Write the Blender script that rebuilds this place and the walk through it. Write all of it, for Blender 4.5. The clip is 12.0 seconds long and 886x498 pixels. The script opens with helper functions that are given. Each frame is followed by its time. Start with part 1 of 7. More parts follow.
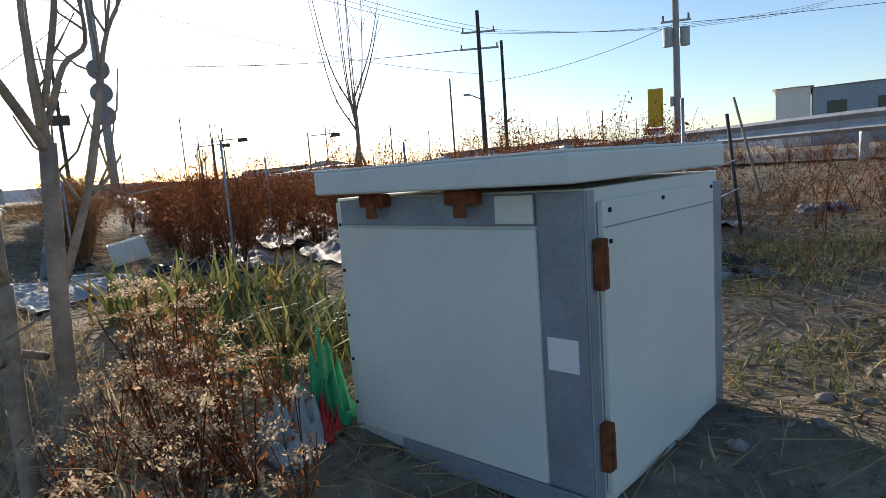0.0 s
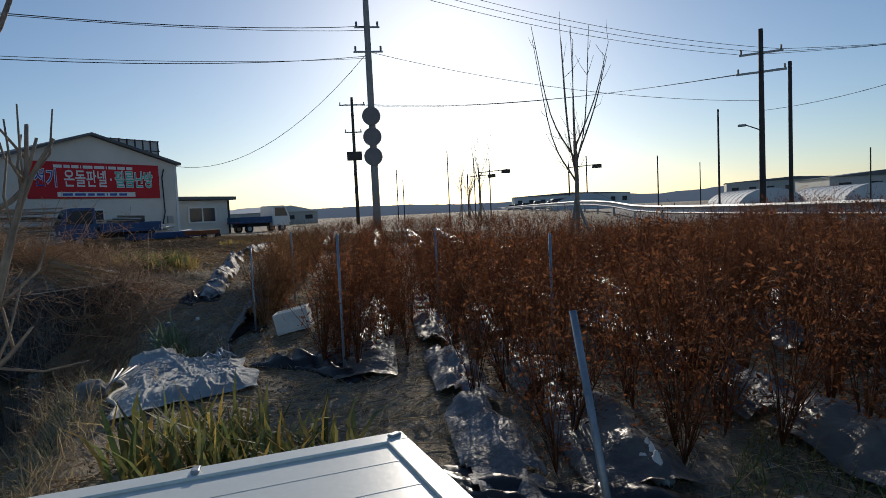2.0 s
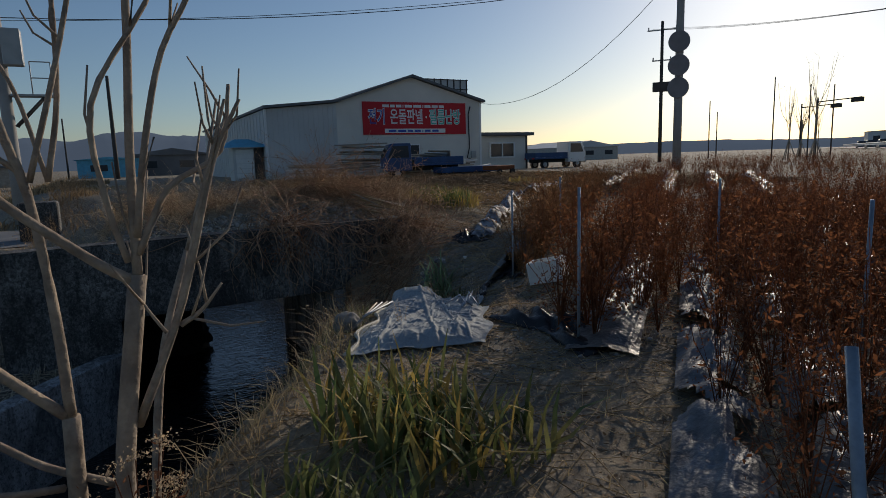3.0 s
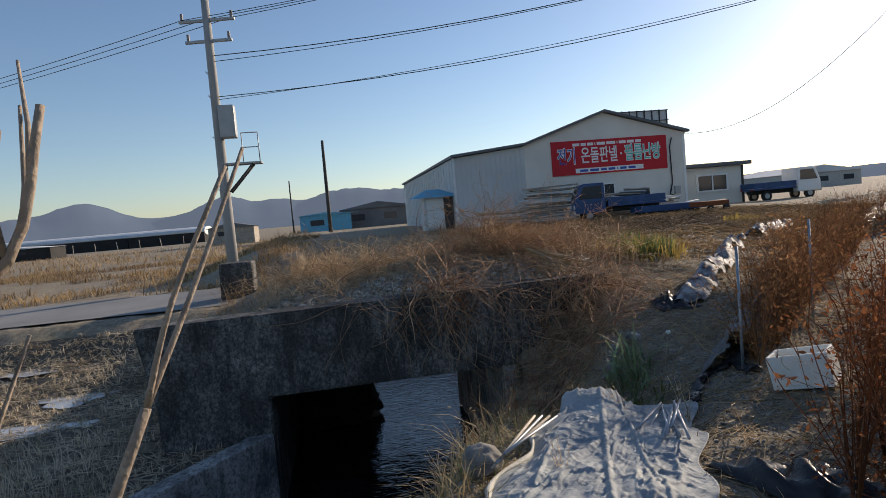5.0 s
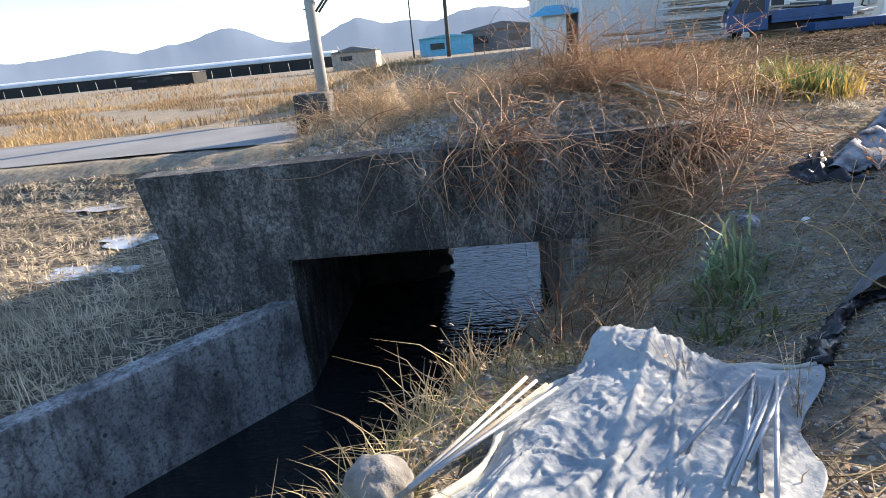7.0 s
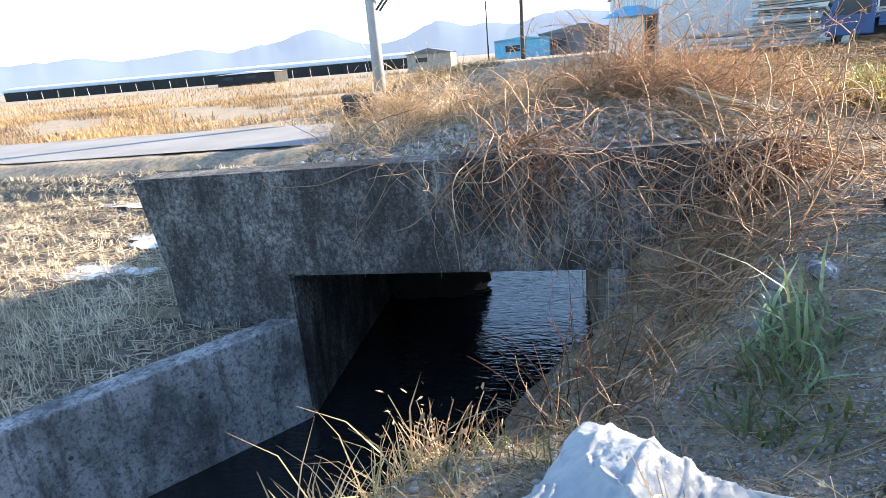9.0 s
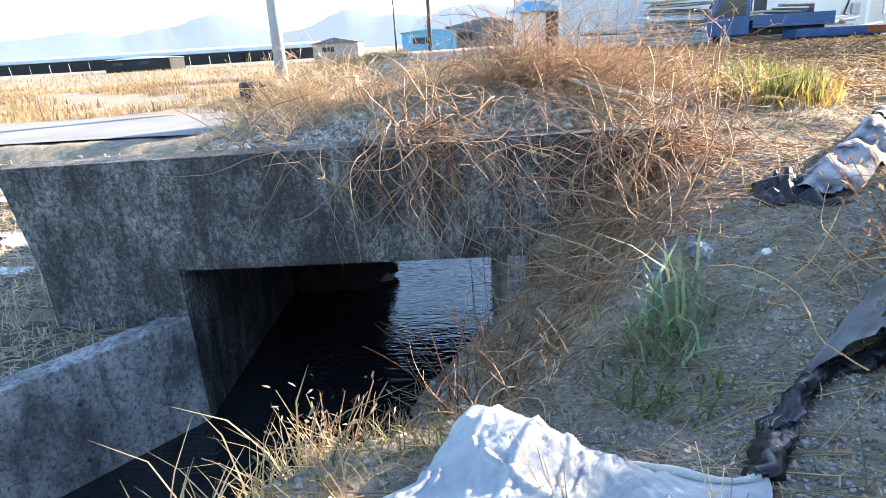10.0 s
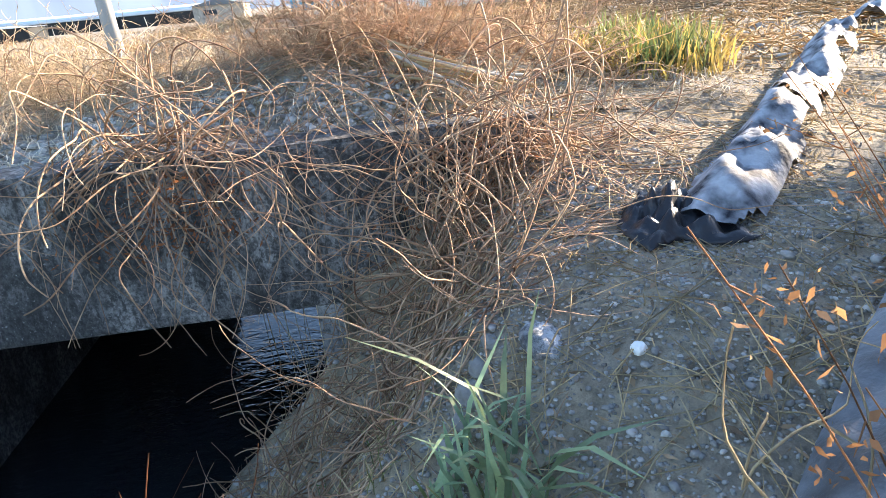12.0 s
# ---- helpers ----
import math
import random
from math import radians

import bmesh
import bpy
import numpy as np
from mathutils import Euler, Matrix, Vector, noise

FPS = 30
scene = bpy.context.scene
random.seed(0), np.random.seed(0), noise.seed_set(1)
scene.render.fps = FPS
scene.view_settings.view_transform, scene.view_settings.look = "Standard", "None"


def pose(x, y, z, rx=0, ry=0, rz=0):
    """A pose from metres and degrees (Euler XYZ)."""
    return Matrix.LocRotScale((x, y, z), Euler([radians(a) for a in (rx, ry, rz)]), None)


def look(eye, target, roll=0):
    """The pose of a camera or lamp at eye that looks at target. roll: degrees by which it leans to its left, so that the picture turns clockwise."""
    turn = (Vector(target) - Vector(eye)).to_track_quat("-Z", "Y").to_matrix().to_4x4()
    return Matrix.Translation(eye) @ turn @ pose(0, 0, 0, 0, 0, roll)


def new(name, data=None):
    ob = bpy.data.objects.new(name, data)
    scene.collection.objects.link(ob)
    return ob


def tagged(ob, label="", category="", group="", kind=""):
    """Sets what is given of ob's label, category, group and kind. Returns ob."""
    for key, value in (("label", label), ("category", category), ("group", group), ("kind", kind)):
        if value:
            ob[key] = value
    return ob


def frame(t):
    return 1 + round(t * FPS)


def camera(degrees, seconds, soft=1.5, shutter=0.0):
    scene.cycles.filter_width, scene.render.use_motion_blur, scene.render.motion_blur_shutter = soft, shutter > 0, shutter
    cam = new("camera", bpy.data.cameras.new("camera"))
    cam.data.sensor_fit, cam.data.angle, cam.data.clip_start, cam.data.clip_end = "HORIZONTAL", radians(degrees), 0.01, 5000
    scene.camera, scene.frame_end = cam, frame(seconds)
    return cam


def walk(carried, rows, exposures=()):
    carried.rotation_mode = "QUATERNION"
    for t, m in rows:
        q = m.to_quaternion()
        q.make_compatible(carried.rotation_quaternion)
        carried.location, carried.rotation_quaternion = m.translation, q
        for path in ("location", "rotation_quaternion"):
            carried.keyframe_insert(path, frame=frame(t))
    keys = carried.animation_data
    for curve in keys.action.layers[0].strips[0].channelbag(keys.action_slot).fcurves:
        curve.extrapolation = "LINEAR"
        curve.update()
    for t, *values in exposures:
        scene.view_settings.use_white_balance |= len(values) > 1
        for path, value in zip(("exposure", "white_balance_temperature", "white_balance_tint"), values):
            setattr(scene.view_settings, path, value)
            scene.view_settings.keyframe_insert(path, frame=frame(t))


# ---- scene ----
cam = camera(73.4, 12.0, 0.85)
PATH = [
    (0, (0.912, 0.013, 0.826), (0.639, 1.977, 0.563), -4.3),
    (0.5, (1.225, 0.353, 0.981), (0.818, 2.269, 0.579), -6.7),
    (0.6, (1.277, 0.393, 1.008), (0.738, 2.287, 0.658), -6.5),
    (1, (1.544, 0.653, 1.239), (0.726, 2.46, 0.981), -10.3),
    (1.2, (1.596, 0.796, 1.249), (0.644, 2.543, 1.05), -10.0),
    (1.5, (1.617, 1.117, 1.273), (0.541, 2.789, 1.057), -3.1),
    (2, (1.686, 1.561, 1.377), (0.6, 3.235, 1.254), -2.7),
    (2.5, (1.742, 1.965, 1.502), (0.401, 3.449, 1.506), -2.6),
    (2.7, (1.773, 2.105, 1.484), (0.255, 3.406, 1.425), -2.0),
    (3, (1.613, 2.274, 1.482), (-0.124, 3.22, 1.182), -1.8),
    (3.5, (1.41, 2.438, 1.527), (-0.493, 2.97, 1.212), -2.2),
    (3.6, (1.398, 2.48, 1.531), (-0.529, 2.947, 1.277), -1.7),
    (3.7, (1.33, 2.53, 1.538), (-0.615, 2.966, 1.37), -0.9),
    (5.3, (-0.212, 3.514, 1.567), (-2.185, 3.814, 1.427), -6.3),
    (5.5, (-0.4, 3.704, 1.532), (-2.381, 3.921, 1.361), -6.0),
    (6, (-0.828, 3.989, 1.529), (-2.778, 4.126, 1.104), -0.6),
    (6.3, (-1.103, 4.122, 1.538), (-3.038, 4.152, 1.034), -1.0),
    (6.5, (-1.294, 4.199, 1.526), (-3.215, 4.187, 0.971), -2.9),
    (6.7, (-1.445, 4.283, 1.503), (-3.349, 4.206, 0.894), -4.7),
    (8.3, (-2.475, 4.8, 1.438), (-4.345, 4.445, 0.824), -4.4),
    (8.5, (-2.502, 4.826, 1.439), (-4.366, 4.373, 0.875), -2.6),
    (9, (-2.56, 4.911, 1.366), (-4.428, 4.543, 0.754), -5.0),
    (9.5, (-2.554, 4.899, 1.372), (-4.431, 4.619, 0.743), -4.5),
    (10, (-2.619, 5.009, 1.309), (-4.507, 4.931, 0.653), -3.4),
    (10.5, (-2.929, 5.194, 1.476), (-4.868, 5.338, 1.007), -5.1),
    (10.8, (-3.143, 5.389, 1.514), (-5.092, 5.499, 1.081), -6.4),
    (11, (-3.239, 5.506, 1.51), (-5.177, 5.686, 1.046), -9.8),
    (11.5, (-3.671, 5.696, 1.367), (-5.537, 6.008, 0.702), -4.2),
    (12, (-4.316, 5.987, 1.26), (-6.156, 6.161, 0.46), -5.3),
]
EXPOSURE = [(0, 0.4, 6500, 12), (0.6, 0.2, 6500, 12), (1.2, -0.1, 6500, 12), (1.8, -0.55, 6150, 10), (2.5, -0.74, 6100, 10), (3.0, -0.95, 6300, 12), (3.3, -0.1, 6700, 14), (3.6, 0.25, 6700, 14), (5.3, 0.12, 6750, 15), (5.6, 0.18, 6750, 16), (6.0, 0.72, 6700, 15), (6.5, 1.15, 6600, 15), (8.3, 2.25, 6700, 13), (9.5, 2.27, 6700, 13), (10.0, 2.52, 6700, 13), (10.5, 2.82, 6700, 13), (11.0, 2.7, 6700, 13), (11.5, 2.47, 6700, 13), (12, 2.42, 6700, 13)]
walk(cam, [(t, look(eye, target, roll)) for t, eye, target, roll in PATH], EXPOSURE)


# ---- light ----
SUN_AZ, SUN_EL = 32.0, 17.0          # degrees west of +y, and above the horizon
world = bpy.data.worlds.new("sky")
scene.world = world
world.use_nodes = True
wn = world.node_tree.nodes
sky = wn.new("ShaderNodeTexSky")
sky.sky_type, sky.sun_disc = "NISHITA", False
sky.sun_elevation, sky.sun_rotation = radians(SUN_EL), radians(-SUN_AZ)
sky.air_density, sky.dust_density, sky.ozone_density, sky.altitude = 1.0, 0.5, 3.0, 100
wn["Background"].inputs["Strength"].default_value = 0.13
world.node_tree.links.new(sky.outputs[0], wn["Background"].inputs["Color"])
sun_data = bpy.data.lights.new("sun", "SUN")
sun_data.energy, sun_data.angle, sun_data.color = 5.0, radians(0.6), (1.0, 0.86, 0.68)
sun = new("sun", sun_data)
sun_way = Vector((-math.sin(radians(SUN_AZ)) * math.cos(radians(SUN_EL)), math.cos(radians(SUN_AZ)) * math.cos(radians(SUN_EL)), math.sin(radians(SUN_EL))))
sun.matrix_world = look(sun_way * 100, (0, 0, 0))

# ---- materials ----


def mat(name, colour, rough=0.8, metal=0.0, scale=8.0, vary=0.25, second=None, bump=0.15, fine=60.0, spec=0.4, per="", glow=0.0):
    """A surface with two scales of variation: broad stains and fine grain, and a fine relief."""
    m = bpy.data.materials.new(name)
    m.use_nodes = True
    nt = m.node_tree
    n, link = nt.nodes, nt.links.new
    bsdf = n["Principled BSDF"]
    tc = n.new("ShaderNodeTexCoord")
    big, small = n.new("ShaderNodeTexNoise"), n.new("ShaderNodeTexNoise")
    big.inputs["Scale"].default_value, big.inputs["Detail"].default_value = scale, 6
    small.inputs["Scale"].default_value, small.inputs["Detail"].default_value = fine, 4
    link(tc.outputs["Object"], big.inputs["Vector"])
    link(tc.outputs["Object"], small.inputs["Vector"])
    mix = n.new("ShaderNodeMix")
    mix.data_type = "RGBA"
    other = second or tuple(c * (1 - vary) for c in colour)
    mix.inputs[6].default_value, mix.inputs[7].default_value = (*colour, 1), (*other, 1)
    ramp = n.new("ShaderNodeValToRGB")
    ramp.color_ramp.elements[0].position, ramp.color_ramp.elements[1].position = 0.36, 0.66
    link(big.outputs["Fac"], ramp.inputs[0])
    link(ramp.outputs[0], mix.inputs[0])
    grain = n.new("ShaderNodeMapRange")
    grain.inputs["To Min"].default_value, grain.inputs["To Max"].default_value = 1 - vary * 0.8, 1 + vary * 0.8
    link(small.outputs["Fac"], grain.inputs["Value"])
    mul = n.new("ShaderNodeMix")
    mul.data_type, mul.blend_type = "RGBA", "MULTIPLY"
    mul.inputs[0].default_value = 1
    link(mix.outputs[2], mul.inputs[6])
    link(grain.outputs[0], mul.inputs[7])
    out = mul.outputs[2]
    if per:
        src = n.new("ShaderNodeNewGeometry").outputs["Random Per Island"] if per == "island" else n.new("ShaderNodeObjectInfo").outputs["Random"]
        r = n.new("ShaderNodeMapRange")
        r.inputs["To Min"].default_value, r.inputs["To Max"].default_value = 0.55, 1.45
        link(src, r.inputs["Value"])
        m2 = n.new("ShaderNodeMix")
        m2.data_type, m2.blend_type = "RGBA", "MULTIPLY"
        m2.inputs[0].default_value = 1
        link(out, m2.inputs[6])
        link(r.outputs[0], m2.inputs[7])
        out = m2.outputs[2]
    link(out, bsdf.inputs["Base Color"])
    bsdf.inputs["Roughness"].default_value, bsdf.inputs["Metallic"].default_value = rough, metal
    bsdf.inputs["Specular IOR Level"].default_value = spec
    if bump:
        b = n.new("ShaderNodeBump")
        b.inputs["Strength"].default_value, b.inputs["Distance"].default_value = bump, 0.02
        link(small.outputs["Fac"], b.inputs["Height"])
        link(b.outputs[0], bsdf.inputs["Normal"])
    # A blue-white emission stands in for haze over distance.
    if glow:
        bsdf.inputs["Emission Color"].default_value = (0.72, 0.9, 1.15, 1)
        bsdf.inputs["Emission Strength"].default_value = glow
    return m


def leafy(m, amount=0.35):
    """Thin stalks and leaves let some light through."""
    nt = m.node_tree
    bsdf = nt.nodes["Principled BSDF"]
    tr = nt.nodes.new("ShaderNodeBsdfTranslucent")
    ms = nt.nodes.new("ShaderNodeMixShader")
    ms.inputs[0].default_value = amount
    src = bsdf.inputs["Base Color"].links[0].from_socket
    nt.links.new(src, tr.inputs["Color"])
    nt.links.new(bsdf.outputs[0], ms.inputs[1])
    nt.links.new(tr.outputs[0], ms.inputs[2])
    nt.links.new(ms.outputs[0], nt.nodes["Material Output"].inputs[0])
    return m




def soil():
    m = mat("soil", (0.28, 0.245, 0.2), 0.95, scale=0.8, vary=0.4, second=(0.37, 0.31, 0.22), bump=0.9, fine=18)
    nt = m.node_tree
    n, link = nt.nodes, nt.links.new
    bsdf = n["Principled BSDF"]
    src = bsdf.inputs["Base Color"].links[0].from_socket
    tc = n.new("ShaderNodeTexCoord")
    clod, peb = n.new("ShaderNodeTexNoise"), n.new("ShaderNodeTexVoronoi")
    clod.inputs["Scale"].default_value, clod.inputs["Detail"].default_value, clod.inputs["Roughness"].default_value = 7, 12, 0.8
    peb.inputs["Scale"].default_value, peb.inputs["Randomness"].default_value = 34, 1
    link(tc.outputs["Object"], clod.inputs["Vector"])
    link(tc.outputs["Object"], peb.inputs["Vector"])
    rp = n.new("ShaderNodeValToRGB")
    e = rp.color_ramp.elements
    e[0].position, e[0].color = 0.36, (0.45, 0.44, 0.42, 1)
    e[1].position, e[1].color = 0.66, (1.4, 1.35, 1.25, 1)
    link(clod.outputs["Fac"], rp.inputs[0])
    a = n.new("ShaderNodeMix")
    a.data_type, a.blend_type = "RGBA", "MULTIPLY"
    a.inputs[0].default_value = 1
    link(src, a.inputs[6])
    link(rp.outputs[0], a.inputs[7])
    r2 = n.new("ShaderNodeValToRGB")
    f = r2.color_ramp.elements
    f[0].position, f[0].color = 0.12, (1, 1, 1, 1)
    f[1].position, f[1].color = 0.3, (0, 0, 0, 1)
    link(peb.outputs["Distance"], r2.inputs[0])
    sep = n.new("ShaderNodeSeparateColor")
    link(peb.outputs["Color"], sep.inputs[0])
    gate, both = n.new("ShaderNodeMath"), n.new("ShaderNodeMath")
    gate.operation, gate.inputs[1].default_value = "GREATER_THAN", 0.6
    both.operation = "MULTIPLY"
    link(sep.outputs[0], gate.inputs[0])
    link(gate.outputs[0], both.inputs[0])
    link(r2.outputs[0], both.inputs[1])
    b = n.new("ShaderNodeMix")
    b.data_type = "RGBA"
    b.inputs[7].default_value = (0.42, 0.4, 0.36, 1)
    link(both.outputs[0], b.inputs[0])
    link(a.outputs[2], b.inputs[6])
    link(b.outputs[2], bsdf.inputs["Base Color"])
    bump = [k for k in n if k.type == "BUMP"][0]
    add = n.new("ShaderNodeMath")
    add.operation = "ADD"
    link(clod.outputs["Fac"], add.inputs[0])
    link(both.outputs[0], add.inputs[1])
    link(add.outputs[0], bump.inputs["Height"])
    bump.inputs["Distance"].default_value = 0.035
    return m


M_SOIL = soil()
# Near-black, for the mass added to darken the culvert's far mouth.
M_MOUTHDARK = mat("black_silt", (0.035, 0.03, 0.024), 0.7, scale=3, vary=0.4, bump=0.8, fine=14, spec=0.3)
M_MUD = mat("wet_mud", (0.1, 0.082, 0.062), 0.8, scale=2.2, vary=0.4, second=(0.17, 0.14, 0.1), bump=0.9, fine=22, spec=0.4)
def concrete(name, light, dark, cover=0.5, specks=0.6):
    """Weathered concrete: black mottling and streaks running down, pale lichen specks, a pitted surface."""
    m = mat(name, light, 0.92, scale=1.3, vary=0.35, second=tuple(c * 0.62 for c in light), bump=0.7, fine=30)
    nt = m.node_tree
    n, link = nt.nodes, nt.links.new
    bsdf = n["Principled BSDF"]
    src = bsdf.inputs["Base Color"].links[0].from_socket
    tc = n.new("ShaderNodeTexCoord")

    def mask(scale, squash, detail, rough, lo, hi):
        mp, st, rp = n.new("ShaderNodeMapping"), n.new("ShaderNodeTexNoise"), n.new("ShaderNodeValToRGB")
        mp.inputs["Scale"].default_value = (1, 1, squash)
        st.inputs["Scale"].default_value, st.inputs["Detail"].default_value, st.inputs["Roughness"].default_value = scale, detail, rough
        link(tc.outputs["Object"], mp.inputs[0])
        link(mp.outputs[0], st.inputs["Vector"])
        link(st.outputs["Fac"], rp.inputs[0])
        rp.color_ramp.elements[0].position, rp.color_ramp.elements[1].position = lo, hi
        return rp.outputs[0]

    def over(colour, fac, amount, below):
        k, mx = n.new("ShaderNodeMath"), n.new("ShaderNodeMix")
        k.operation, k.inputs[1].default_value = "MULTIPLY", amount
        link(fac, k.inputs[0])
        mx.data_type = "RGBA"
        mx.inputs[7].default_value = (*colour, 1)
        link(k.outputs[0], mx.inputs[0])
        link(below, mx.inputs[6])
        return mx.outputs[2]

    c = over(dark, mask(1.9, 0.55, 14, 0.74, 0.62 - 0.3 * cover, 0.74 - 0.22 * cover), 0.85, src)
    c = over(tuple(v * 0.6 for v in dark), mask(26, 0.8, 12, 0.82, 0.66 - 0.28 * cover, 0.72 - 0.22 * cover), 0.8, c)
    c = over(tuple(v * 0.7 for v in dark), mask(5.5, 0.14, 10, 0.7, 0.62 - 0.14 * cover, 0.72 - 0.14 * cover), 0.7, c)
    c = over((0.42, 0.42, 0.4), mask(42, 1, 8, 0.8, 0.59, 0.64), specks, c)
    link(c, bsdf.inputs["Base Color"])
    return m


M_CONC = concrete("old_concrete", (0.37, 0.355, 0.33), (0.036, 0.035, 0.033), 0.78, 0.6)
M_CONC2 = concrete("pale_concrete", (0.48, 0.475, 0.46), (0.07, 0.07, 0.068), 0.6, 0.4)
M_ROAD = mat("concrete_road", (0.25, 0.25, 0.245), 0.9, scale=0.6, vary=0.2, bump=0.2)
M_BOX = mat("cream_panel", (0.74, 0.76, 0.7), 0.3, scale=3, vary=0.08, bump=0.02, spec=0.5)
M_BOXEDGE = mat("grey_angle_steel", (0.33, 0.37, 0.41), 0.5, 0.3, scale=6, vary=0.25, bump=0.05)
M_RUST = mat("rust", (0.27, 0.09, 0.035), 0.9, 0.2, scale=25, vary=0.5, bump=0.4)
M_WHITEWALL = mat("cream_wall", (0.74, 0.71, 0.64), 0.7, scale=0.5, vary=0.12, bump=0.03)
M_SIDING = mat("pale_siding", (0.62, 0.63, 0.62), 0.5, 0.0, scale=0.4, vary=0.12, bump=0.03)
M_ROOF = mat("dark_roof", (0.16, 0.17, 0.18), 0.6, 0.2, scale=0.5, vary=0.3)
M_RED = mat("red_banner", (0.55, 0.02, 0.03), 0.7, scale=1.5, vary=0.1, bump=0.05)
M_WHITE = mat("white_paint", (0.8, 0.8, 0.78), 0.6, scale=5, vary=0.06, bump=0.0)
M_POLE = mat("concrete_pole", (0.36, 0.35, 0.33), 0.85, scale=2, vary=0.15, bump=0.1)
M_DARKPOLE = mat("dark_pole", (0.07, 0.065, 0.06), 0.8, scale=2, vary=0.3)
M_STEEL = mat("galvanised", (0.45, 0.47, 0.49), 0.6, 0.7, scale=3, vary=0.2, bump=0.03)
M_BARK = mat("bark", (0.36, 0.29, 0.22), 0.9, scale=9, vary=0.4, second=(0.22, 0.17, 0.13), bump=0.6, fine=45)
M_WATER = mat("dark_water", (0.012, 0.016, 0.018), 0.02, scale=2, vary=0.1, bump=1.0, fine=1.0, spec=0.5)


def ripples(m):
    """Short wind ripples, longer across the ditch than along it, over a slow swell."""
    nt = m.node_tree
    n, link = nt.nodes, nt.links.new
    b = [k for k in n if k.type == "BUMP"][0]
    tc, mp = n.new("ShaderNodeTexCoord"), n.new("ShaderNodeMapping")
    mp.inputs["Scale"].default_value = (12.0, 4.5, 1.0)
    mp.inputs["Rotation"].default_value = (0, 0, radians(-14))
    st = n.new("ShaderNodeTexNoise")
    st.inputs["Scale"].default_value, st.inputs["Detail"].default_value, st.inputs["Roughness"].default_value = 1.0, 2.5, 0.5
    st.inputs["Distortion"].default_value = 0.6
    link(tc.outputs["Object"], mp.inputs[0])
    link(mp.outputs[0], st.inputs["Vector"])
    link(st.outputs["Fac"], b.inputs["Height"])
    b.inputs["Distance"].default_value = 0.014
    return m


ripples(M_WATER)
# Dark hills; the air haze before them is put in as glow.
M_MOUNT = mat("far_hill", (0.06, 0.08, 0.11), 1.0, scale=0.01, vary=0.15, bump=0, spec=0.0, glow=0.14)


def part(name, bm, material, parent=None, label="", smooth=False):
    """Links a bmesh as one mesh object, under parent when there is one."""
    me = bpy.data.meshes.new(name)
    bm.to_mesh(me)
    bm.free()
    me.materials.append(material)
    if smooth:
        me.shade_smooth()
    ob = new(name, me)
    if parent is not None:
        ob.parent = parent
    if label:
        ob["label"] = label
    return ob


def mesh(name, verts, faces, material, parent=None, label="", smooth=False):
    me = bpy.data.meshes.new(name)
    me.from_pydata([tuple(map(float, v)) for v in verts] if not isinstance(verts, np.ndarray) else verts.tolist(), [], faces if isinstance(faces, list) else faces.tolist())
    me.materials.append(material)
    if smooth:
        me.shade_smooth()
    ob = new(name, me)
    if parent is not None:
        ob.parent = parent
    if label:
        ob["label"] = label
    return ob


def thing(name, label, category, group="", kind="", at=(0, 0, 0), rz=0.0):
    e = new(name)
    e.matrix_world = pose(*at, 0, 0, rz)
    return tagged(e, label, category, group, kind)


def box(bm, x0, x1, y0, y1, z0, z1, m=None):
    vs = [bm.verts.new((x, y, z)) for z in (z0, z1) for x, y in ((x0, y0), (x1, y0), (x1, y1), (x0, y1))]
    if m is not None:
        for v in vs:
            v.co = m @ v.co
    a, b = vs[:4], vs[4:]
    bm.faces.new(a[::-1])
    bm.faces.new(b)
    for i in range(4):
        j = (i + 1) % 4
        bm.faces.new((a[i], a[j], b[j], b[i]))
    return vs


def bevelled(bm, width, segments=2):
    bmesh.ops.bevel(bm, geom=bm.edges[:], offset=width, segments=segments, affect="EDGES", profile=0.5)
    return bm


def boxed(x0, x1, y0, y1, z0, z1, bevel=0.0, m=None):
    bm = bmesh.new()
    box(bm, x0, x1, y0, y1, z0, z1, m)
    if bevel:
        bevelled(bm, bevel)
    return bm


def tube(points, radii, sides=8, cap=True):
    """Verts and faces of a tapered tube through points."""
    vs, fs = [], []
    pts = [Vector(p) for p in points]
    n = len(pts)
    up = Vector((0.13, 0.21, 1)).normalized()
    for i, p in enumerate(pts):
        d = (pts[min(i + 1, n - 1)] - pts[max(i - 1, 0)])
        d = d.normalized() if d.length else Vector((0, 0, 1))
        a = d.cross(up if abs(d.dot(up)) < 0.95 else Vector((1, 0, 0))).normalized()
        b = d.cross(a)
        r = radii[i] if hasattr(radii, "__len__") else radii
        for k in range(sides):
            w = 2 * math.pi * k / sides
            vs.append(p + (a * math.cos(w) + b * math.sin(w)) * r)
    for i in range(n - 1):
        for k in range(sides):
            l = (k + 1) % sides
            fs.append((i * sides + k, i * sides + l, (i + 1) * sides + l, (i + 1) * sides + k))
    if cap:
        fs.append(tuple(range(sides))[::-1])
        fs.append(tuple(range((n - 1) * sides, n * sides)))
    return vs, fs


def tubes(name, lines, material, parent=None, label="", sides=6):
    """Several tapered tubes joined into one mesh: lines is a list of (points, radii)."""
    V, F = [], []
    for pts, rad in lines:
        vs, fs = tube(pts, rad, sides)
        o = len(V)
        V += vs
        F += [tuple(i + o for i in f) for f in fs]
    return mesh(name, V, F, material, parent, label, smooth=True)


LATTICE = np.random.default_rng(99).uniform(-1, 1, (64, 64))


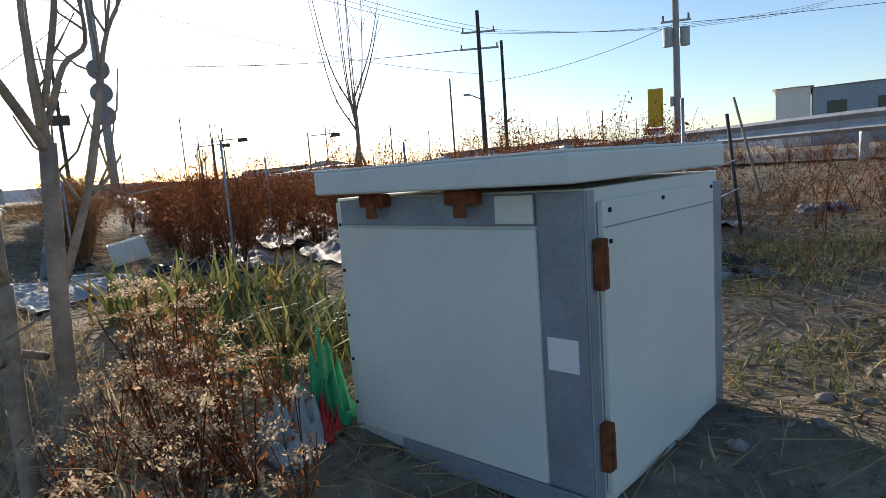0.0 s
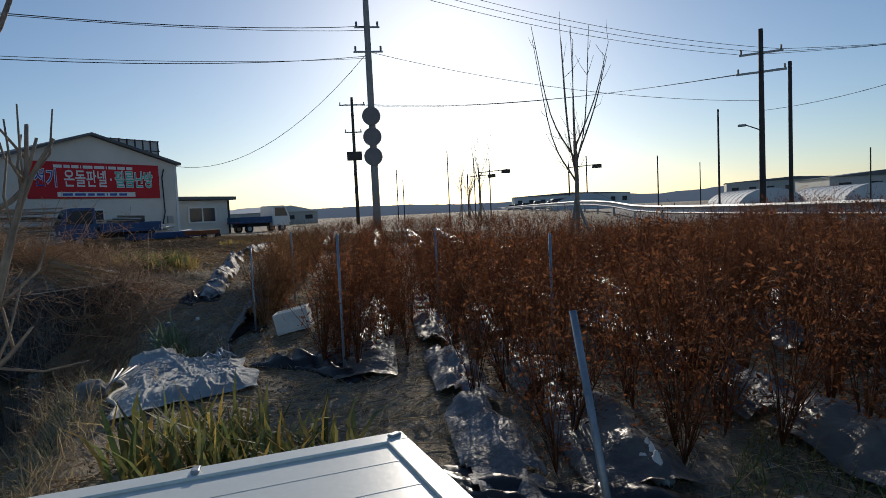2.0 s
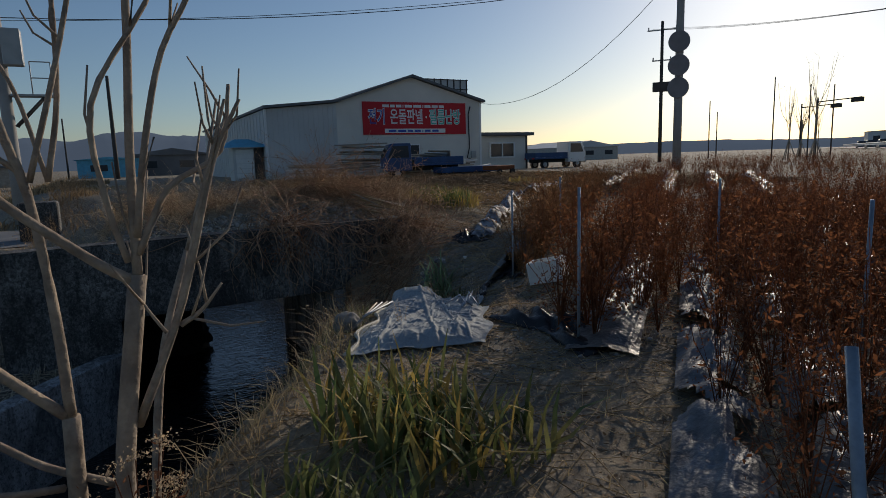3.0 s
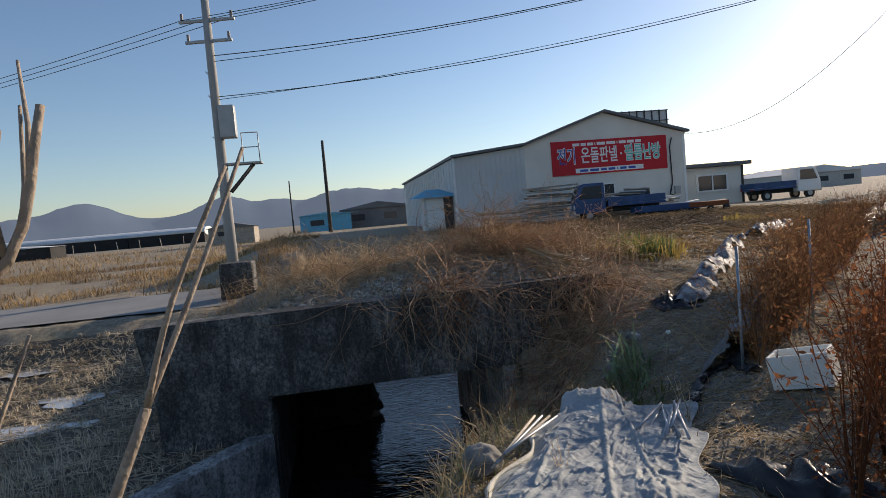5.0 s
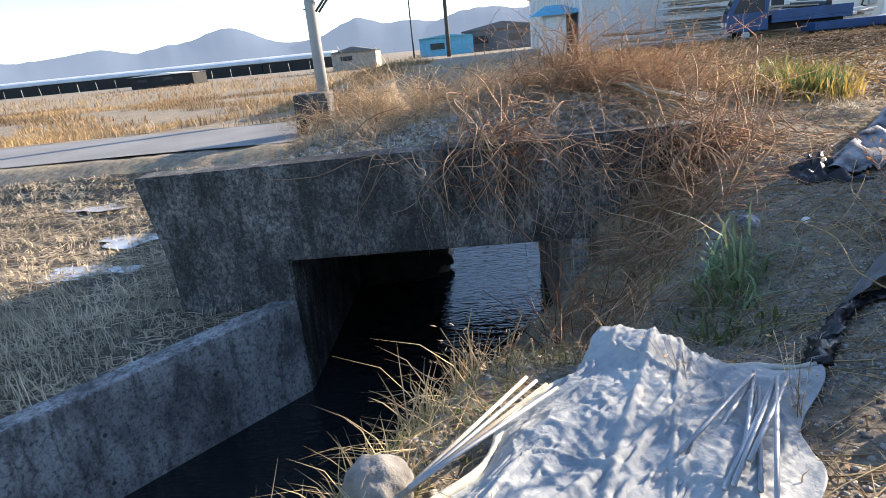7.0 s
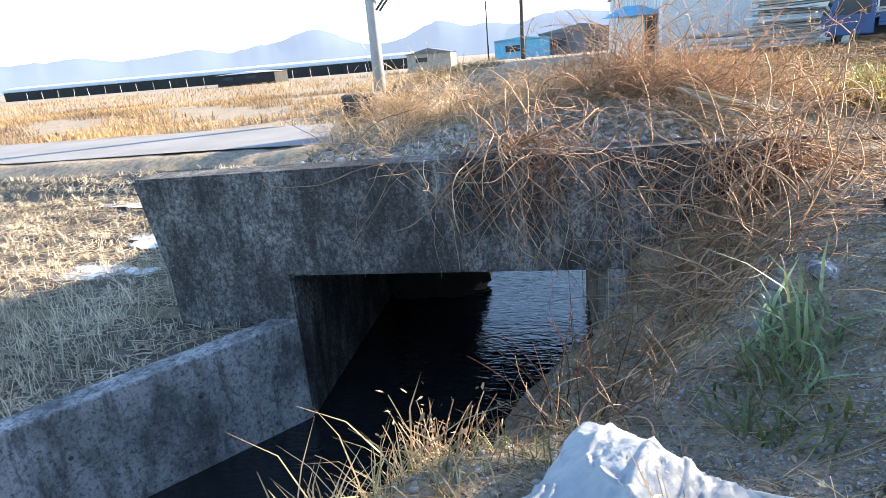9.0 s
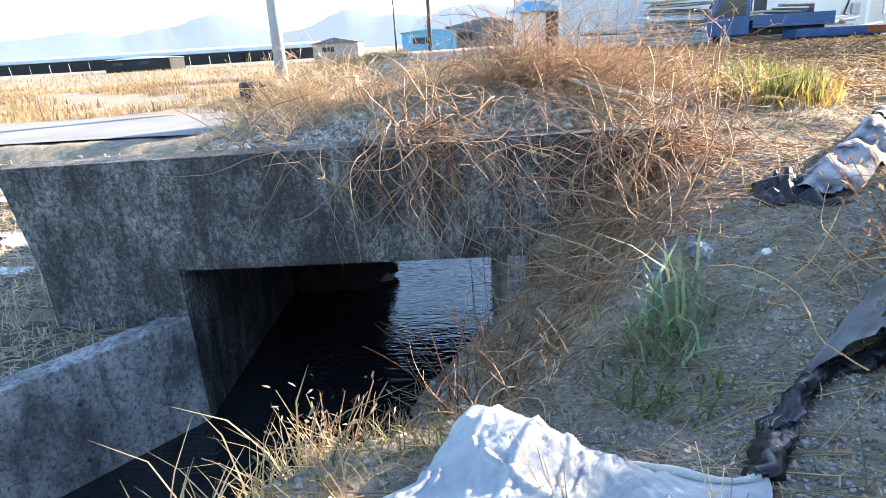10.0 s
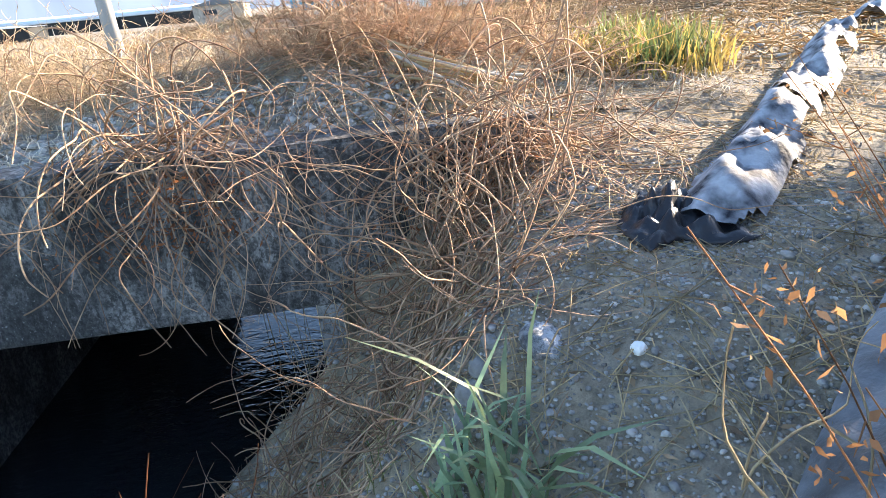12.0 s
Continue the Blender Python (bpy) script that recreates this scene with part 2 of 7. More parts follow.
def vnoise(x, y, scale=1.0, shift=0.0):
    """Smooth value noise in the plane, -1 to 1."""
    x, y = np.asarray(x, float) * scale + shift, np.asarray(y, float) * scale + shift * 1.7
    i, j = np.floor(x).astype(int), np.floor(y).astype(int)
    fx, fy = x - i, y - j
    fx, fy = fx * fx * (3 - 2 * fx), fy * fy * (3 - 2 * fy)
    g = LATTICE
    a, b = g[i % 64, j % 64], g[(i + 1) % 64, j % 64]
    c, d = g[i % 64, (j + 1) % 64], g[(i + 1) % 64, (j + 1) % 64]
    return (a * (1 - fx) + b * fx) * (1 - fy) + (c * (1 - fx) + d * fx) * fy


def sstep(a, b, x):
    t = np.clip((np.asarray(x, float) - a) / (b - a), 0, 1)
    return t * t * (3 - 2 * t)


# ---- the lie of the land ----
WATER = -2.42
ROW_U, ROW_V = np.array((-0.63, 0.777)), np.array((0.777, 0.63))


def edge_y(x):
    """The y of the ditch's right-hand bank top at x."""
    return np.interp(x, [-8.1, -7, -6.3, -5.2, -4.4, -3.4, -2.6, -0.8, 0.2, 1.2, 3], [7.0, 6.6, 6.0, 5.0, 4.35, 3.85, 3.4, 2.1, 1.0, -1.5, -6])


def wing_y(x):
    """The y of the wing wall's line at x."""
    return 2.18 - (x + 8.1) * 0.83


def lumps(x, y):
    return 0.035 * vnoise(x, y, 1.6) + 0.018 * vnoise(x, y, 4.3, 7.0) + 0.01 * vnoise(x, y, 9.0, 3.0)


def ground(x, y):
    x, y = np.asarray(x, float), np.asarray(y, float)
    rise = np.interp(-x, [2, 5, 7, 9, 12, 30, 60, 200], [0, 0.0, 0.16, 0.4, 0.5, 0.6, 0.6, 0.4])
    # the dip beside the culvert
    rise = rise - 0.6 * np.exp(-(((x + 5.6) / 1.45) ** 2 + ((y - 5.5) / 1.1) ** 2))
    rise = rise - 0.13 * np.exp(-(((x - 0.8) / 1.5) ** 2 + ((y - 1.2) / 1.5) ** 2))
    # the road bank to the north
    across = x * 0.86 + y * 0.51            # distance to the road's edge, along its normal
    rise = rise + 0.45 * sstep(8.5, 10.2, across)
    # paddies to the south
    south = np.interp(-x, [-10, 4, 11, 13.4, 14.7, 20.6, 21.8, 30, 80, 300], [-1.2, -1.25, -1.15, -0.85, -0.27, -0.27, -0.42, -0.3, -0.3, 0.0])
    wide = np.interp(x, [-16, -12.5, -8, 0], [1.6, 0.5, 0.5, 1.6])
    k = sstep(-1, 1, (y - np.interp(x, [-60, -25, -20.5, -12, -8, 0], [-3, -1.5, 1.2, 1.9, 1.5, 0.2])) / wide)
    z = south * (1 - k) + rise * k
    # the ditch in front of the culvert
    ey, wy = edge_y(x), wing_y(x)
    zr = rise - np.clip(ey - y, 0, 9) * (0.95 + 0.35 * sstep(-4.5, -2.5, x)) - 0.06 * sstep(-0.5, 0.4, ey - y)
    inside = (x > -8.1) & (y < ey + 0.4)
    rough = sstep(0.05, 0.6, ey - y)
    zr = zr + rough * (0.2 * vnoise(x, y, 2.3, 5.0) + 0.12 * vnoise(x, y, 4.3, 9.0) + 0.035 * vnoise(x, y, 9.0, 2.0))
    zd = np.maximum(zr, -2.55)
    z = np.where(inside & (y > wy - 0.18), zd, z)
    z = np.where((x > -8.35) & (y <= wy - 0.18), np.minimum(z, -1.3 + 0.0 * x), z)
    z = np.where((x > -8.35) & (x <= -8.1) & (y < 2.2), np.minimum(z, -1.3), z)
    # under and behind the culvert
    bar = (x <= -8.1) & (x > -11.9) & (y > 2.0) & (y < 5.6)
    z = np.where(bar, -2.55, z)
    back = (x <= -11.9) & (x > -25)
    zb = np.maximum(-2.55, np.maximum(-2.55 + (np.abs(y - 5.0) - 1.15) * 1.6, -2.55 + (-21.5 - x) * 1.2))
    z = np.where(back, np.minimum(z, zb), z)
    near = np.exp(-((x + 3) ** 2 + (y - 4) ** 2) / 900.0)
    return z + lumps(x, y) * near


def fast(name, V, F, material, parent=None, label=""):
    """A mesh from arrays of vertices and of triangles or quads."""
    V, F = np.asarray(V, np.float32).reshape(-1, 3), np.asarray(F, np.int32)
    me = bpy.data.meshes.new(name)
    n, k = F.shape
    me.vertices.add(len(V))
    me.vertices.foreach_set("co", V.ravel())
    me.loops.add(n * k)
    me.loops.foreach_set("vertex_index", F.ravel())
    me.polygons.add(n)
    me.polygons.foreach_set("loop_start", np.arange(0, n * k, k, dtype=np.int32))
    me.update(calc_edges=True)
    me.materials.append(material)
    ob = new(name, me)
    if parent is not None:
        ob.parent = parent
    if label:
        ob["label"] = label
    return ob


RNG = np.random.default_rng(7)


def join_arrays(parts):
    V, F, o = [], [], 0
    for v, f in parts:
        v = np.asarray(v).reshape(-1, 3)
        V.append(v)
        F.append(np.asarray(f) + o)
        o += len(v)
    return np.concatenate(V), np.concatenate(F)


def stems(P, R, sides=3):
    """Thin tubes: P is (n, k, 3) points, R (n, k) radii. Quads."""
    P = np.asarray(P, float)
    n, k, _ = P.shape
    R = np.broadcast_to(R, (n, k))
    d = np.gradient(P, axis=1)
    d /= np.linalg.norm(d, axis=2, keepdims=True) + 1e-9
    ref = np.where(np.abs(d[..., 2:3]) > 0.8, np.array((1.0, 0, 0)), np.array((0, 0, 1.0)))
    a = np.cross(d, ref)
    a /= np.linalg.norm(a, axis=2, keepdims=True) + 1e-9
    b = np.cross(d, a)
    w = np.arange(sides) * 2 * np.pi / sides
    V = P[:, :, None] + R[:, :, None, None] * (a[:, :, None] * np.cos(w)[:, None] + b[:, :, None] * np.sin(w)[:, None])
    i = np.arange(n)[:, None, None] * k * sides + np.arange(k - 1)[None, :, None] * sides
    s = np.arange(sides)[None, None, :]
    t = (s + 1) % sides
    F = np.stack([i + s, i + t, i + t + sides, i + s + sides], -1).reshape(-1, 4)
    return V.reshape(-1, 3), F


def ribbons(P, W, side):
    """Flat blades: P (n, k, 3), half widths W (n, k), side (n, 3). Quads, slightly folded."""
    P = np.asarray(P, float)
    n, k, _ = P.shape
    W = np.broadcast_to(W, (n, k))
    L, Rr = P - side[:, None] * W[..., None], P + side[:, None] * W[..., None]
    V = np.stack([L, Rr], 2).reshape(-1, 3)
    i = np.arange(n)[:, None] * k * 2 + np.arange(k - 1)[None, :] * 2
    F = np.stack([i, i + 1, i + 3, i + 2], -1).reshape(-1, 4)
    return V, F


def flakes(C, size, rng=RNG, long=1.8):
    """Small curled leaves at C (n, 3), of the given half size (n,). Quads."""
    n = len(C)
    a = rng.normal(size=(n, 3))
    a /= np.linalg.norm(a, axis=1, keepdims=True)
    b = np.cross(a, rng.normal(size=(n, 3)))
    b /= np.linalg.norm(b, axis=1, keepdims=True)
    c = np.cross(a, b)
    s = np.broadcast_to(size, (n,))[:, None]
    w = rng.uniform(0.3, 0.75, n)[:, None]
    V = np.stack([C - a * s * long * 0.7, C - a * s * 0.25 + b * s * w + c * s * 0.3, C + a * s * long * 1.2 + c * s * 0.5, C + a * s * 0.15 - b * s * w + c * s * 0.3], 1)
    F = np.arange(n * 4).reshape(n, 4)
    return V.reshape(-1, 3), F


def blades(x, y, height, lean, width, rng=RNG, k=4, zf=None, droop=0.6, wav=0.0):
    """Grass blades rooted at x, y on the ground, arching over."""
    n = len(x)
    z = (zf or ground)(x, y) - 0.02
    az = rng.uniform(0, 2 * np.pi, n)
    h = height * rng.uniform(0.55, 1.15, n)
    le = lean * rng.uniform(0.2, 1.3, n) * h
    t = np.linspace(0, 1, k)[None]
    out = le[:, None] * t ** 1.7
    P = np.stack([x[:, None] + np.cos(az)[:, None] * out, y[:, None] + np.sin(az)[:, None] * out,
                  z[:, None] + h[:, None] * (t - droop * (le / (h + 1e-6))[:, None] * t ** 3 * 0.5)], -1)
    if wav:
        P += rng.normal(size=P.shape) * wav * t[..., None]
    side = np.stack([-np.sin(az), np.cos(az), 0 * az], -1)
    W = width * rng.uniform(0.6, 1.2, n)[:, None] * np.array([0.7, 1, 0.75, 0.08] if k == 4 else np.linspace(1, 0.1, k))[None]
    return ribbons(P, W, side)


def spread(lo, hi, a, b, step, far):
    """Grid lines: even between a and b, ever wider out to lo and hi."""
    mid = list(np.arange(a, b + step / 2, step))
    s, p = step, b
    up = []
    while p < hi:
        s *= far
        p += s
        up.append(p)
    s, p = step, a
    down = []
    while p > lo:
        s *= far
        p -= s
        down.append(p)
    return np.array(down[::-1] + mid + up)


def sheet(name, xs, ys, zf, material, hole=None):
    X, Y = np.meshgrid(xs, ys)
    Z = zf(X, Y)
    V = np.stack([X.ravel(), Y.ravel(), Z.ravel()], 1)
    nx, ny = len(xs), len(ys)
    i, j = np.meshgrid(np.arange(nx - 1), np.arange(ny - 1))
    a = (j * nx + i).ravel()
    F = np.stack([a, a + 1, a + nx + 1, a + nx], 1)
    return mesh(name, V, F, material, smooth=True)


land = sheet("ground", spread(-2600, 2600, -14, 4.5, 0.11, 1.09), spread(-2600, 2600, -4, 12, 0.11, 1.09), ground, M_SOIL)
tagged(land, "brown trampled soil with straw and gravel", "ground", kind="structure")

# ---- the culvert ----
FX, BX = -8.1, -11.9            # front and back faces
OY0, OY1, OTOP = 2.16, 5.41, -0.71


def culvert():
    c = thing("culvert", "dark weathered concrete box culvert with stained headwall", "culvert", kind="structure")
    # headwall with an opening, its left end leaning in
    bm = bmesh.new()
    lo, hi = -2.7, 0.4
    pro = [(0.53, hi), (7.1, hi + 0.07), (7.1, OTOP), (OY1, OTOP), (OY0, OTOP), (OY0, lo), (0.75, lo), (0.72, OTOP)]
    fr = [bm.verts.new((FX, y, z)) for y, z in pro]
    bk = [bm.verts.new((FX - 0.42, y, z)) for y, z in pro]
    bm.faces.new([fr[i] for i in (0, 1, 2, 3, 4, 7)])
    bm.faces.new([fr[i] for i in (7, 4, 5, 6)])
    bm.faces.new([bk[i] for i in (7, 4, 3, 2, 1, 0)])
    bm.faces.new([bk[i] for i in (6, 5, 4, 7)])
    for i, j in ((0, 1), (1, 2), (2, 3), (3, 4), (4, 5), (5, 6), (6, 7), (7, 0)):
        bm.faces.new((fr[j], fr[i], bk[i], bk[j]))
    bmesh.ops.recalc_face_normals(bm, faces=bm.faces[:])
    edges = [e for e in bm.edges if e.calc_length() > 0.3 and len(e.link_faces) == 2 and e.calc_face_angle(0) > 0.6]
    bmesh.ops.bevel(bm, geom=edges, offset=0.025, segments=2, affect="EDGES")
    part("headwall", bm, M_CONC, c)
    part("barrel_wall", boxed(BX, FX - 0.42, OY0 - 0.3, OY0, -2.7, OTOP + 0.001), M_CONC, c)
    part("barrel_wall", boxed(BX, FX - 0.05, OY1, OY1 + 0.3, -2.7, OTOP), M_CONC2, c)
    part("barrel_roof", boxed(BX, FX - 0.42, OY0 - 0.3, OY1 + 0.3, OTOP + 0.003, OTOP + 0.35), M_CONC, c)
    # added plug across the far end, keeps the water's left half dark
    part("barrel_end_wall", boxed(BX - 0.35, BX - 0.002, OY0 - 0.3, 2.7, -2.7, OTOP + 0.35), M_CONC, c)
    # added block over the far mouth, keeps low sun off the left wall
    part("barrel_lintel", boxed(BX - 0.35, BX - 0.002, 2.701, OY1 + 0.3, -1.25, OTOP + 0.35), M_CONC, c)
    # wing wall
    d = Vector((1, -0.83, 0)).normalized()
    nrm = Vector((-d.y, d.x, 0))
    L = 9.0
    a = Vector((FX + 0.02, OY0, 0))
    bm = bmesh.new()
    sec = [(0, -2.7), (0, -1.2), (-0.28, -1.2), (-0.28, -2.7)]
    r0 = [bm.verts.new(a + nrm * s + Vector((0, 0, z))) for s, z in sec]
    r1 = [bm.verts.new(a + d * L + nrm * s + Vector((0, 0, z - 0.12))) for s, z in sec]
    bm.faces.new(r0)
    bm.faces.new(r1[::-1])
    for i in range(4):
        j = (i + 1) % 4
        bm.faces.new((r0[j], r0[i], r1[i], r1[j]))
    bmesh.ops.recalc_face_normals(bm, faces=bm.faces[:])
    bevelled(bm, 0.02)
    wing = part("wing_wall", bm, M_CONC2, c, "paler grey concrete wing wall")
    # joints of the shuttering; raised dark discs paint the shade of tie holes on its face
    turn = math.degrees(math.atan2(d.y, d.x))
    for k, dist in enumerate((0.62, 1.72, 2.9, 4.1)):
        q = a + d * dist
        part("shutter_joint", boxed(-0.009, 0.009, -0.01, 0.004, -2.6, -1.235 - 0.0133 * dist, 0.002, pose(q.x, q.y, 0, 0, 0, turn)), M_CONC2, wing)
    for dist, z in ((1.15, -1.62), (2.3, -1.7), (3.5, -1.66), (1.2, -2.2), (2.35, -2.22)):
        q = a + d * dist
        bm = bmesh.new()
        bmesh.ops.create_cone(bm, cap_ends=True, segments=10, radius1=0.022, radius2=0.018, depth=0.012, matrix=pose(q.x, q.y, z, 0, 0, turn) @ pose(0, 0.001, 0, 90, 0, 0))
        part("tie_hole", bm, M_DARKPOLE, wing, "dark round tie hole")
    return c


culvert()


def mound_z(x, y):
    """Earth over the culvert, flush with the headwall's top in front."""
    t = sstep(-8.3, -10.2, x)
    side = sstep(1.6, 3.0, y)
    return 0.36 * sstep(1.3, 2.2, y) - 1.4 * (1 - sstep(1.3, 2.2, y)) + t * (0.25 + 0.3 * np.exp(-((x + 9.6) / 1.2) ** 2 - ((y - 5.6) / 1.6) ** 2)) * side + lumps(x * 1.3, y * 1.3) * 1.5


mx = np.arange(-11.95, -8.49, 0.09)
my = np.arange(1.35, 9.3, 0.09)


def mound_sheet(X, Y):
    z = mound_z(X, Y)
    g = ground(X, Y)
    solid = ~((X < -8.0) & (Y > 1.8) & (Y < 5.8))
    fall = np.minimum(0.35 + 0.65 * sstep(-11.9, -11.0, X), 1 - sstep(7.0, 9.2, Y))
    low = np.where(solid, g - 0.05, -0.2)
    return low * (1 - fall) + z * fall


# Added mass: covers sunlit ground and gives the reflection a ragged dark edge.
mouth_mass = bmesh.new()
bmesh.ops.create_icosphere(mouth_mass, subdivisions=5, radius=1.0)
for v in mouth_mass.verts:
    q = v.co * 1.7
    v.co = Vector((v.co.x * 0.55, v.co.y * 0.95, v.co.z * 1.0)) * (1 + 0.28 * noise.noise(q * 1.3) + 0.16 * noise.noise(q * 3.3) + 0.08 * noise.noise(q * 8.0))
mouth_mass_ob = part("earth_slump", mouth_mass, M_MOUTHDARK, smooth=True)
mouth_mass_ob.location = (-11.95, 2.72, -1.95)
tagged(mouth_mass_ob, "dark earth slumped across the culvert's far mouth", "earth", kind="structure")
mound = sheet("earth_mound", mx, my, mound_sheet, M_SOIL)
tagged(mound, "straw covered earth bank over the culvert", "ground", kind="structure")

wx = np.linspace(-23.0, -1.0, 90)
water = sheet("water", wx, np.linspace(-6.5, 6, 90), lambda X, Y: WATER + 0 * X, M_WATER)
tagged(water, "dark rippled ditch water reflecting the sky", "water", kind="structure")

# ---- the pump box ----
BOX_ANG = math.degrees(math.atan2(2.172 - 1.396, 1.604 - 1.024))
BOX_S, BOX_T = 0.966, 0.94


def pump_box():
    b = thing("pump_box", "cream insulated panel box with grey steel corners and rusty hinges", "storage box", at=(1.024, 1.396, 0.0), rz=BOX_ANG)
    return b


pump = pump_box()

# ---- the warehouse ----
WX = -32.4
WG = 0.55


def warehouse():
    w = thing("warehouse", "cream gabled warehouse with ribbed lean-to and red banner", "building")
    back = -57.0
    y0, ym, y1, ya = 9.9, 14.0, 23.9, 18.9
    e0, em, e1, za = 4.5, 4.9, 5.1, 6.5
    bm = bmesh.new()
    pro = [(ym, WG - 1), (y1, WG - 1), (y1, e1), (ya, za), (ym, em)]
    fr = [bm.verts.new((WX, y, z)) for y, z in pro]
    bk = [bm.verts.new((back, y, z)) for y, z in pro]
    bm.faces.new(fr)
    bm.faces.new(bk[::-1])
    for i in range(5):
        j = (i + 1) % 5
        bm.faces.new((fr[j], fr[i], bk[i], bk[j]))
    bmesh.ops.recalc_face_normals(bm, faces=bm.faces[:])
    part("wall", bm, M_WHITEWALL, w)
    bm = bmesh.new()
    pro = [(y0, WG - 1), (ym, WG - 1), (ym, em - 0.02), (y0, e0)]
    fr = [bm.verts.new((WX - 0.02, y, z)) for y, z in pro]
    bk = [bm.verts.new((back, y, z)) for y, z in pro]
    bm.faces.new(fr)
    bm.faces.new(bk[::-1])
    for i in range(4):
        j = (i + 1) % 4
        bm.faces.new((fr[j], fr[i], bk[i], bk[j]))
    bmesh.ops.recalc_face_normals(bm, faces=bm.faces[:])
    part("lean_to_wall", bm, M_SIDING, w, "pale ribbed steel siding")
    for a, za_, b_, zb in ((y0 - 0.15, e0 + 0.0, ym, em), (ym, em, ya, za), (ya, za, y1 + 0.25, e1 - 0.05)):
        bm = bmesh.new()
        vs = []
        for x in (WX + 0.3, back - 0.3):
            for y, z in ((a, za_ + 0.02), (b_, zb + 0.02), (b_, zb + 0.16), (a, za_ + 0.16)):
                vs.append(bm.verts.new((x, y, z)))
        f, k = vs[:4], vs[4:]
        bm.faces.new(f)
        bm.faces.new(k[::-1])
        for i in range(4):
            j = (i + 1) % 4
            bm.faces.new((f[j], f[i], k[i], k[j]))
        bmesh.ops.recalc_face_normals(bm, faces=bm.faces[:])
        part("roof", bm, M_ROOF, w)
    ban = part("banner", boxed(WX + 0.02, WX + 0.06, 15.6, 22.75, 3.05, 5.0), M_RED, w, "red banner with white and cyan lettering")
    return w


warehouse()


def pole(name, x, y, z0, z1, r0, r1, material, label, group="", lean=(0, 0)):
    p = thing(name, label, "utility pole", group, at=(x, y, z0))
    h = z1 - z0
    pts = [(lean[0] * t, lean[1] * t, h * t) for t in (0, 0.25, 0.5, 0.75, 1)]
    tubes("shaft", [(pts, [r0 + (r1 - r0) * t for t in (0, 0.25, 0.5, 0.75, 1)])], material, p, sides=12)
    return p


pole("utility_pole", -21.7, -0.45, -0.2, 9.5, 0.2, 0.13, M_POLE, "grey concrete utility pole with transformer platform")
pole("utility_pole", -16.7, 24.15, 0.4, 13.5, 0.19, 0.13, M_POLE, "concrete utility pole with three round discs")
pole("utility_pole", -35.3, 44.2, 0.5, 12.4, 0.17, 0.12, M_DARKPOLE, "dark far utility pole with crossarms")
pole("utility_pole", 0.25, 34.5, 0.5, 7.7, 0.1, 0.08, M_DARKPOLE, "slender dark pole beside the road")
pole("utility_pole", -59.7, 2.6, 0.5, 9.6, 0.2, 0.13, M_DARKPOLE, "dark leaning far pole")

# ---- plant and litter materials ----
M_RUSTPLANT = leafy(mat("rusty_dry_plants", (0.26, 0.1, 0.04), 0.9, scale=1.2, vary=0.3, second=(0.16, 0.065, 0.03), bump=0, per="island"), 0.45)
M_STRAW = leafy(mat("dry_straw", (0.54, 0.42, 0.24), 0.9, scale=1.0, vary=0.3, second=(0.36, 0.27, 0.15), bump=0, per="island"), 0.35)
M_BRUSH = leafy(mat("dry_brush", (0.7, 0.58, 0.42), 0.9, scale=1.0, vary=0.3, second=(0.5, 0.37, 0.24), bump=0, per="island"), 0.55)
M_REDBRUSH = leafy(mat("reddish_brush", (0.56, 0.4, 0.27), 0.9, scale=1.2, vary=0.3, second=(0.38, 0.25, 0.16), bump=0, per="island"), 0.5)
M_VINE = mat("dry_vine", (0.46, 0.31, 0.19), 0.9, scale=6, vary=0.4, second=(0.25, 0.135, 0.08), bump=0.1, per="island")
M_GREEN = leafy(mat("green_leaves", (0.1, 0.15, 0.05), 0.6, scale=2.5, vary=0.4, second=(0.22, 0.2, 0.07), bump=0, per="island"), 0.4)
M_ONION = leafy(mat("blue_green_leaves", (0.25, 0.35, 0.2), 0.55, scale=3, vary=0.3, second=(0.2, 0.25, 0.12), bump=0, per="island"), 0.3)
M_YELLOW = leafy(mat("yellowed_leaves", (0.5, 0.36, 0.1), 0.8, scale=3, vary=0.3, bump=0, per="island"), 0.4)
M_UMBEL = leafy(mat("pale_seed_heads", (0.66, 0.5, 0.32), 0.95, scale=8, vary=0.35, bump=0, per="island"), 0.5)
M_FILM = mat("black_mulch_film", (0.06, 0.062, 0.066), 0.42, scale=3, vary=0.5, second=(0.16, 0.15, 0.13), bump=0.8, fine=16, spec=0.45)
# Dusty film; its blue-grey base also carries the sky's reflection.
M_PALEFILM = mat("dusty_grey_film", (0.17, 0.185, 0.2), 0.55, scale=5, vary=0.4, second=(0.07, 0.07, 0.07), bump=0.7, fine=22, spec=0.3)
M_TANPLANT = leafy(mat("tan_dry_plants", (0.36, 0.19, 0.085), 0.9, scale=1.2, vary=0.3, second=(0.23, 0.115, 0.055), bump=0, per="island"), 0.45)
M_PALESTRAW = leafy(mat("bleached_straw", (0.72, 0.62, 0.46), 0.9, scale=0.8, vary=0.35, second=(0.36, 0.3, 0.21), bump=0, per="island"), 0.3)
M_FIELDGRASS = leafy(mat("field_grass", (0.52, 0.36, 0.18), 0.9, scale=0.12, vary=0.35, second=(0.2, 0.14, 0.09), bump=0, per="island"), 0.35)
# Pale blotches over black: the film's sun sheen is put into its colour.
M_BLOTCHFILM = mat("weathered_white_film", (0.38, 0.39, 0.4), 0.68, scale=7.5, vary=0.3, second=(0.012, 0.014, 0.02), bump=0.5, fine=20, spec=0.2)
M_TARP = mat("white_tarp", (0.42, 0.44, 0.43), 0.75, scale=2.2, vary=0.2, second=(0.25, 0.28, 0.3), bump=0.4, fine=26, spec=0.15)
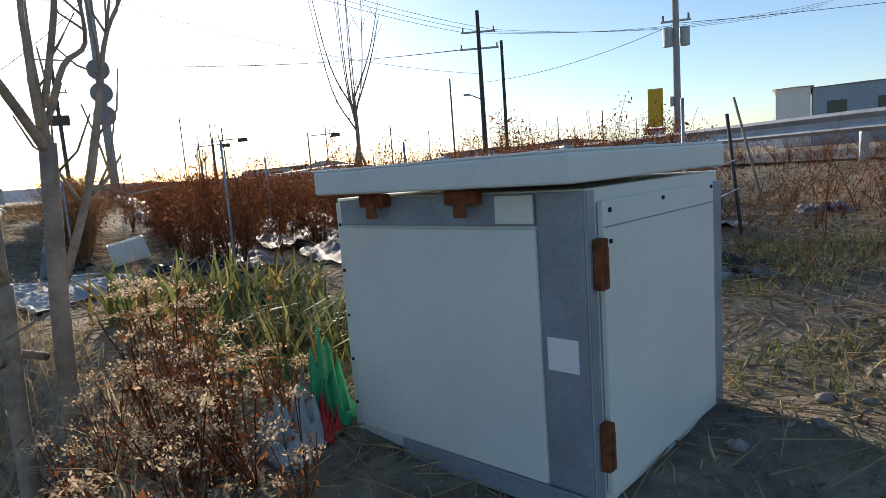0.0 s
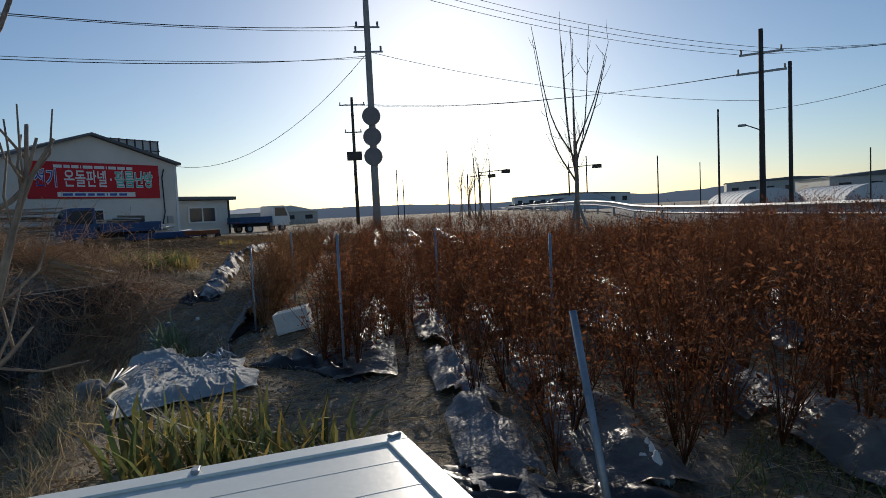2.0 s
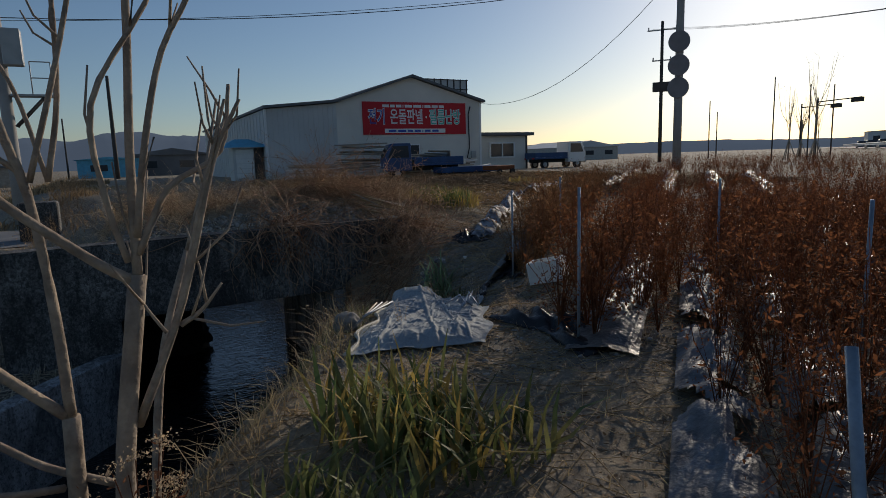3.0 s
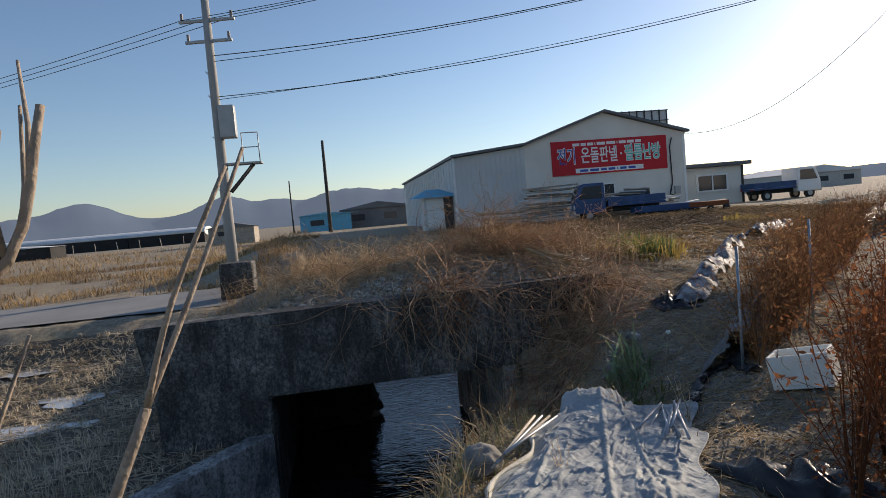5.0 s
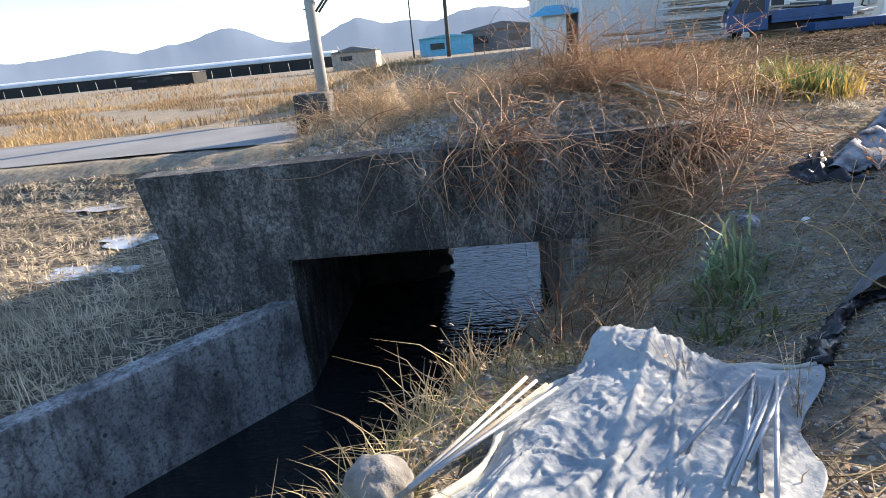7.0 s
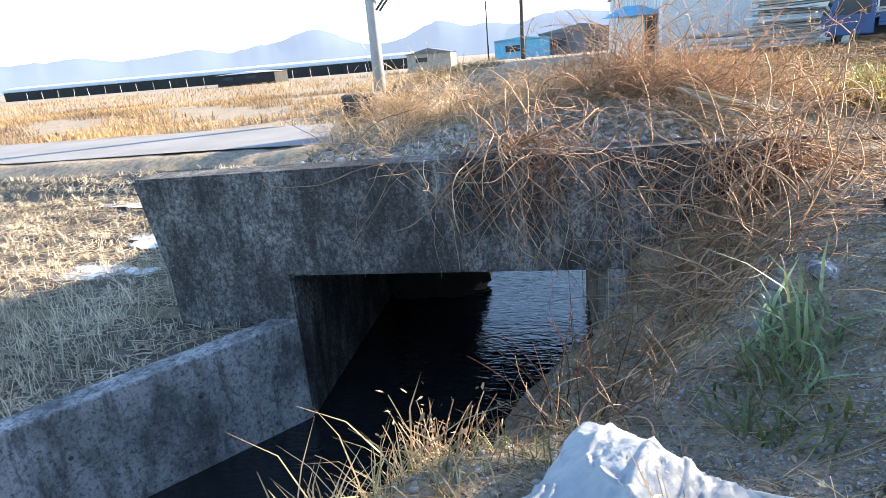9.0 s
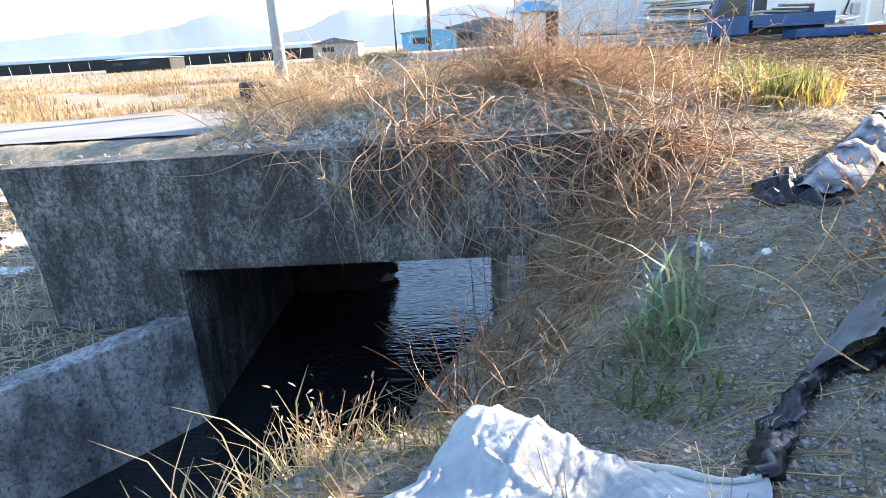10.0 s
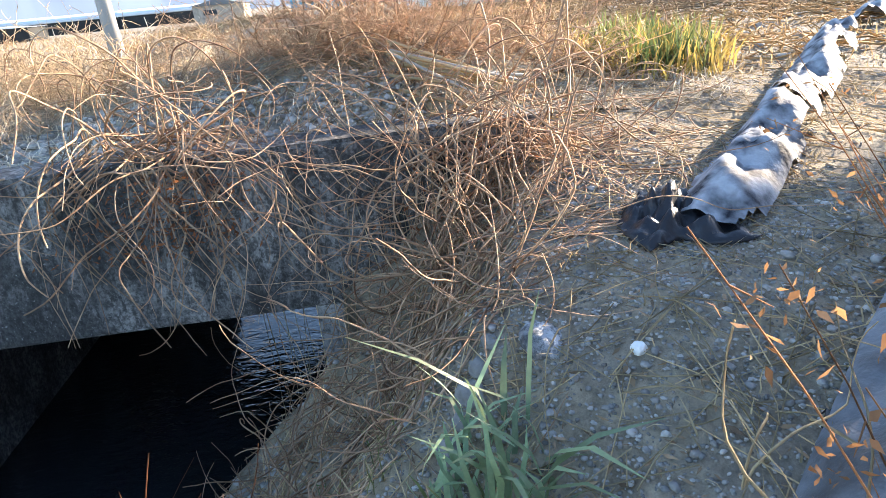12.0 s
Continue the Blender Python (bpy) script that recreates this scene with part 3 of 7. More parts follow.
M_HEM = mat("cream_hem", (0.6, 0.58, 0.5), 0.7, scale=6, vary=0.2, bump=0.3, fine=40, spec=0.2)
M_STONE = mat("grey_stones", (0.34, 0.32, 0.285), 0.9, scale=14, vary=0.4, bump=0.3, per="island")
M_FOAM = mat("white_styrofoam", (0.78, 0.77, 0.72), 0.7, scale=9, vary=0.12, bump=0.15, fine=90)
M_LITTER = mat("dead_leaf_litter", (0.3, 0.2, 0.11), 0.95, scale=2, vary=0.35, second=(0.19, 0.13, 0.08), bump=0, per="island")
M_ICE = mat("puddle_ice", (0.5, 0.53, 0.56), 0.15, scale=2, vary=0.15, bump=0.05)


def row_point(u, v):
    return u * ROW_U[0] + v * ROW_V[0], u * ROW_U[1] + v * ROW_V[1]


ROWS_AT = [(0.4, 8.0), (2.12, 5.15), (3.5, 2.75), (4.75, 2.35), (6.05, 3.0), (7.35, 4.2), (8.65, 5.2), (9.95, 6.8), (11.25, 9.5), (12.5, 13)]


# ---- plastic mulch on the rows ----
def mulch_row(v, u0, u1, half=0.27, high=0.13, material=M_FILM, label="wrinkled black plastic mulch film along a planted row", seed=0, ragged=0.0, drift=0.0):
    us = np.arange(u0, u1, 0.06)
    ws = np.linspace(-half, half, 19)
    U, W = np.meshgrid(us, ws)
    X, Y = row_point(U, v + drift * (U - u0) + W)
    end = sstep(u0 - 0.05, u0 + 0.5, U)
    crease = (1.9 if material is M_BLOTCHFILM else 1.0) * 0.05 * vnoise(U * 0.7, W * 1.6, 5.0, seed) + 0.03 * vnoise(U, W, 13.0, seed + 2) + 0.018 * np.abs(vnoise(U * 0.6, W * 1.8, 19.0, seed + 5)) + 0.07 * vnoise(U * 0.5, 0 * W, 2.2, seed) * 0.5
    Z = ground(X, Y) + 0.012 + (high * (1 - (W / half) ** 2) + 0.035 + crease * (1 - 0.5 * np.abs(W) / half)) * (0.35 + 0.65 * end)
    V = np.stack([X.ravel(), Y.ravel(), Z.ravel()], 1)
    nx, ny = len(us), len(ws)
    i, j = np.meshgrid(np.arange(nx - 1), np.arange(ny - 1))
    a = (j * nx + i).ravel()
    F = np.stack([a, a + 1, a + nx + 1, a + nx], 1)
    if ragged:
        c = V[F].mean(1)
        tear = 1.5 * vnoise(c[:, 0], c[:, 1], 2.3, seed) + 0.7 * vnoise(c[:, 0], c[:, 1], 6.1, seed + 4)
        away = np.abs((c[:, :2] @ ROW_V) - v - drift * ((c[:, :2] @ ROW_U) - u0)) / half
        F = F[tear + ragged * away ** 2 < 1.0]
    ob = fast("plastic_mulch", V, F, material)
    ob.data.shade_smooth()
    return tagged(ob, label, "plastic mulch", "mulched rows")


for k, (v, u0) in enumerate(ROWS_AT[:7]):
    mulch_row(v if k else 0.42, u0, u0 + (24 if k < 4 else 15), half=0.27 if k else 0.22, seed=k * 1.7, ragged=0.5, material=M_FILM if k else M_PALEFILM, label="wrinkled black plastic mulch film along a planted row" if k else "pale dusty plastic mulch film along a planted row")
mulch_row(2.86, 2.2, 9.5, 0.21, 0.07, M_PALEFILM, "dusty grey plastic film laid between rows of dead plants", seed=11, ragged=0.5)
mulch_row(-0.53, 10.05, 14.0, 0.21, 0.15, M_BLOTCHFILM, "torn white and black plastic film heaped along a bare row", seed=5, ragged=1.1, drift=-0.115)
mulch_row(-1.1, 14.5, 19.0, 0.24, 0.14, M_BLOTCHFILM, "torn pale plastic film along a bare row", seed=8, ragged=0.9)

# ---- dead crop plants ----


def plant_template(rng, n_stem, n_leaf, h):
    k = 5
    t = np.linspace(0, 1, k)[None]
    az = rng.uniform(0, 2 * np.pi, n_stem)
    out = rng.uniform(0.08, 0.42, n_stem)
    hh = h * rng.uniform(0.6, 1.08, n_stem)
    P = np.stack([np.cos(az)[:, None] * out[:, None] * t ** 1.3, np.sin(az)[:, None] * out[:, None] * t ** 1.3, hh[:, None] * t], -1)
    P += rng.normal(size=P.shape) * 0.025 * t[..., None]
    R = 0.0045 * np.linspace(1, 0.35, k)[None] * rng.uniform(0.6, 1.3, n_stem)[:, None]
    sv = stems(P, R)
    # side twigs
    m = n_stem * 3
    pick, at = rng.integers(0, n_stem, m), rng.uniform(0.1, 0.95, m)
    idx = np.minimum((at * (k - 1)).astype(int), k - 2)
    fr = (at * (k - 1) - idx)[:, None]
    base = P[pick, idx] * (1 - fr) + P[pick, idx + 1] * fr
    dirs = rng.normal(size=(m, 3)) * np.array((1, 1, 0.6)) + np.array((0, 0, 0.3))
    dirs *= rng.uniform(0.06, 0.22, m)[:, None] / (np.linalg.norm(dirs, axis=1, keepdims=True))
    T = np.stack([base, base + dirs], 1)
    tv = stems(T, np.array([[0.0028, 0.0012]]))
    pick = rng.integers(0, m, n_leaf)
    C = T[pick, 1] + rng.normal(size=(n_leaf, 3)) * 0.045
    C[:, 2] = np.maximum(C[:, 2], 0.04)
    lv = flakes(C, rng.uniform(0.005, 0.017, n_leaf), rng, 1.5)
    return join_arrays([sv, tv, lv])


def scatter(name, spots, templates, material, label, category, rng, tilt=0.1, zf=None):
    """Copies of templates at spots (x, y, size), all in one mesh of kind stuff."""
    parts = []
    for x, y, s in spots:
        V, F = templates[rng.integers(len(templates))]
        a = rng.uniform(0, 2 * np.pi)
        c, d = np.cos(a) * s, np.sin(a) * s
        tx, ty = rng.normal(size=2) * tilt
        W = np.empty_like(V)
        W[:, 0] = V[:, 0] * c - V[:, 1] * d + V[:, 2] * tx + x
        W[:, 1] = V[:, 0] * d + V[:, 1] * c + V[:, 2] * ty + y
        W[:, 2] = V[:, 2] * s + float((zf or ground)(x, y))
        parts.append((W, F))
    V, F = join_arrays(parts)
    return tagged(fast(name, V, F, material), label, category, kind="stuff")


crng = np.random.default_rng(11)
near_t = [plant_template(crng, 12, 400, 1.12) for _ in range(6)]
far_t = [plant_template(crng, 5, 90, 1.1) for _ in range(4)]
near_s, far_s, tan_s = [], [], []
leafy_t = [plant_template(crng, 12, 420, 1.12) for _ in range(6)]
for v, u0 in ROWS_AT:
    u = u0 + 0.25
    while u < 38:
        x, y = row_point(u, v + (0.24 if v < 1 else 0) + crng.normal() * (0.13 if v < 1 else 0.32 if v < 3 else 0.42))
        s = crng.uniform(0.82, 1.12) * (0.88 if v < 1 else 1) * (1 - 0.22 * min(1, max(0, (u - 9) / 8)))
        (tan_s if v < 1 and u < 16 else near_s if u < 13 + 0.4 * v else far_s).append((x, y, s * (1.08 if v < 1 else 1)))
        u += (crng.uniform(0.07, 0.14) if v < 1 else crng.uniform(0.08, 0.165)) if u < 16 else crng.uniform(0.18, 0.36)
scatter("dead_crop_plants", near_s, near_t, M_RUSTPLANT, "dense rusty brown dead crop plants in rows", "dead plants", crng)
scatter("dead_crop_plants", tan_s, leafy_t, M_TANPLANT, "leafy tan dead crop plants along the path", "dead plants", crng, 0.16)
scatter("dead_crop_plants", far_s, far_t, M_RUSTPLANT, "far rusty brown dead crop plants in rows", "dead plants", crng)

# ---- brush on the mound and the yard ----


def top_of(x, y):
    """The upper surface: the mound where there is one, else the ground."""
    x, y = np.asarray(x, float), np.asarray(y, float)
    g = ground(x, y)
    on = (x > -11.95) & (x < -8.15) & (y > 1.4) & (y < 9.2)
    return np.where(on, np.maximum(np.where((y > 1.8) & (y < 5.8), -0.3, g), mound_sheet(x, y)), g)


def patchy(x, y):
    return (np.sin(x * 0.43 + 2 * np.sin(y * 0.21)) * np.sin(y * 0.37 + 1.3 * np.sin(x * 0.29)) + 0.5 * np.sin(x * 1.3 + y * 0.9)) > -0.1


def bramble_template(rng, n, h, n_leaf=20, k=9):
    """A sprawling bush: stems that rise, bend and fall over, with short side twigs."""
    d = rng.normal(size=(n, 3)) * np.array((0.8, 0.8, 0.25)) + np.array((0, 0, 1.0))
    d /= np.linalg.norm(d, axis=1, keepdims=True)
    turn = rng.normal(size=(n, 3)) * 0.1
    P = np.zeros((n, k, 3))
    P[:, 0, :2] = rng.normal(size=(n, 2)) * 0.06
    ln = h * rng.uniform(0.7, 1.5, n)[:, None] / (k - 1)
    for i in range(1, k):
        turn = 0.8 * turn + 0.12 * rng.normal(size=(n, 3))
        d = d + turn + np.array((0, 0, -0.09))
        d /= np.linalg.norm(d, axis=1, keepdims=True)
        P[:, i] = P[:, i - 1] + d * ln
        P[:, i, 2] = np.maximum(P[:, i, 2], 0.02)
    sv = stems(P, 0.0054 * np.linspace(1, 0.4, k)[None] * rng.uniform(0.6, 1.5, n)[:, None])
    m = n * 5
    base = P[rng.integers(0, n, m), rng.integers(2, k, m)]
    dirs = rng.normal(size=(m, 3)) + np.array((0, 0, 0.25))
    dirs *= rng.uniform(0.05, 0.2, m)[:, None] / np.linalg.norm(dirs, axis=1, keepdims=True)
    T = np.stack([base, base + dirs * 0.55 + rng.normal(size=(m, 3)) * 0.012, base + dirs], 1)
    C = T[rng.integers(0, m, n_leaf), 2]
    return join_arrays([sv, stems(T, np.array([[0.003, 0.0024, 0.0014]])), flakes(C, rng.uniform(0.005, 0.014, n_leaf), rng, 1.5)])


brng = np.random.default_rng(23)
brush_t = [bramble_template(brng, 10, 0.8, 30) for _ in range(8)]
red_t = [bramble_template(brng, 13, 0.95, 90) for _ in range(5)]
light_t = [plant_template(brng, 5, 20, 0.75) for _ in range(6)]
spots = []
while len(spots) < 190:
    x, y = brng.uniform(-11.9, -9.0), brng.uniform(1.9, 8.2)
    dens = 0.25 + 0.75 * np.exp(-((x + 10.4) / 1.5) ** 2) * (0.55 + 0.45 * (y < 7))
    if brng.uniform() < dens and not (x > -9.7 and 3.9 < y < 8):
        spots.append((x, y, brng.uniform(0.35, 0.95)))
scatter("dry_brush", spots, brush_t, M_BRUSH, "tangled dry brown weeds on the culvert mound", "dry weeds", brng, 0.25, top_of)
spots = [(brng.normal(-9.9, 0.45), brng.normal(6.2, 0.7), brng.uniform(0.7, 1.15)) for _ in range(46)]
scatter("dry_brush", spots, red_t, M_REDBRUSH, "reddish dry weed clump on the mound", "dry weeds", brng, 0.35, top_of)
spots = [(brng.uniform(-60, -20.6), brng.uniform(-30, 1.5), brng.uniform(0.4, 1.1)) for _ in range(1100)]
spots = [p for p in spots if patchy(np.array(p[0]), np.array(p[1]))]
spots += [(brng.uniform(-30, -13), brng.uniform(7.2, 10), brng.uniform(0.4, 0.9)) for _ in range(120)]
spots += [(brng.uniform(-24, -12.5), brng.choice([brng.uniform(0.2, 1.4), brng.uniform(6.2, 7.4)]), brng.uniform(0.6, 1.1)) for _ in range(220)]
scatter("dry_weeds", spots, light_t, M_FIELDGRASS, "tawny dry weeds across the far fields", "dry weeds", brng, 0.2, top_of)

spots = [(brng.uniform(2.6, 20), brng.uniform(2.5, 17), brng.uniform(0.4, 1.1)) for _ in range(1100)]
spots = [p for p in spots if p[0] * 0.86 + p[1] * 0.51 < 15.5 and p[0] * 0.777 + p[1] * 0.63 > 6 and brng.uniform() < 0.35 + 0.65 * (p[1] > 6) and p[0] > 3.1]
scatter("dry_brush", spots, light_t, M_RUSTPLANT, "brown dead weeds on the bank by the road", "dry weeds", brng, 0.3)

spots = [(brng.uniform(2.2, 9), brng.uniform(0.8, 8), brng.uniform(0.16, 0.42)) for _ in range(520)]
spots = [p for p in spots if patchy(np.array(p[0] * 4), np.array(p[1] * 4))]
scatter("dry_weeds", spots, light_t, M_RUSTPLANT, "low brown dead weeds on the soil by the pump box", "dry weeds", brng, 0.4)
spots = [(brng.uniform(2.4, 8), brng.uniform(1.2, 8), brng.uniform(0.2, 0.5)) for _ in range(90)]
scatter("dry_weeds", spots, light_t, M_BRUSH, "pale dry weeds on the soil by the pump box", "dry weeds", brng, 0.4)

# ---- vines hanging over the headwall ----


def creep(rng, n, start, lift, steps, ds, gravity, noise_amt, radius, wall=True, zf=None, keep=0.75, home=None):
    """Vines that grow from their starts (n, 3), wandering and sagging as they go."""
    P = np.empty((n, steps, 3))
    P[:, 0] = start
    d = rng.normal(size=(n, 3)) * np.array((0.5, 1, 0.5)) + np.array(lift)
    turn = rng.normal(size=(n, 3)) * noise_amt
    for k in range(1, steps):
        turn = keep * turn + 2 * (1 - keep) * rng.normal(size=(n, 3)) * noise_amt
        d = d + turn + np.array((0, 0, -gravity))
        if wall:
            d[:, 1] += 0.16 * (home - P[:, k - 1, 1]) if home is not None else 0
            d[:, 0] -= 0.25 * np.clip(P[:, k - 1, 0] + 7.85, 0, 1)
            d[:, 2] -= 0.8 * np.clip(P[:, k - 1, 2] - 0.62, 0, 1)
        d /= np.linalg.norm(d, axis=1, keepdims=True)
        p = P[:, k - 1] + d * ds * rng.uniform(0.6, 1.3, n)[:, None]
        if wall:
            low = p[:, 2] < 0.44
            p[:, 0] = np.where(low, np.maximum(p[:, 0], -8.06), p[:, 0])
        g = (zf or ground)(p[:, 0], p[:, 1]) + 0.015
        hit = p[:, 2] < g
        p[:, 2] = np.where(hit, g, p[:, 2])
        d[:, 2] = np.where(hit, np.abs(d[:, 2]) * 0.6, d[:, 2])
        P[:, k] = p
    R = radius * rng.uniform(0.5, 1.5, n)[:, None] * np.linspace(1, 0.45, steps)[None]
    return stems(P, R)


def starts(rng, n, x0, x1, y_mid, y_dev, z0, z1):
    return np.stack([rng.uniform(x0, x1, n), rng.normal(y_mid, y_dev, n), rng.uniform(z0, z1, n)], 1)


vrng = np.random.default_rng(31)
bits = [creep(vrng, 78, starts(vrng, 78, -8.45, -8.12, 4.55, 0.27, 0.42, 0.6), (0.7, 0.2, 0.3), 32, 0.05, 0.05, 0.46, 0.0068, keep=0.93, home=4.65),
        creep(vrng, 40, starts(vrng, 40, -8.4, -8.1, 4.75, 0.3, 0.4, 0.6), (0.5, 0.3, 0.1), 26, 0.055, 0.09, 0.34, 0.0044, keep=0.9, home=4.6),
        creep(vrng, 16, starts(vrng, 16, -8.3, -8.1, 3.45, 0.3, 0.42, 0.5), (0.5, -0.4, 0.1), 28, 0.05, 0.06, 0.8, 0.0048, keep=0.95, home=3.6),
        creep(vrng, 24, starts(vrng, 24, -8.4, -8.1, 5.4, 0.35, 0.42, 0.5), (0.4, 0, 0.1), 18, 0.06, 0.1, 0.6, 0.0036, keep=0.93),
        creep(vrng, 120, starts(vrng, 120, -8.3, -7.7, 6.7, 0.2, 0.25, 0.6), (0.8, 0.1, 0.05), 34, 0.052, 0.06, 0.44, 0.0062, keep=0.93, home=6.65),
        creep(vrng, 95, starts(vrng, 95, -8.0, -6.9, 6.45, 0.3, -0.5, 0.1), (0.5, 0, 0.3), 30, 0.05, 0.05, 0.5, 0.006, keep=0.92, home=6.45)]
V, F = join_arrays(bits)
tagged(fast("hanging_vines", V, F, M_VINE), "leafless brown vines looping over the headwall", "vines", kind="stuff")
crng2 = np.random.default_rng(77)
C = np.concatenate([starts(crng2, 700, -8.08, -7.75, 4.7, 0.28, -0.1, 0.4), starts(crng2, 300, -8.0, -7.4, 6.5, 0.35, -0.4, 0.4)])
V, F = flakes(C, crng2.uniform(0.006, 0.016, len(C)), crng2)
tagged(fast("vine_leaves", V, F, M_RUSTPLANT), "shrivelled reddish leaves caught in the vines", "dead leaves", kind="stuff")


def tangle(rng, n, cx, cy, rx, ry, h, k=10, radius=0.0042, zf=None):
    st = np.stack([rng.normal(cx, rx * 0.55, n), rng.normal(cy, ry * 0.55, n), np.zeros(n)], 1)
    st[:, 2] = (zf or ground)(st[:, 0], st[:, 1]) + 0.02
    return creep(rng, n, st, (0, 0, 0.9), 20, 0.04 + h * 0.035, 0.07, 0.6, radius, False, zf, 0.9)


V, F = join_arrays([tangle(vrng, 130, -7.3, 6.2, 0.7, 0.65, 0.65, radius=0.0056), tangle(vrng, 60, -6.8, 5.6, 0.7, 0.5, 0.35, radius=0.005), tangle(vrng, 40, -7.9, 7.2, 0.5, 0.5, 0.3)])
tagged(fast("vine_tangle", V, F, M_VINE), "heap of tangled leafless brown vines on the bank", "vines", kind="stuff")
V, F = tangle(vrng, 60, -9.9, 5.4, 0.8, 2.2, 0.3, radius=0.0045, zf=top_of)
tagged(fast("vine_tangle", V, F, M_VINE), "dry vines matted over the culvert mound", "vines", kind="stuff")

# ---- grasses ----
grng = np.random.default_rng(41)


def patch(n, x0, x1, y0, y1, keep=None):
    x, y = grng.uniform(x0, x1, n), grng.uniform(y0, y1, n)
    if keep is not None:
        k = keep(x, y)
        x, y = x[k], y[k]
    return x, y


def grass_stuff(name, xy, h, lean, w, material, label, category="dry grass", zf=None, wav=0.01):
    V, F = blades(xy[0], xy[1], h, lean, w, grng, zf=zf, wav=wav)
    return tagged(fast(name, V, F, material), label, category, kind="stuff")


def on_bank(x, y):
    d = edge_y(x) - y
    return (d > -0.35) & (d < 1.5) & (y > wing_y(x) + 0.2) & ((x > -5.2) | (vnoise(x, y, 3.1, 6.0) > 0.35))


def on_edge(x, y):
    d = edge_y(x) - y
    return (d > -0.25) & (d < 0.55) & (y > wing_y(x) + 0.2)


grass_stuff("bank_grass", patch(11000, -7.5, 1.0, -1.5, 6.5, on_bank), 0.17, 1.2, 0.0028, M_STRAW, "dry straw coloured grass on the ditch bank")
grass_stuff("bank_grass", patch(7000, -4.6, 0.6, -0.5, 4.6, on_edge), 0.28, 1.2, 0.0028, M_STRAW, "longer dry grass along the ditch edge")
grass_stuff("bank_grass", patch(3600, -7.2, -2.5, 3.0, 6.5, on_bank), 0.16, 0.8, 0.0035, M_GREEN, "thin green grass on the ditch bank", "grass")
# twigs lying down the bank below the vines
bx, by = patch(900, -7.9, -5.0, 3.4, 6.4, lambda x, y: (y < edge_y(x) + 0.2) & (ground(x, y) > WATER - 0.05))
V, F = creep(grng, len(bx), np.stack([bx, by, ground(bx, by) + 0.03], 1), (0.2, -0.2, 0.3), 11, 0.05, 0.1, 0.45, 0.0042, False, keep=0.9)
tagged(fast("bank_twigs", V, F, M_VINE), "thin leafless twigs straggling down the ditch bank", "twigs", kind="stuff")
# paddy stubble
def in_paddy(x, y):
    return (y < wing_y(x) - 0.35) & (ground(x, y) < -0.5)


def swath(x, y):
    """Where the cut straw was left in rows."""
    return vnoise(x * 1.1 + y * 0.35, y * 0.3 - x * 0.1, 1.1, 4.0) > -0.12


PX, PY = np.arange(-15.0, -3.9, 0.11), np.arange(-9.0, 1.7, 0.11)
GX, GY = np.meshgrid(PX, PY)
V = np.stack([GX.ravel(), GY.ravel(), (ground(GX, GY) + 0.008).ravel()], 1)
i, j = np.meshgrid(np.arange(len(PX) - 1), np.arange(len(PY) - 1))
a = (j * len(PX) + i).ravel()
F = np.stack([a, a + 1, a + len(PX) + 1, a + len(PX)], 1)
F = F[in_paddy(V[F].mean(1)[:, 0], V[F].mean(1)[:, 1])]
paddy = fast("paddy_field", V, F, M_MUD)
paddy.data.shade_smooth()
tagged(paddy, "damp dark paddy mud between the stubble", "field", kind="structure")
grass_stuff("paddy_straw", patch(15000, -14.8, -4.0, -8.5, 1.6, lambda x, y: in_paddy(x, y) & swath(x, y)), 0.12, 2.6, 0.006, M_PALESTRAW, "flattened rice straw left in swaths on the paddy")
# rice stubble: cut tufts in planted rows
tx, ty = np.meshgrid(np.arange(-14.8, -4.0, 0.3), np.arange(-8.6, 1.6, 0.19))
tx, ty = tx.ravel() + 0.12 * ty.ravel(), ty.ravel()
tx, ty = tx + grng.normal(0, 0.03, len(tx)), ty + grng.normal(0, 0.025, len(ty))
ok = in_paddy(tx, ty) & (grng.uniform(size=len(tx)) < 0.86)
tx, ty = np.repeat(tx[ok], 12), np.repeat(ty[ok], 12)
grass_stuff("rice_stubble", (tx + grng.normal(0, 0.024, len(tx)), ty + grng.normal(0, 0.024, len(ty))), 0.17, 0.5, 0.0065, M_PALESTRAW, "cut rice stubble tufts in rows on the paddy", "stubble")
# straw lying flat
lx, ly = patch(11000, -14.8, -4.0, -8.5, 1.6, in_paddy)
az = grng.normal(1.2, 0.8, len(lx))
ln = grng.uniform(0.05, 0.2, len(lx))[:, None] * np.linspace(-1, 1, 3)[None]
P = np.stack([lx[:, None] + np.cos(az)[:, None] * ln, ly[:, None] + np.sin(az)[:, None] * ln, 0 * ln], -1)
P[..., 2] = ground(P[..., 0], P[..., 1]) + 0.015 + grng.uniform(0, 0.035, P.shape[:2])
V, F = stems(P, np.full((len(lx), 3), 0.005))
tagged(fast("loose_straw", V, F, M_PALESTRAW), "loose bleached rice straw lying on the paddy", "straw", kind="stuff")
grass_stuff("paddy_straw", patch(1100, -8.6, -5.6, -1.9, 0.45, lambda x, y: y < wing_y(x) - 0.3), 0.42, 0.9, 0.0045, M_PALESTRAW, "tall bleached grass beside the culvert")
grass_stuff("field_grass", patch(34000, -45, -20.5, -32, 2, patchy), 0.36, 0.9, 0.018, M_FIELDGRASS, "dry tawny grass beyond the lane")
grass_stuff("field_grass", patch(6000, -32, -9, 1, 12), 0.2, 0.9, 0.008, M_FIELDGRASS, "short dry grass in the yard", zf=top_of)
grass_stuff("field_grass", patch(12000, -9.5, 6, 1.5, 11, lambda x, y: (edge_y(x) < y - 0.1)), 0.1, 1.2, 0.0035, M_STRAW, "thin dry grass on the trodden soil")
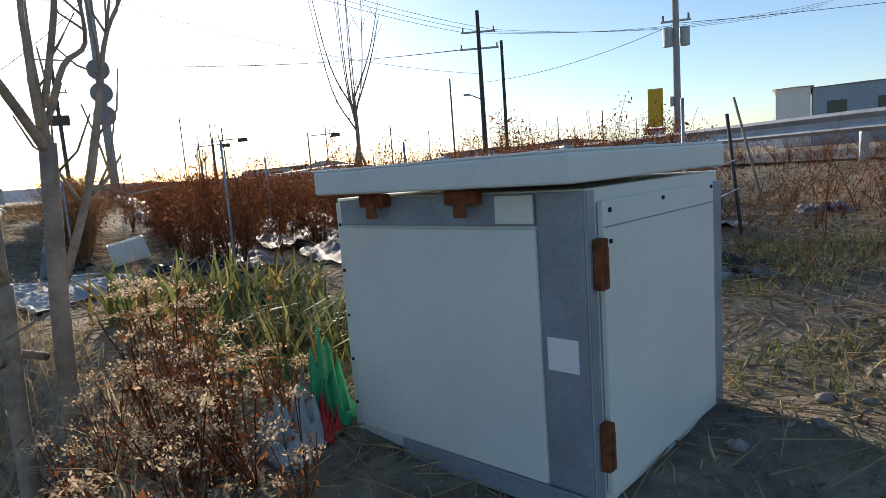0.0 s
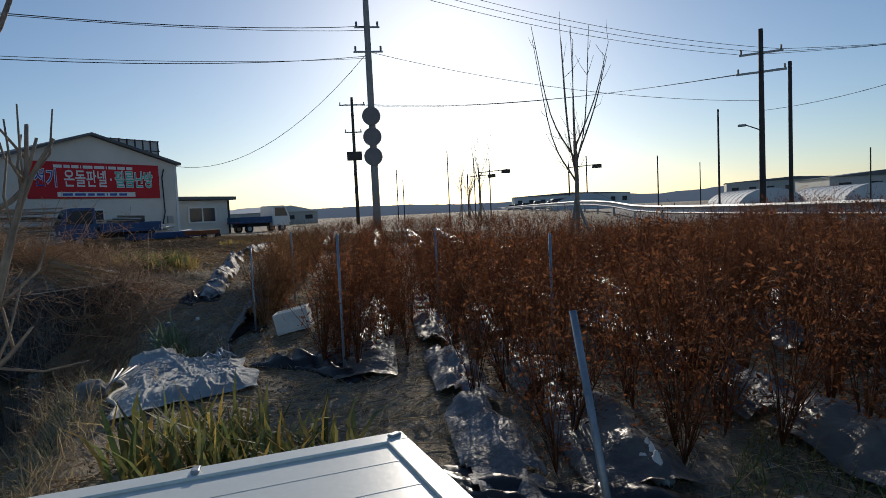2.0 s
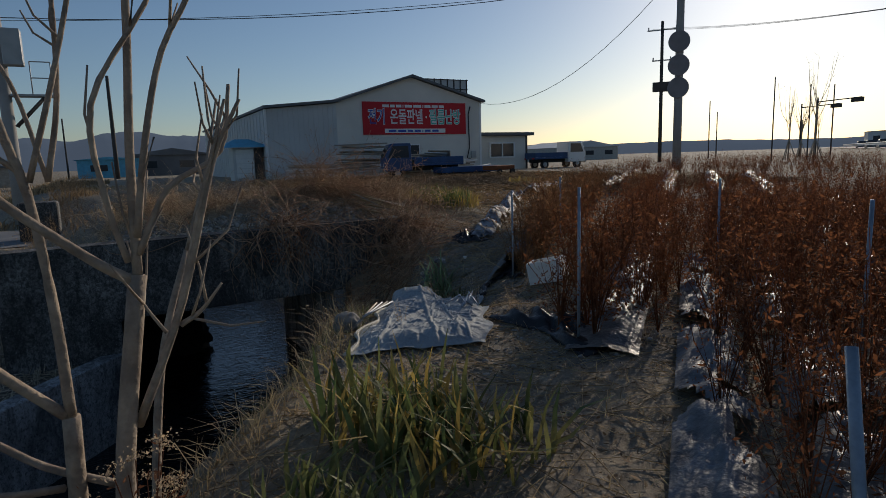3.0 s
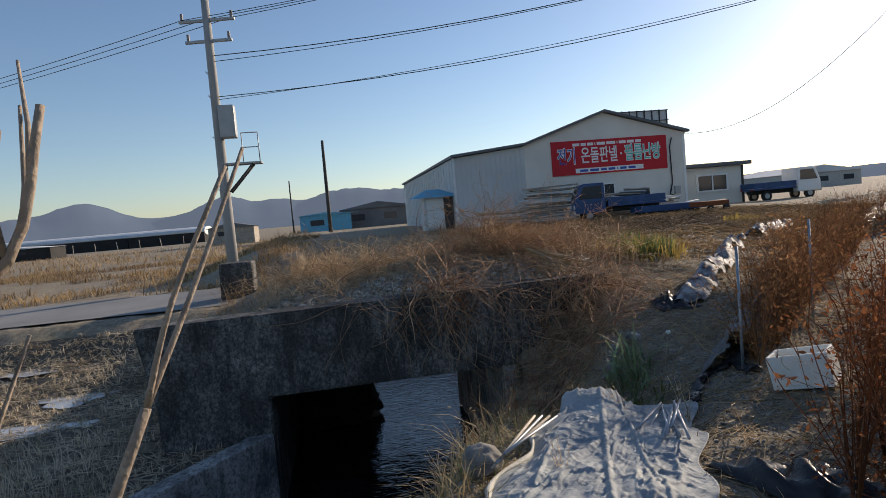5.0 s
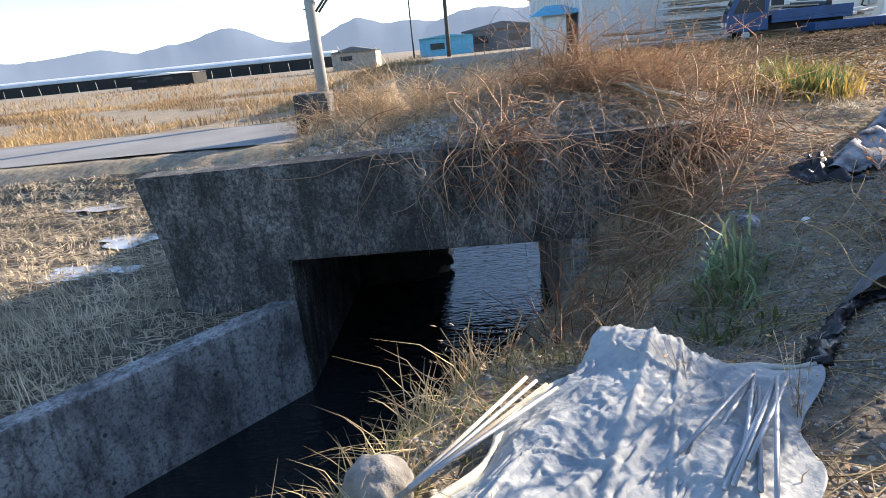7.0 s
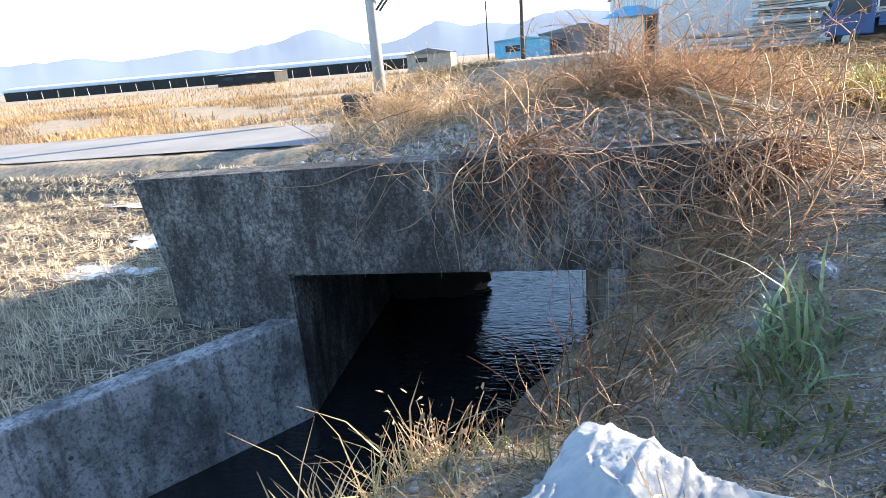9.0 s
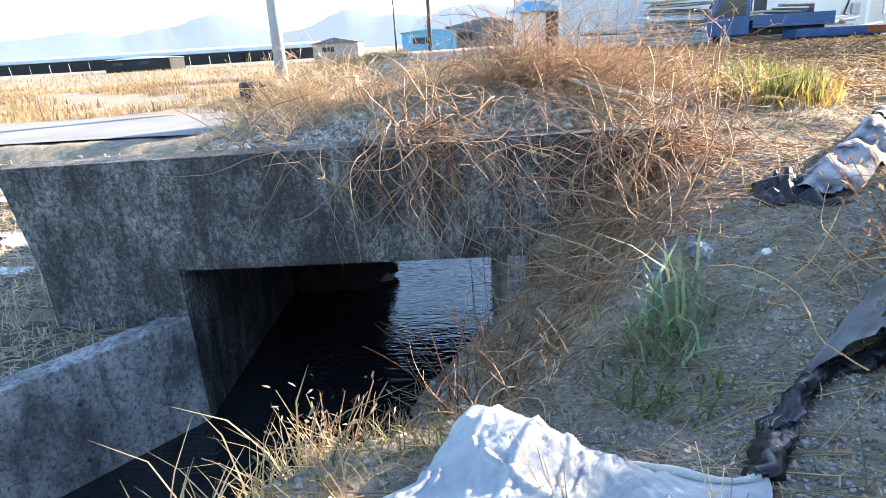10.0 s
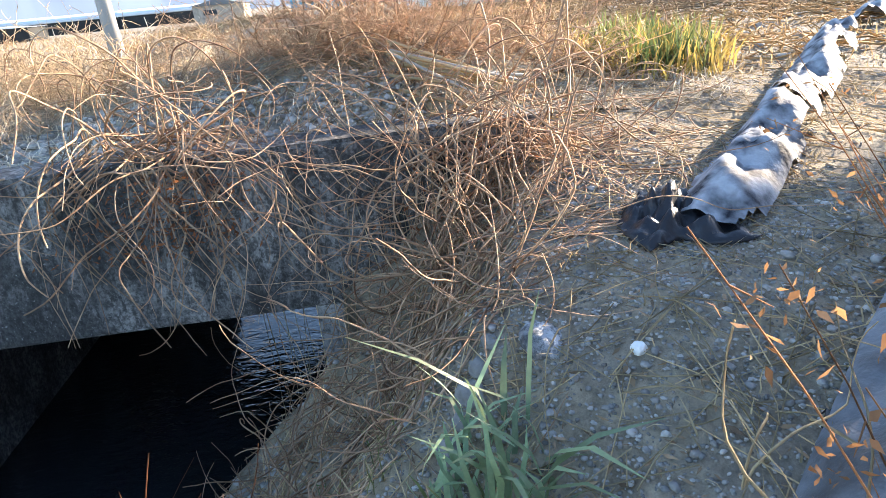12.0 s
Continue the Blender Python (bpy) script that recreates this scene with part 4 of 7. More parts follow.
grass_stuff("field_grass", patch(12000, 1.8, 11, 0, 16), 0.13, 1.6, 0.006, M_LITTER, "dry grass and straw beside the pump box")
grass_stuff("green_grass", patch(9000, 1.3, 4.5, 0.3, 5.5, lambda x, y: vnoise(x, y, 1.3) > -0.1), 0.13, 0.9, 0.004, M_GREEN, "low green grass at the foot of the pump box", "grass")

grass_stuff("straw_mat", patch(9000, -11.9, -8.5, 1.8, 8.8), 0.14, 2.2, 0.0045, M_PALESTRAW, "matted dry straw over the culvert mound", zf=top_of)
grass_stuff("straw_mat", patch(6000, -28, -9, 7.5, 22), 0.16, 2.0, 0.009, M_PALESTRAW, "dry straw and stalks littering the yard", zf=top_of)
grass_stuff("field_grass", patch(16000, -90, -21, -80, 0, patchy), 0.5, 0.9, 0.028, M_FIELDGRASS, "tawny grass across the far fields")
# litter lying on the ground
n = 52000
lx, ly = patch(n, -10.5, 9, -0.5, 14, lambda x, y: y > edge_y(x) - 2.2)
C = np.stack([lx, ly, top_of(lx, ly) + 0.012], 1)
V, F = flakes(C, grng.uniform(0.006, 0.022, len(C)), grng, 2.0)
V = V.reshape(-1, 4, 3)
V[..., 2] = C[:, None, 2] + (V[..., 2] - C[:, None, 2]) * 0.3
tagged(fast("leaf_litter", V.reshape(-1, 3), F, M_LITTER), "dead leaves and chaff littering the soil", "leaf litter", kind="stuff")
n = 11000
lx, ly = patch(n, -10, 6, 0, 10, lambda x, y: y > edge_y(x) - 2.0)
az = grng.uniform(0, 2 * np.pi, len(lx))
ln = grng.uniform(0.05, 0.28, len(lx))[:, None] * np.linspace(-1, 1, 3)[None]
P = np.stack([lx[:, None] + np.cos(az)[:, None] * ln, ly[:, None] + np.sin(az)[:, None] * ln, 0 * ln], -1)
P[..., 2] = top_of(P[..., 0], P[..., 1]) + 0.012 + grng.uniform(0, 0.02, P.shape[:2])
V, F = stems(P, np.full((len(lx), 3), 0.0028))
tagged(fast("straw_litter", V, F, M_STRAW), "loose dry stalks lying on the soil", "straw", kind="stuff")

n = 5200
lx, ly = patch(n, -27, -9.5, 7.6, 22)
az = grng.uniform(0, 2 * np.pi, len(lx))
ln = grng.uniform(0.1, 0.5, len(lx))[:, None] * np.linspace(-1, 1, 4)[None]
P = np.stack([lx[:, None] + np.cos(az)[:, None] * ln, ly[:, None] + np.sin(az)[:, None] * ln, 0 * ln], -1)
P[..., 2] = top_of(P[..., 0], P[..., 1]) + 0.02 + np.abs(grng.normal(0, 0.07, P.shape[:2]))
V, F = stems(P, np.full((len(lx), 4), 0.009) * grng.uniform(0.5, 1.5, len(lx))[:, None])
tagged(fast("stalk_litter", V, F, M_FIELDGRASS), "brown stalks and refuse strewn over the yard", "dead stalks", kind="stuff")
lx, ly = patch(5000, -27, -9.5, 7.6, 22, lambda x, y: vnoise(x, y, 0.8, 3.0) > -0.12)
C = np.stack([lx, ly, top_of(lx, ly) + 0.03], 1)
V, F = flakes(C, grng.uniform(0.02, 0.07, len(C)), grng, 2.2)
tagged(fast("leaf_litter", V, F, M_LITTER), "curled brown leaves lying about the yard", "leaf litter", kind="stuff")

# gravel
ico = bmesh.new()
bmesh.ops.create_icosphere(ico, subdivisions=1, radius=1)
IV = np.array([v.co[:] for v in ico.verts])
IF = np.array([[v.index for v in f.verts] for f in ico.faces])
ico.free()


def stones(name, x, y, r, label, zf=None, category="gravel"):
    parts = []
    z = (zf or top_of)(x, y)
    for i in range(len(x)):
        s = r[i] * grng.uniform(0.6, 1.3, 3) * np.array((1, 1, 0.6))
        v = IV * (1 + 0.18 * grng.normal(size=(len(IV), 1))) * s
        a = grng.uniform(0, 6.28)
        v = np.stack([v[:, 0] * np.cos(a) - v[:, 1] * np.sin(a), v[:, 0] * np.sin(a) + v[:, 1] * np.cos(a), v[:, 2]], 1)
        parts.append((v + np.array((x[i], y[i], z[i] + s[2] * 0.35)), IF))
    V, F = join_arrays(parts)
    return tagged(fast(name, V, F, M_STONE), label, category, kind="stuff")


gx, gy = patch(14000, -8.2, -1.5, 3.6, 8.8, lambda x, y: y > edge_y(x) - 2.2)
stones("gravel", gx, gy, np.abs(grng.normal(0.0, 0.008, len(gx))) + 0.004, "grey gravel mixed into the trodden soil")
gx, gy = patch(15000, -7.6, -4.0, 5.4, 8.3, lambda x, y: y > edge_y(x))
stones("gravel", gx, gy, grng.uniform(0.004, 0.012, len(gx)), "fine pale grit on the trodden path")
gx, gy = patch(5200, -7.95, -4.2, 2.4, 6.2, lambda x, y: (ground(x, y) > WATER - 0.06) & (ground(x, y) < WATER + 0.75) & (y > wing_y(x) + 0.3))
stones("rubble", gx, gy, np.abs(grng.normal(0, 0.022, len(gx))) + 0.01, "broken stones and clods along the waterline", category="rubble")
grass_stuff("bank_grass", patch(2600, -7.9, -4.2, 2.4, 6.2, lambda x, y: (ground(x, y) > WATER) & (ground(x, y) < WATER + 0.9) & (y > wing_y(x) + 0.3)), 0.2, 1.3, 0.005, M_STRAW, "dry grass drooping over the waterline")
gx, gy = patch(1500, 1.4, 6, 0.3, 7)
stones("gravel", gx, gy, np.abs(grng.normal(0.0, 0.016, len(gx))) + 0.005, "grey gravel beside the pump box")
gx, gy = patch(1500, -9.4, -8.5, 1.9, 6.4)
stones("rubble", gx, gy, grng.uniform(0.015, 0.05, len(gx)), "loose grey rubble on top of the culvert", category="rubble")

gx, gy = patch(1500, -26, -9.5, 7.6, 21, lambda x, y: vnoise(x, y, 0.7, 8.0) > 0.05)
stones("rubble", gx, gy, grng.uniform(0.02, 0.08, len(gx)), "grey clods and rubble scattered over the yard", category="rubble")

# ---- more materials ----
M_BLUE = mat("blue_truck_paint", (0.02, 0.075, 0.2), 0.35, scale=3, vary=0.25, bump=0.02)
M_BLUEROOF = mat("blue_awning", (0.12, 0.42, 0.6), 0.5, scale=3, vary=0.2)
M_GLASS = mat("dark_glass", (0.03, 0.04, 0.05), 0.08, scale=2, vary=0.1, bump=0)
M_WOOD = mat("weathered_boards", (0.42, 0.37, 0.3), 0.85, scale=3, vary=0.35, second=(0.27, 0.24, 0.2), per="object")
M_BLACK = mat("black_rubber", (0.02, 0.02, 0.02), 0.7, scale=5, vary=0.3)
M_YEL = mat("yellow_sign", (0.75, 0.42, 0.02), 0.5, scale=3, vary=0.08, bump=0)
M_REDP = mat("red_paint", (0.5, 0.03, 0.03), 0.5, scale=4, vary=0.15, bump=0)
M_GREENP = mat("green_plastic", (0.02, 0.3, 0.12), 0.4, scale=6, vary=0.25)
M_CYAN = mat("cyan_letters", (0.1, 0.55, 0.45), 0.6, scale=3, vary=0.05, bump=0)
M_NAVY = mat("navy_letters", (0.05, 0.1, 0.4), 0.6, scale=3, vary=0.05, bump=0)
M_WIRE = mat("cable", (0.03, 0.03, 0.03), 0.6, scale=3, vary=0.1, bump=0)
M_DISC = mat("grey_disc", (0.25, 0.23, 0.23), 0.6, scale=3, vary=0.15, bump=0.02)
M_GREYBOX = mat("grey_steel_box", (0.42, 0.43, 0.42), 0.5, 0.2, scale=3, vary=0.15, bump=0.02)
M_BLUESTAKE = mat("blue_grey_stake", (0.3, 0.36, 0.42), 0.45, 0.4, scale=6, vary=0.3)
M_DARKFILM = mat("black_plastic_sheet", (0.02, 0.021, 0.024), 0.35, scale=4, vary=0.4, bump=0.4, fine=20)


def cyl(bm, r, h, m, sides=16):
    g = bmesh.ops.create_cone(bm, cap_ends=True, segments=sides, radius1=r, radius2=r, depth=h, matrix=m)
    return g


def rod(name, a, b, r, material, parent=None, label="", sides=8, r2=None):
    a, b = Vector(a), Vector(b)
    return tubes(name, [([a, a.lerp(b, 0.5), b], [r, ((r + (r2 or r)) / 2), r2 or r])], material, parent, label, sides)


# ---- the pump box in detail ----
S, T = BOX_S, BOX_T


def lid_of(p):
    lid = part("lid", boxed(0, S, 0, T, 0.772, 0.846, 0.007), M_BOX, p)
    # trim strips on the lid's edges
    for x0, x1, y0, y1 in ((0.004, S - 0.004, 0.004, 0.055), (0.004, S - 0.004, T - 0.055, T - 0.004), (0.004, 0.055, 0.055, T - 0.055), (S - 0.055, S - 0.004, 0.055, T - 0.055)):
        part("edge_trim", boxed(x0, x1, y0, y1, 0.846, 0.8535, 0.002), M_BOX, lid)
    # shallow raised ribs along the panel
    for k in range(6):
        y = 0.16 + k * 0.125
        part("rib", boxed(0.06, S - 0.06, y, y + 0.004, 0.846, 0.8468), M_BOX, lid)
    for x, y in ((0.03, 0.03), (0.46, 0.028), (S - 0.03, 0.03), (S - 0.028, 0.5), (S - 0.03, T - 0.03), (0.5, T - 0.028), (0.03, T - 0.03), (0.03, 0.4)):
        bm = boxed(-0.016, 0.016, -0.009, 0.009, 0.8535, 0.861, 0.003, pose(x, y, 0, 0, 0, RNG.uniform(0, 90)))
        part("screw", bm, M_BOXEDGE, lid)
    return lid


lid_of(pump)
B0, B1, C0, C1 = 0.11, S + 0.012, 0.03, T + 0.03      # the body stands off centre under its lid
body = part("body", boxed(B0, B1, C0, C1, -0.1, 0.755, 0.004), M_BOX, pump)
part("plinth", boxed(B0 + 0.02, B1 - 0.02, C0 + 0.02, C1 - 0.02, -0.35, -0.1), M_CONC2, pump, "rough concrete plinth")
# the hinge side faces the ditch, the door the path
part("corner_angle", boxed(B0 - 0.008, B0 - 0.002, C0 + 0.004, C0 + 0.135, -0.1, 0.75, 0.002), M_BOXEDGE, pump)
part("corner_angle", boxed(B0 - 0.006, B0 + 0.028, C0 - 0.008, C0 - 0.002, -0.1, 0.75, 0.002), M_BOXEDGE, pump)
part("corner_angle", boxed(B1 - 0.085, B1 + 0.004, C0 - 0.012, C0 - 0.002, -0.12, 0.72, 0.002), M_BOXEDGE, pump)
part("corner_angle", boxed(B1 + 0.002, B1 + 0.01, C0, C0 + 0.09, -0.12, 0.72, 0.002), M_BOXEDGE, pump)
part("corner_angle", boxed(B0 - 0.008, B0 - 0.002, C1 - 0.03, C1, -0.08, 0.74, 0.002), M_BOX, pump)
door = part("door", boxed(B0 + 0.045, B1 - 0.09, C0 - 0.02, C0 - 0.003, -0.06, 0.72, 0.003), M_BOX, pump)
part("seam", boxed(B0 + 0.05, B1 - 0.092, C0 - 0.0215, C0 - 0.0195, 0.652, 0.656), M_BOXEDGE, door)
for x, z in ((B0 + 0.07, 0.69), (B0 + 0.38, 0.695), (B1 - 0.12, 0.7), (B0 + 0.07, 0.61)):
    part("screw", boxed(x, x + 0.012, C0 - 0.025, C0 - 0.0195, z, z + 0.012, 0.002), M_BLACK, door)
part("front_panel", boxed(B0 - 0.018, B0 - 0.0015, C0 + 0.14, C1 - 0.04, -0.05, 0.655, 0.003), M_BOX, pump)
part("top_rail", boxed(B0 - 0.014, B0 - 0.0015, C0 + 0.14, C1 - 0.03, 0.664, 0.75, 0.003), M_BOXEDGE, pump)
part("pale_strip", boxed(B0 - 0.019, B0 - 0.0145, C0 + 0.14, C0 + 0.26, 0.67, 0.745, 0.002), M_BOX, pump)
part("torn_patch", boxed(B0 - 0.014, B0 - 0.0085, C0 + 0.03, C0 + 0.12, 0.28, 0.37, 0.002), M_WHITE, pump)
part("kick_flashing", boxed(B0 - 0.024, B0 - 0.019, C0 + 0.02, C1 - 0.25, -0.12, -0.05, 0.002), M_BOXEDGE, pump)
for y in (C0 + 0.3, C0 + 0.66):
    hinge = part("hinge", boxed(B0 - 0.05, B0 - 0.0145, y, y + 0.11, 0.725, 0.765, 0.004), M_RUST, pump, "rusty hinge")
    part("hinge_pin", boxed(B0 - 0.055, B0 - 0.048, y + 0.03, y + 0.075, 0.69, 0.74, 0.003), M_RUST, hinge)
for z in (0.5, 0.02):
    hinge = part("hinge", boxed(B0 + 0.006, B0 + 0.04, C0 - 0.035, C0 - 0.009, z, z + 0.13, 0.004), M_RUST, pump, "rusty hinge")
    part("hinge_pin", boxed(B0 + 0.016, B0 + 0.026, C0 - 0.043, C0 - 0.034, z + 0.01, z + 0.11, 0.002), M_RUST, hinge)
for z in (0.02, 0.18, 0.34, 0.5, 0.66):
    part("screw", boxed(B0 - 0.014, B0 - 0.008, C1 - 0.022, C1 - 0.012, z, z + 0.01, 0.002), M_BLACK, pump)


# the box has been racked a little out of square
racked = Matrix.Identity(4)
racked[0][1] = -0.063
for ob in pump.children_recursive:
    ob.data.transform(racked)

# ---- trees at the ditch ----
def limb(p, r0, r1, wob=0.012, rng=RNG):
    """A smooth, slightly crooked limb through a few nodes."""
    p = np.array(p, float)
    p[1:-1] += rng.normal(size=(len(p) - 2, 3)) * wob
    e = np.concatenate([[2 * p[0] - p[1]], p, [2 * p[-1] - p[-2]]])
    q = []
    for i in range(len(p) - 1):
        a, b, c, d = e[i:i + 4]
        for u in np.arange(0, 1, 0.25):
            q.append(0.5 * (2 * b + (c - a) * u + (2 * a - 5 * b + 4 * c - d) * u ** 2 + (3 * b - a - 3 * c + d) * u ** 3))
    q.append(p[-1])
    return [tuple(v) for v in q], list(np.linspace(r0, r1, len(q)))


def twigs_on(line, n, length, rng, r=0.006):
    pts = np.array(line[0])
    out = []
    for _ in range(n):
        k = rng.integers(1, len(pts))
        d = pts[k] - pts[k - 1]
        d = d / (np.linalg.norm(d) + 1e-6) + rng.normal(size=3) * 0.75 + np.array((0, 0, 0.5))
        d = d / np.linalg.norm(d) * length * rng.uniform(0.4, 1.1)
        b = pts[k]
        out.append(([tuple(b), tuple(b + d * 0.5 + rng.normal(size=3) * 0.012), tuple(b + d + np.array((0, 0, 0.05)))], [r, r * 0.75, r * 0.5]))
    return out


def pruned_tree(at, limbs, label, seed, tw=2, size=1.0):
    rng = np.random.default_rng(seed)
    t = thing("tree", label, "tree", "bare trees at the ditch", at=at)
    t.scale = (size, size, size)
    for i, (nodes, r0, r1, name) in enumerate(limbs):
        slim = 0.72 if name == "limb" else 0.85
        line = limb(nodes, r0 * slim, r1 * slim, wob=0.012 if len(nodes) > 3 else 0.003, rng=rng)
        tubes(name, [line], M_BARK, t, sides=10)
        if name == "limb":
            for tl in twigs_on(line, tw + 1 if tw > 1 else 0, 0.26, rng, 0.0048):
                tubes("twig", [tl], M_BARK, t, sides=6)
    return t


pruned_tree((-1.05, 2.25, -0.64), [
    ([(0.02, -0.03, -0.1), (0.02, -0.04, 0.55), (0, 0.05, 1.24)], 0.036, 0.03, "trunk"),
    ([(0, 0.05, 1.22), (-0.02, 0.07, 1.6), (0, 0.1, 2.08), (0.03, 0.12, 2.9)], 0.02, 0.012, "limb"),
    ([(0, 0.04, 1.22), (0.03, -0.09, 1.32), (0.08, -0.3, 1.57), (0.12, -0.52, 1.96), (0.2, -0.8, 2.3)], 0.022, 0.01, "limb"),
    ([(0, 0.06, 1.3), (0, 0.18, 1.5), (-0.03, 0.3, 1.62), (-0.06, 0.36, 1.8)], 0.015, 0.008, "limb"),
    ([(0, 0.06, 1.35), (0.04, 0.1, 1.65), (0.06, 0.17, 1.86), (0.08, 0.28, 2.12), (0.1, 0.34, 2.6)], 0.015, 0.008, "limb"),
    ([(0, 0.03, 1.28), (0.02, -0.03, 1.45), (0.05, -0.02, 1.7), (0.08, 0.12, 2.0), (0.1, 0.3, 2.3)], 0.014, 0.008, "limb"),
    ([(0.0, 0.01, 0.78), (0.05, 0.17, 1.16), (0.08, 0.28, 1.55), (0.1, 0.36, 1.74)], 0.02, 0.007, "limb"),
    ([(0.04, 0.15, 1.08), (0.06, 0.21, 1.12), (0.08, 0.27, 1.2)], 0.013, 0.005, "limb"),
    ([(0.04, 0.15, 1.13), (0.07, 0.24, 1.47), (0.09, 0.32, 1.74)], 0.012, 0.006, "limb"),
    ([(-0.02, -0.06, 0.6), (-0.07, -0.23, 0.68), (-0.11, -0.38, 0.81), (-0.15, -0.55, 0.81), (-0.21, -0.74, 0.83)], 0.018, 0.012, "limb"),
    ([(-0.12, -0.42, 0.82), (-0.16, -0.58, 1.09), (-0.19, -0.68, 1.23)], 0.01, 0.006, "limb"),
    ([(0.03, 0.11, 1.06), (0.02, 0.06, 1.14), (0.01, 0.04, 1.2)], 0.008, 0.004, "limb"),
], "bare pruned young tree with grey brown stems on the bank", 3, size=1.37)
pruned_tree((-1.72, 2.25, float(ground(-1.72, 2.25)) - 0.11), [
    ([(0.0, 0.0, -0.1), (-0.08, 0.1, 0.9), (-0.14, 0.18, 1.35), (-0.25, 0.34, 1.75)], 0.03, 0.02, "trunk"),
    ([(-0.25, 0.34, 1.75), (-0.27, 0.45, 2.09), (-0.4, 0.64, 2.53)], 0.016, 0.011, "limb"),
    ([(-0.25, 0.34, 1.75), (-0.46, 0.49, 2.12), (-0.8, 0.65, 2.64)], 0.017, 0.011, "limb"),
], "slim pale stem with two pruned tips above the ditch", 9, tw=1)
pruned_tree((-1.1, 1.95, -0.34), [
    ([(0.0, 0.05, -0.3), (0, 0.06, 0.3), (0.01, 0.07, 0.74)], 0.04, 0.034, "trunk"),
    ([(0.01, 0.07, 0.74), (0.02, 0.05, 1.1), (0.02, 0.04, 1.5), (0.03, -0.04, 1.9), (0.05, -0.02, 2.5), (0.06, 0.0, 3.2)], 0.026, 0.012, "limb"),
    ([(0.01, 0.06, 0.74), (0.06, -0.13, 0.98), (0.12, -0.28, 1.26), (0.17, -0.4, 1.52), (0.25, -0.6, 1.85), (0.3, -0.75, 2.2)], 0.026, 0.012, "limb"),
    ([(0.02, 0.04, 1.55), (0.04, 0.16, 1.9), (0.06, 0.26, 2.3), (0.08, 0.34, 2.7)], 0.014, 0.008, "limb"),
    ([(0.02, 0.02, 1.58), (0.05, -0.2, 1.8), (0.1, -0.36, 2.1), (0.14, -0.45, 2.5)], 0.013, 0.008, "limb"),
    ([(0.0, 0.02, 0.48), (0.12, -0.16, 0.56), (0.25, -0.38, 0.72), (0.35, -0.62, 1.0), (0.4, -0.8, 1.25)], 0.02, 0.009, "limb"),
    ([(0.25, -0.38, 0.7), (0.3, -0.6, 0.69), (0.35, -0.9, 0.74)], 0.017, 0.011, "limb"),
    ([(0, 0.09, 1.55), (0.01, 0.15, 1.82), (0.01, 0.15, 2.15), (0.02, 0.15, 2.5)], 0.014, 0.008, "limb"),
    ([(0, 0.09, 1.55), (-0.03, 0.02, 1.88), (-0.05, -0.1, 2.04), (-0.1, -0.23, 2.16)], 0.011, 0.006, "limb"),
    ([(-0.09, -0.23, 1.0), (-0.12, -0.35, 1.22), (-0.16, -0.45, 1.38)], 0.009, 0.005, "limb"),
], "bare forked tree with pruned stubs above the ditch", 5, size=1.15)


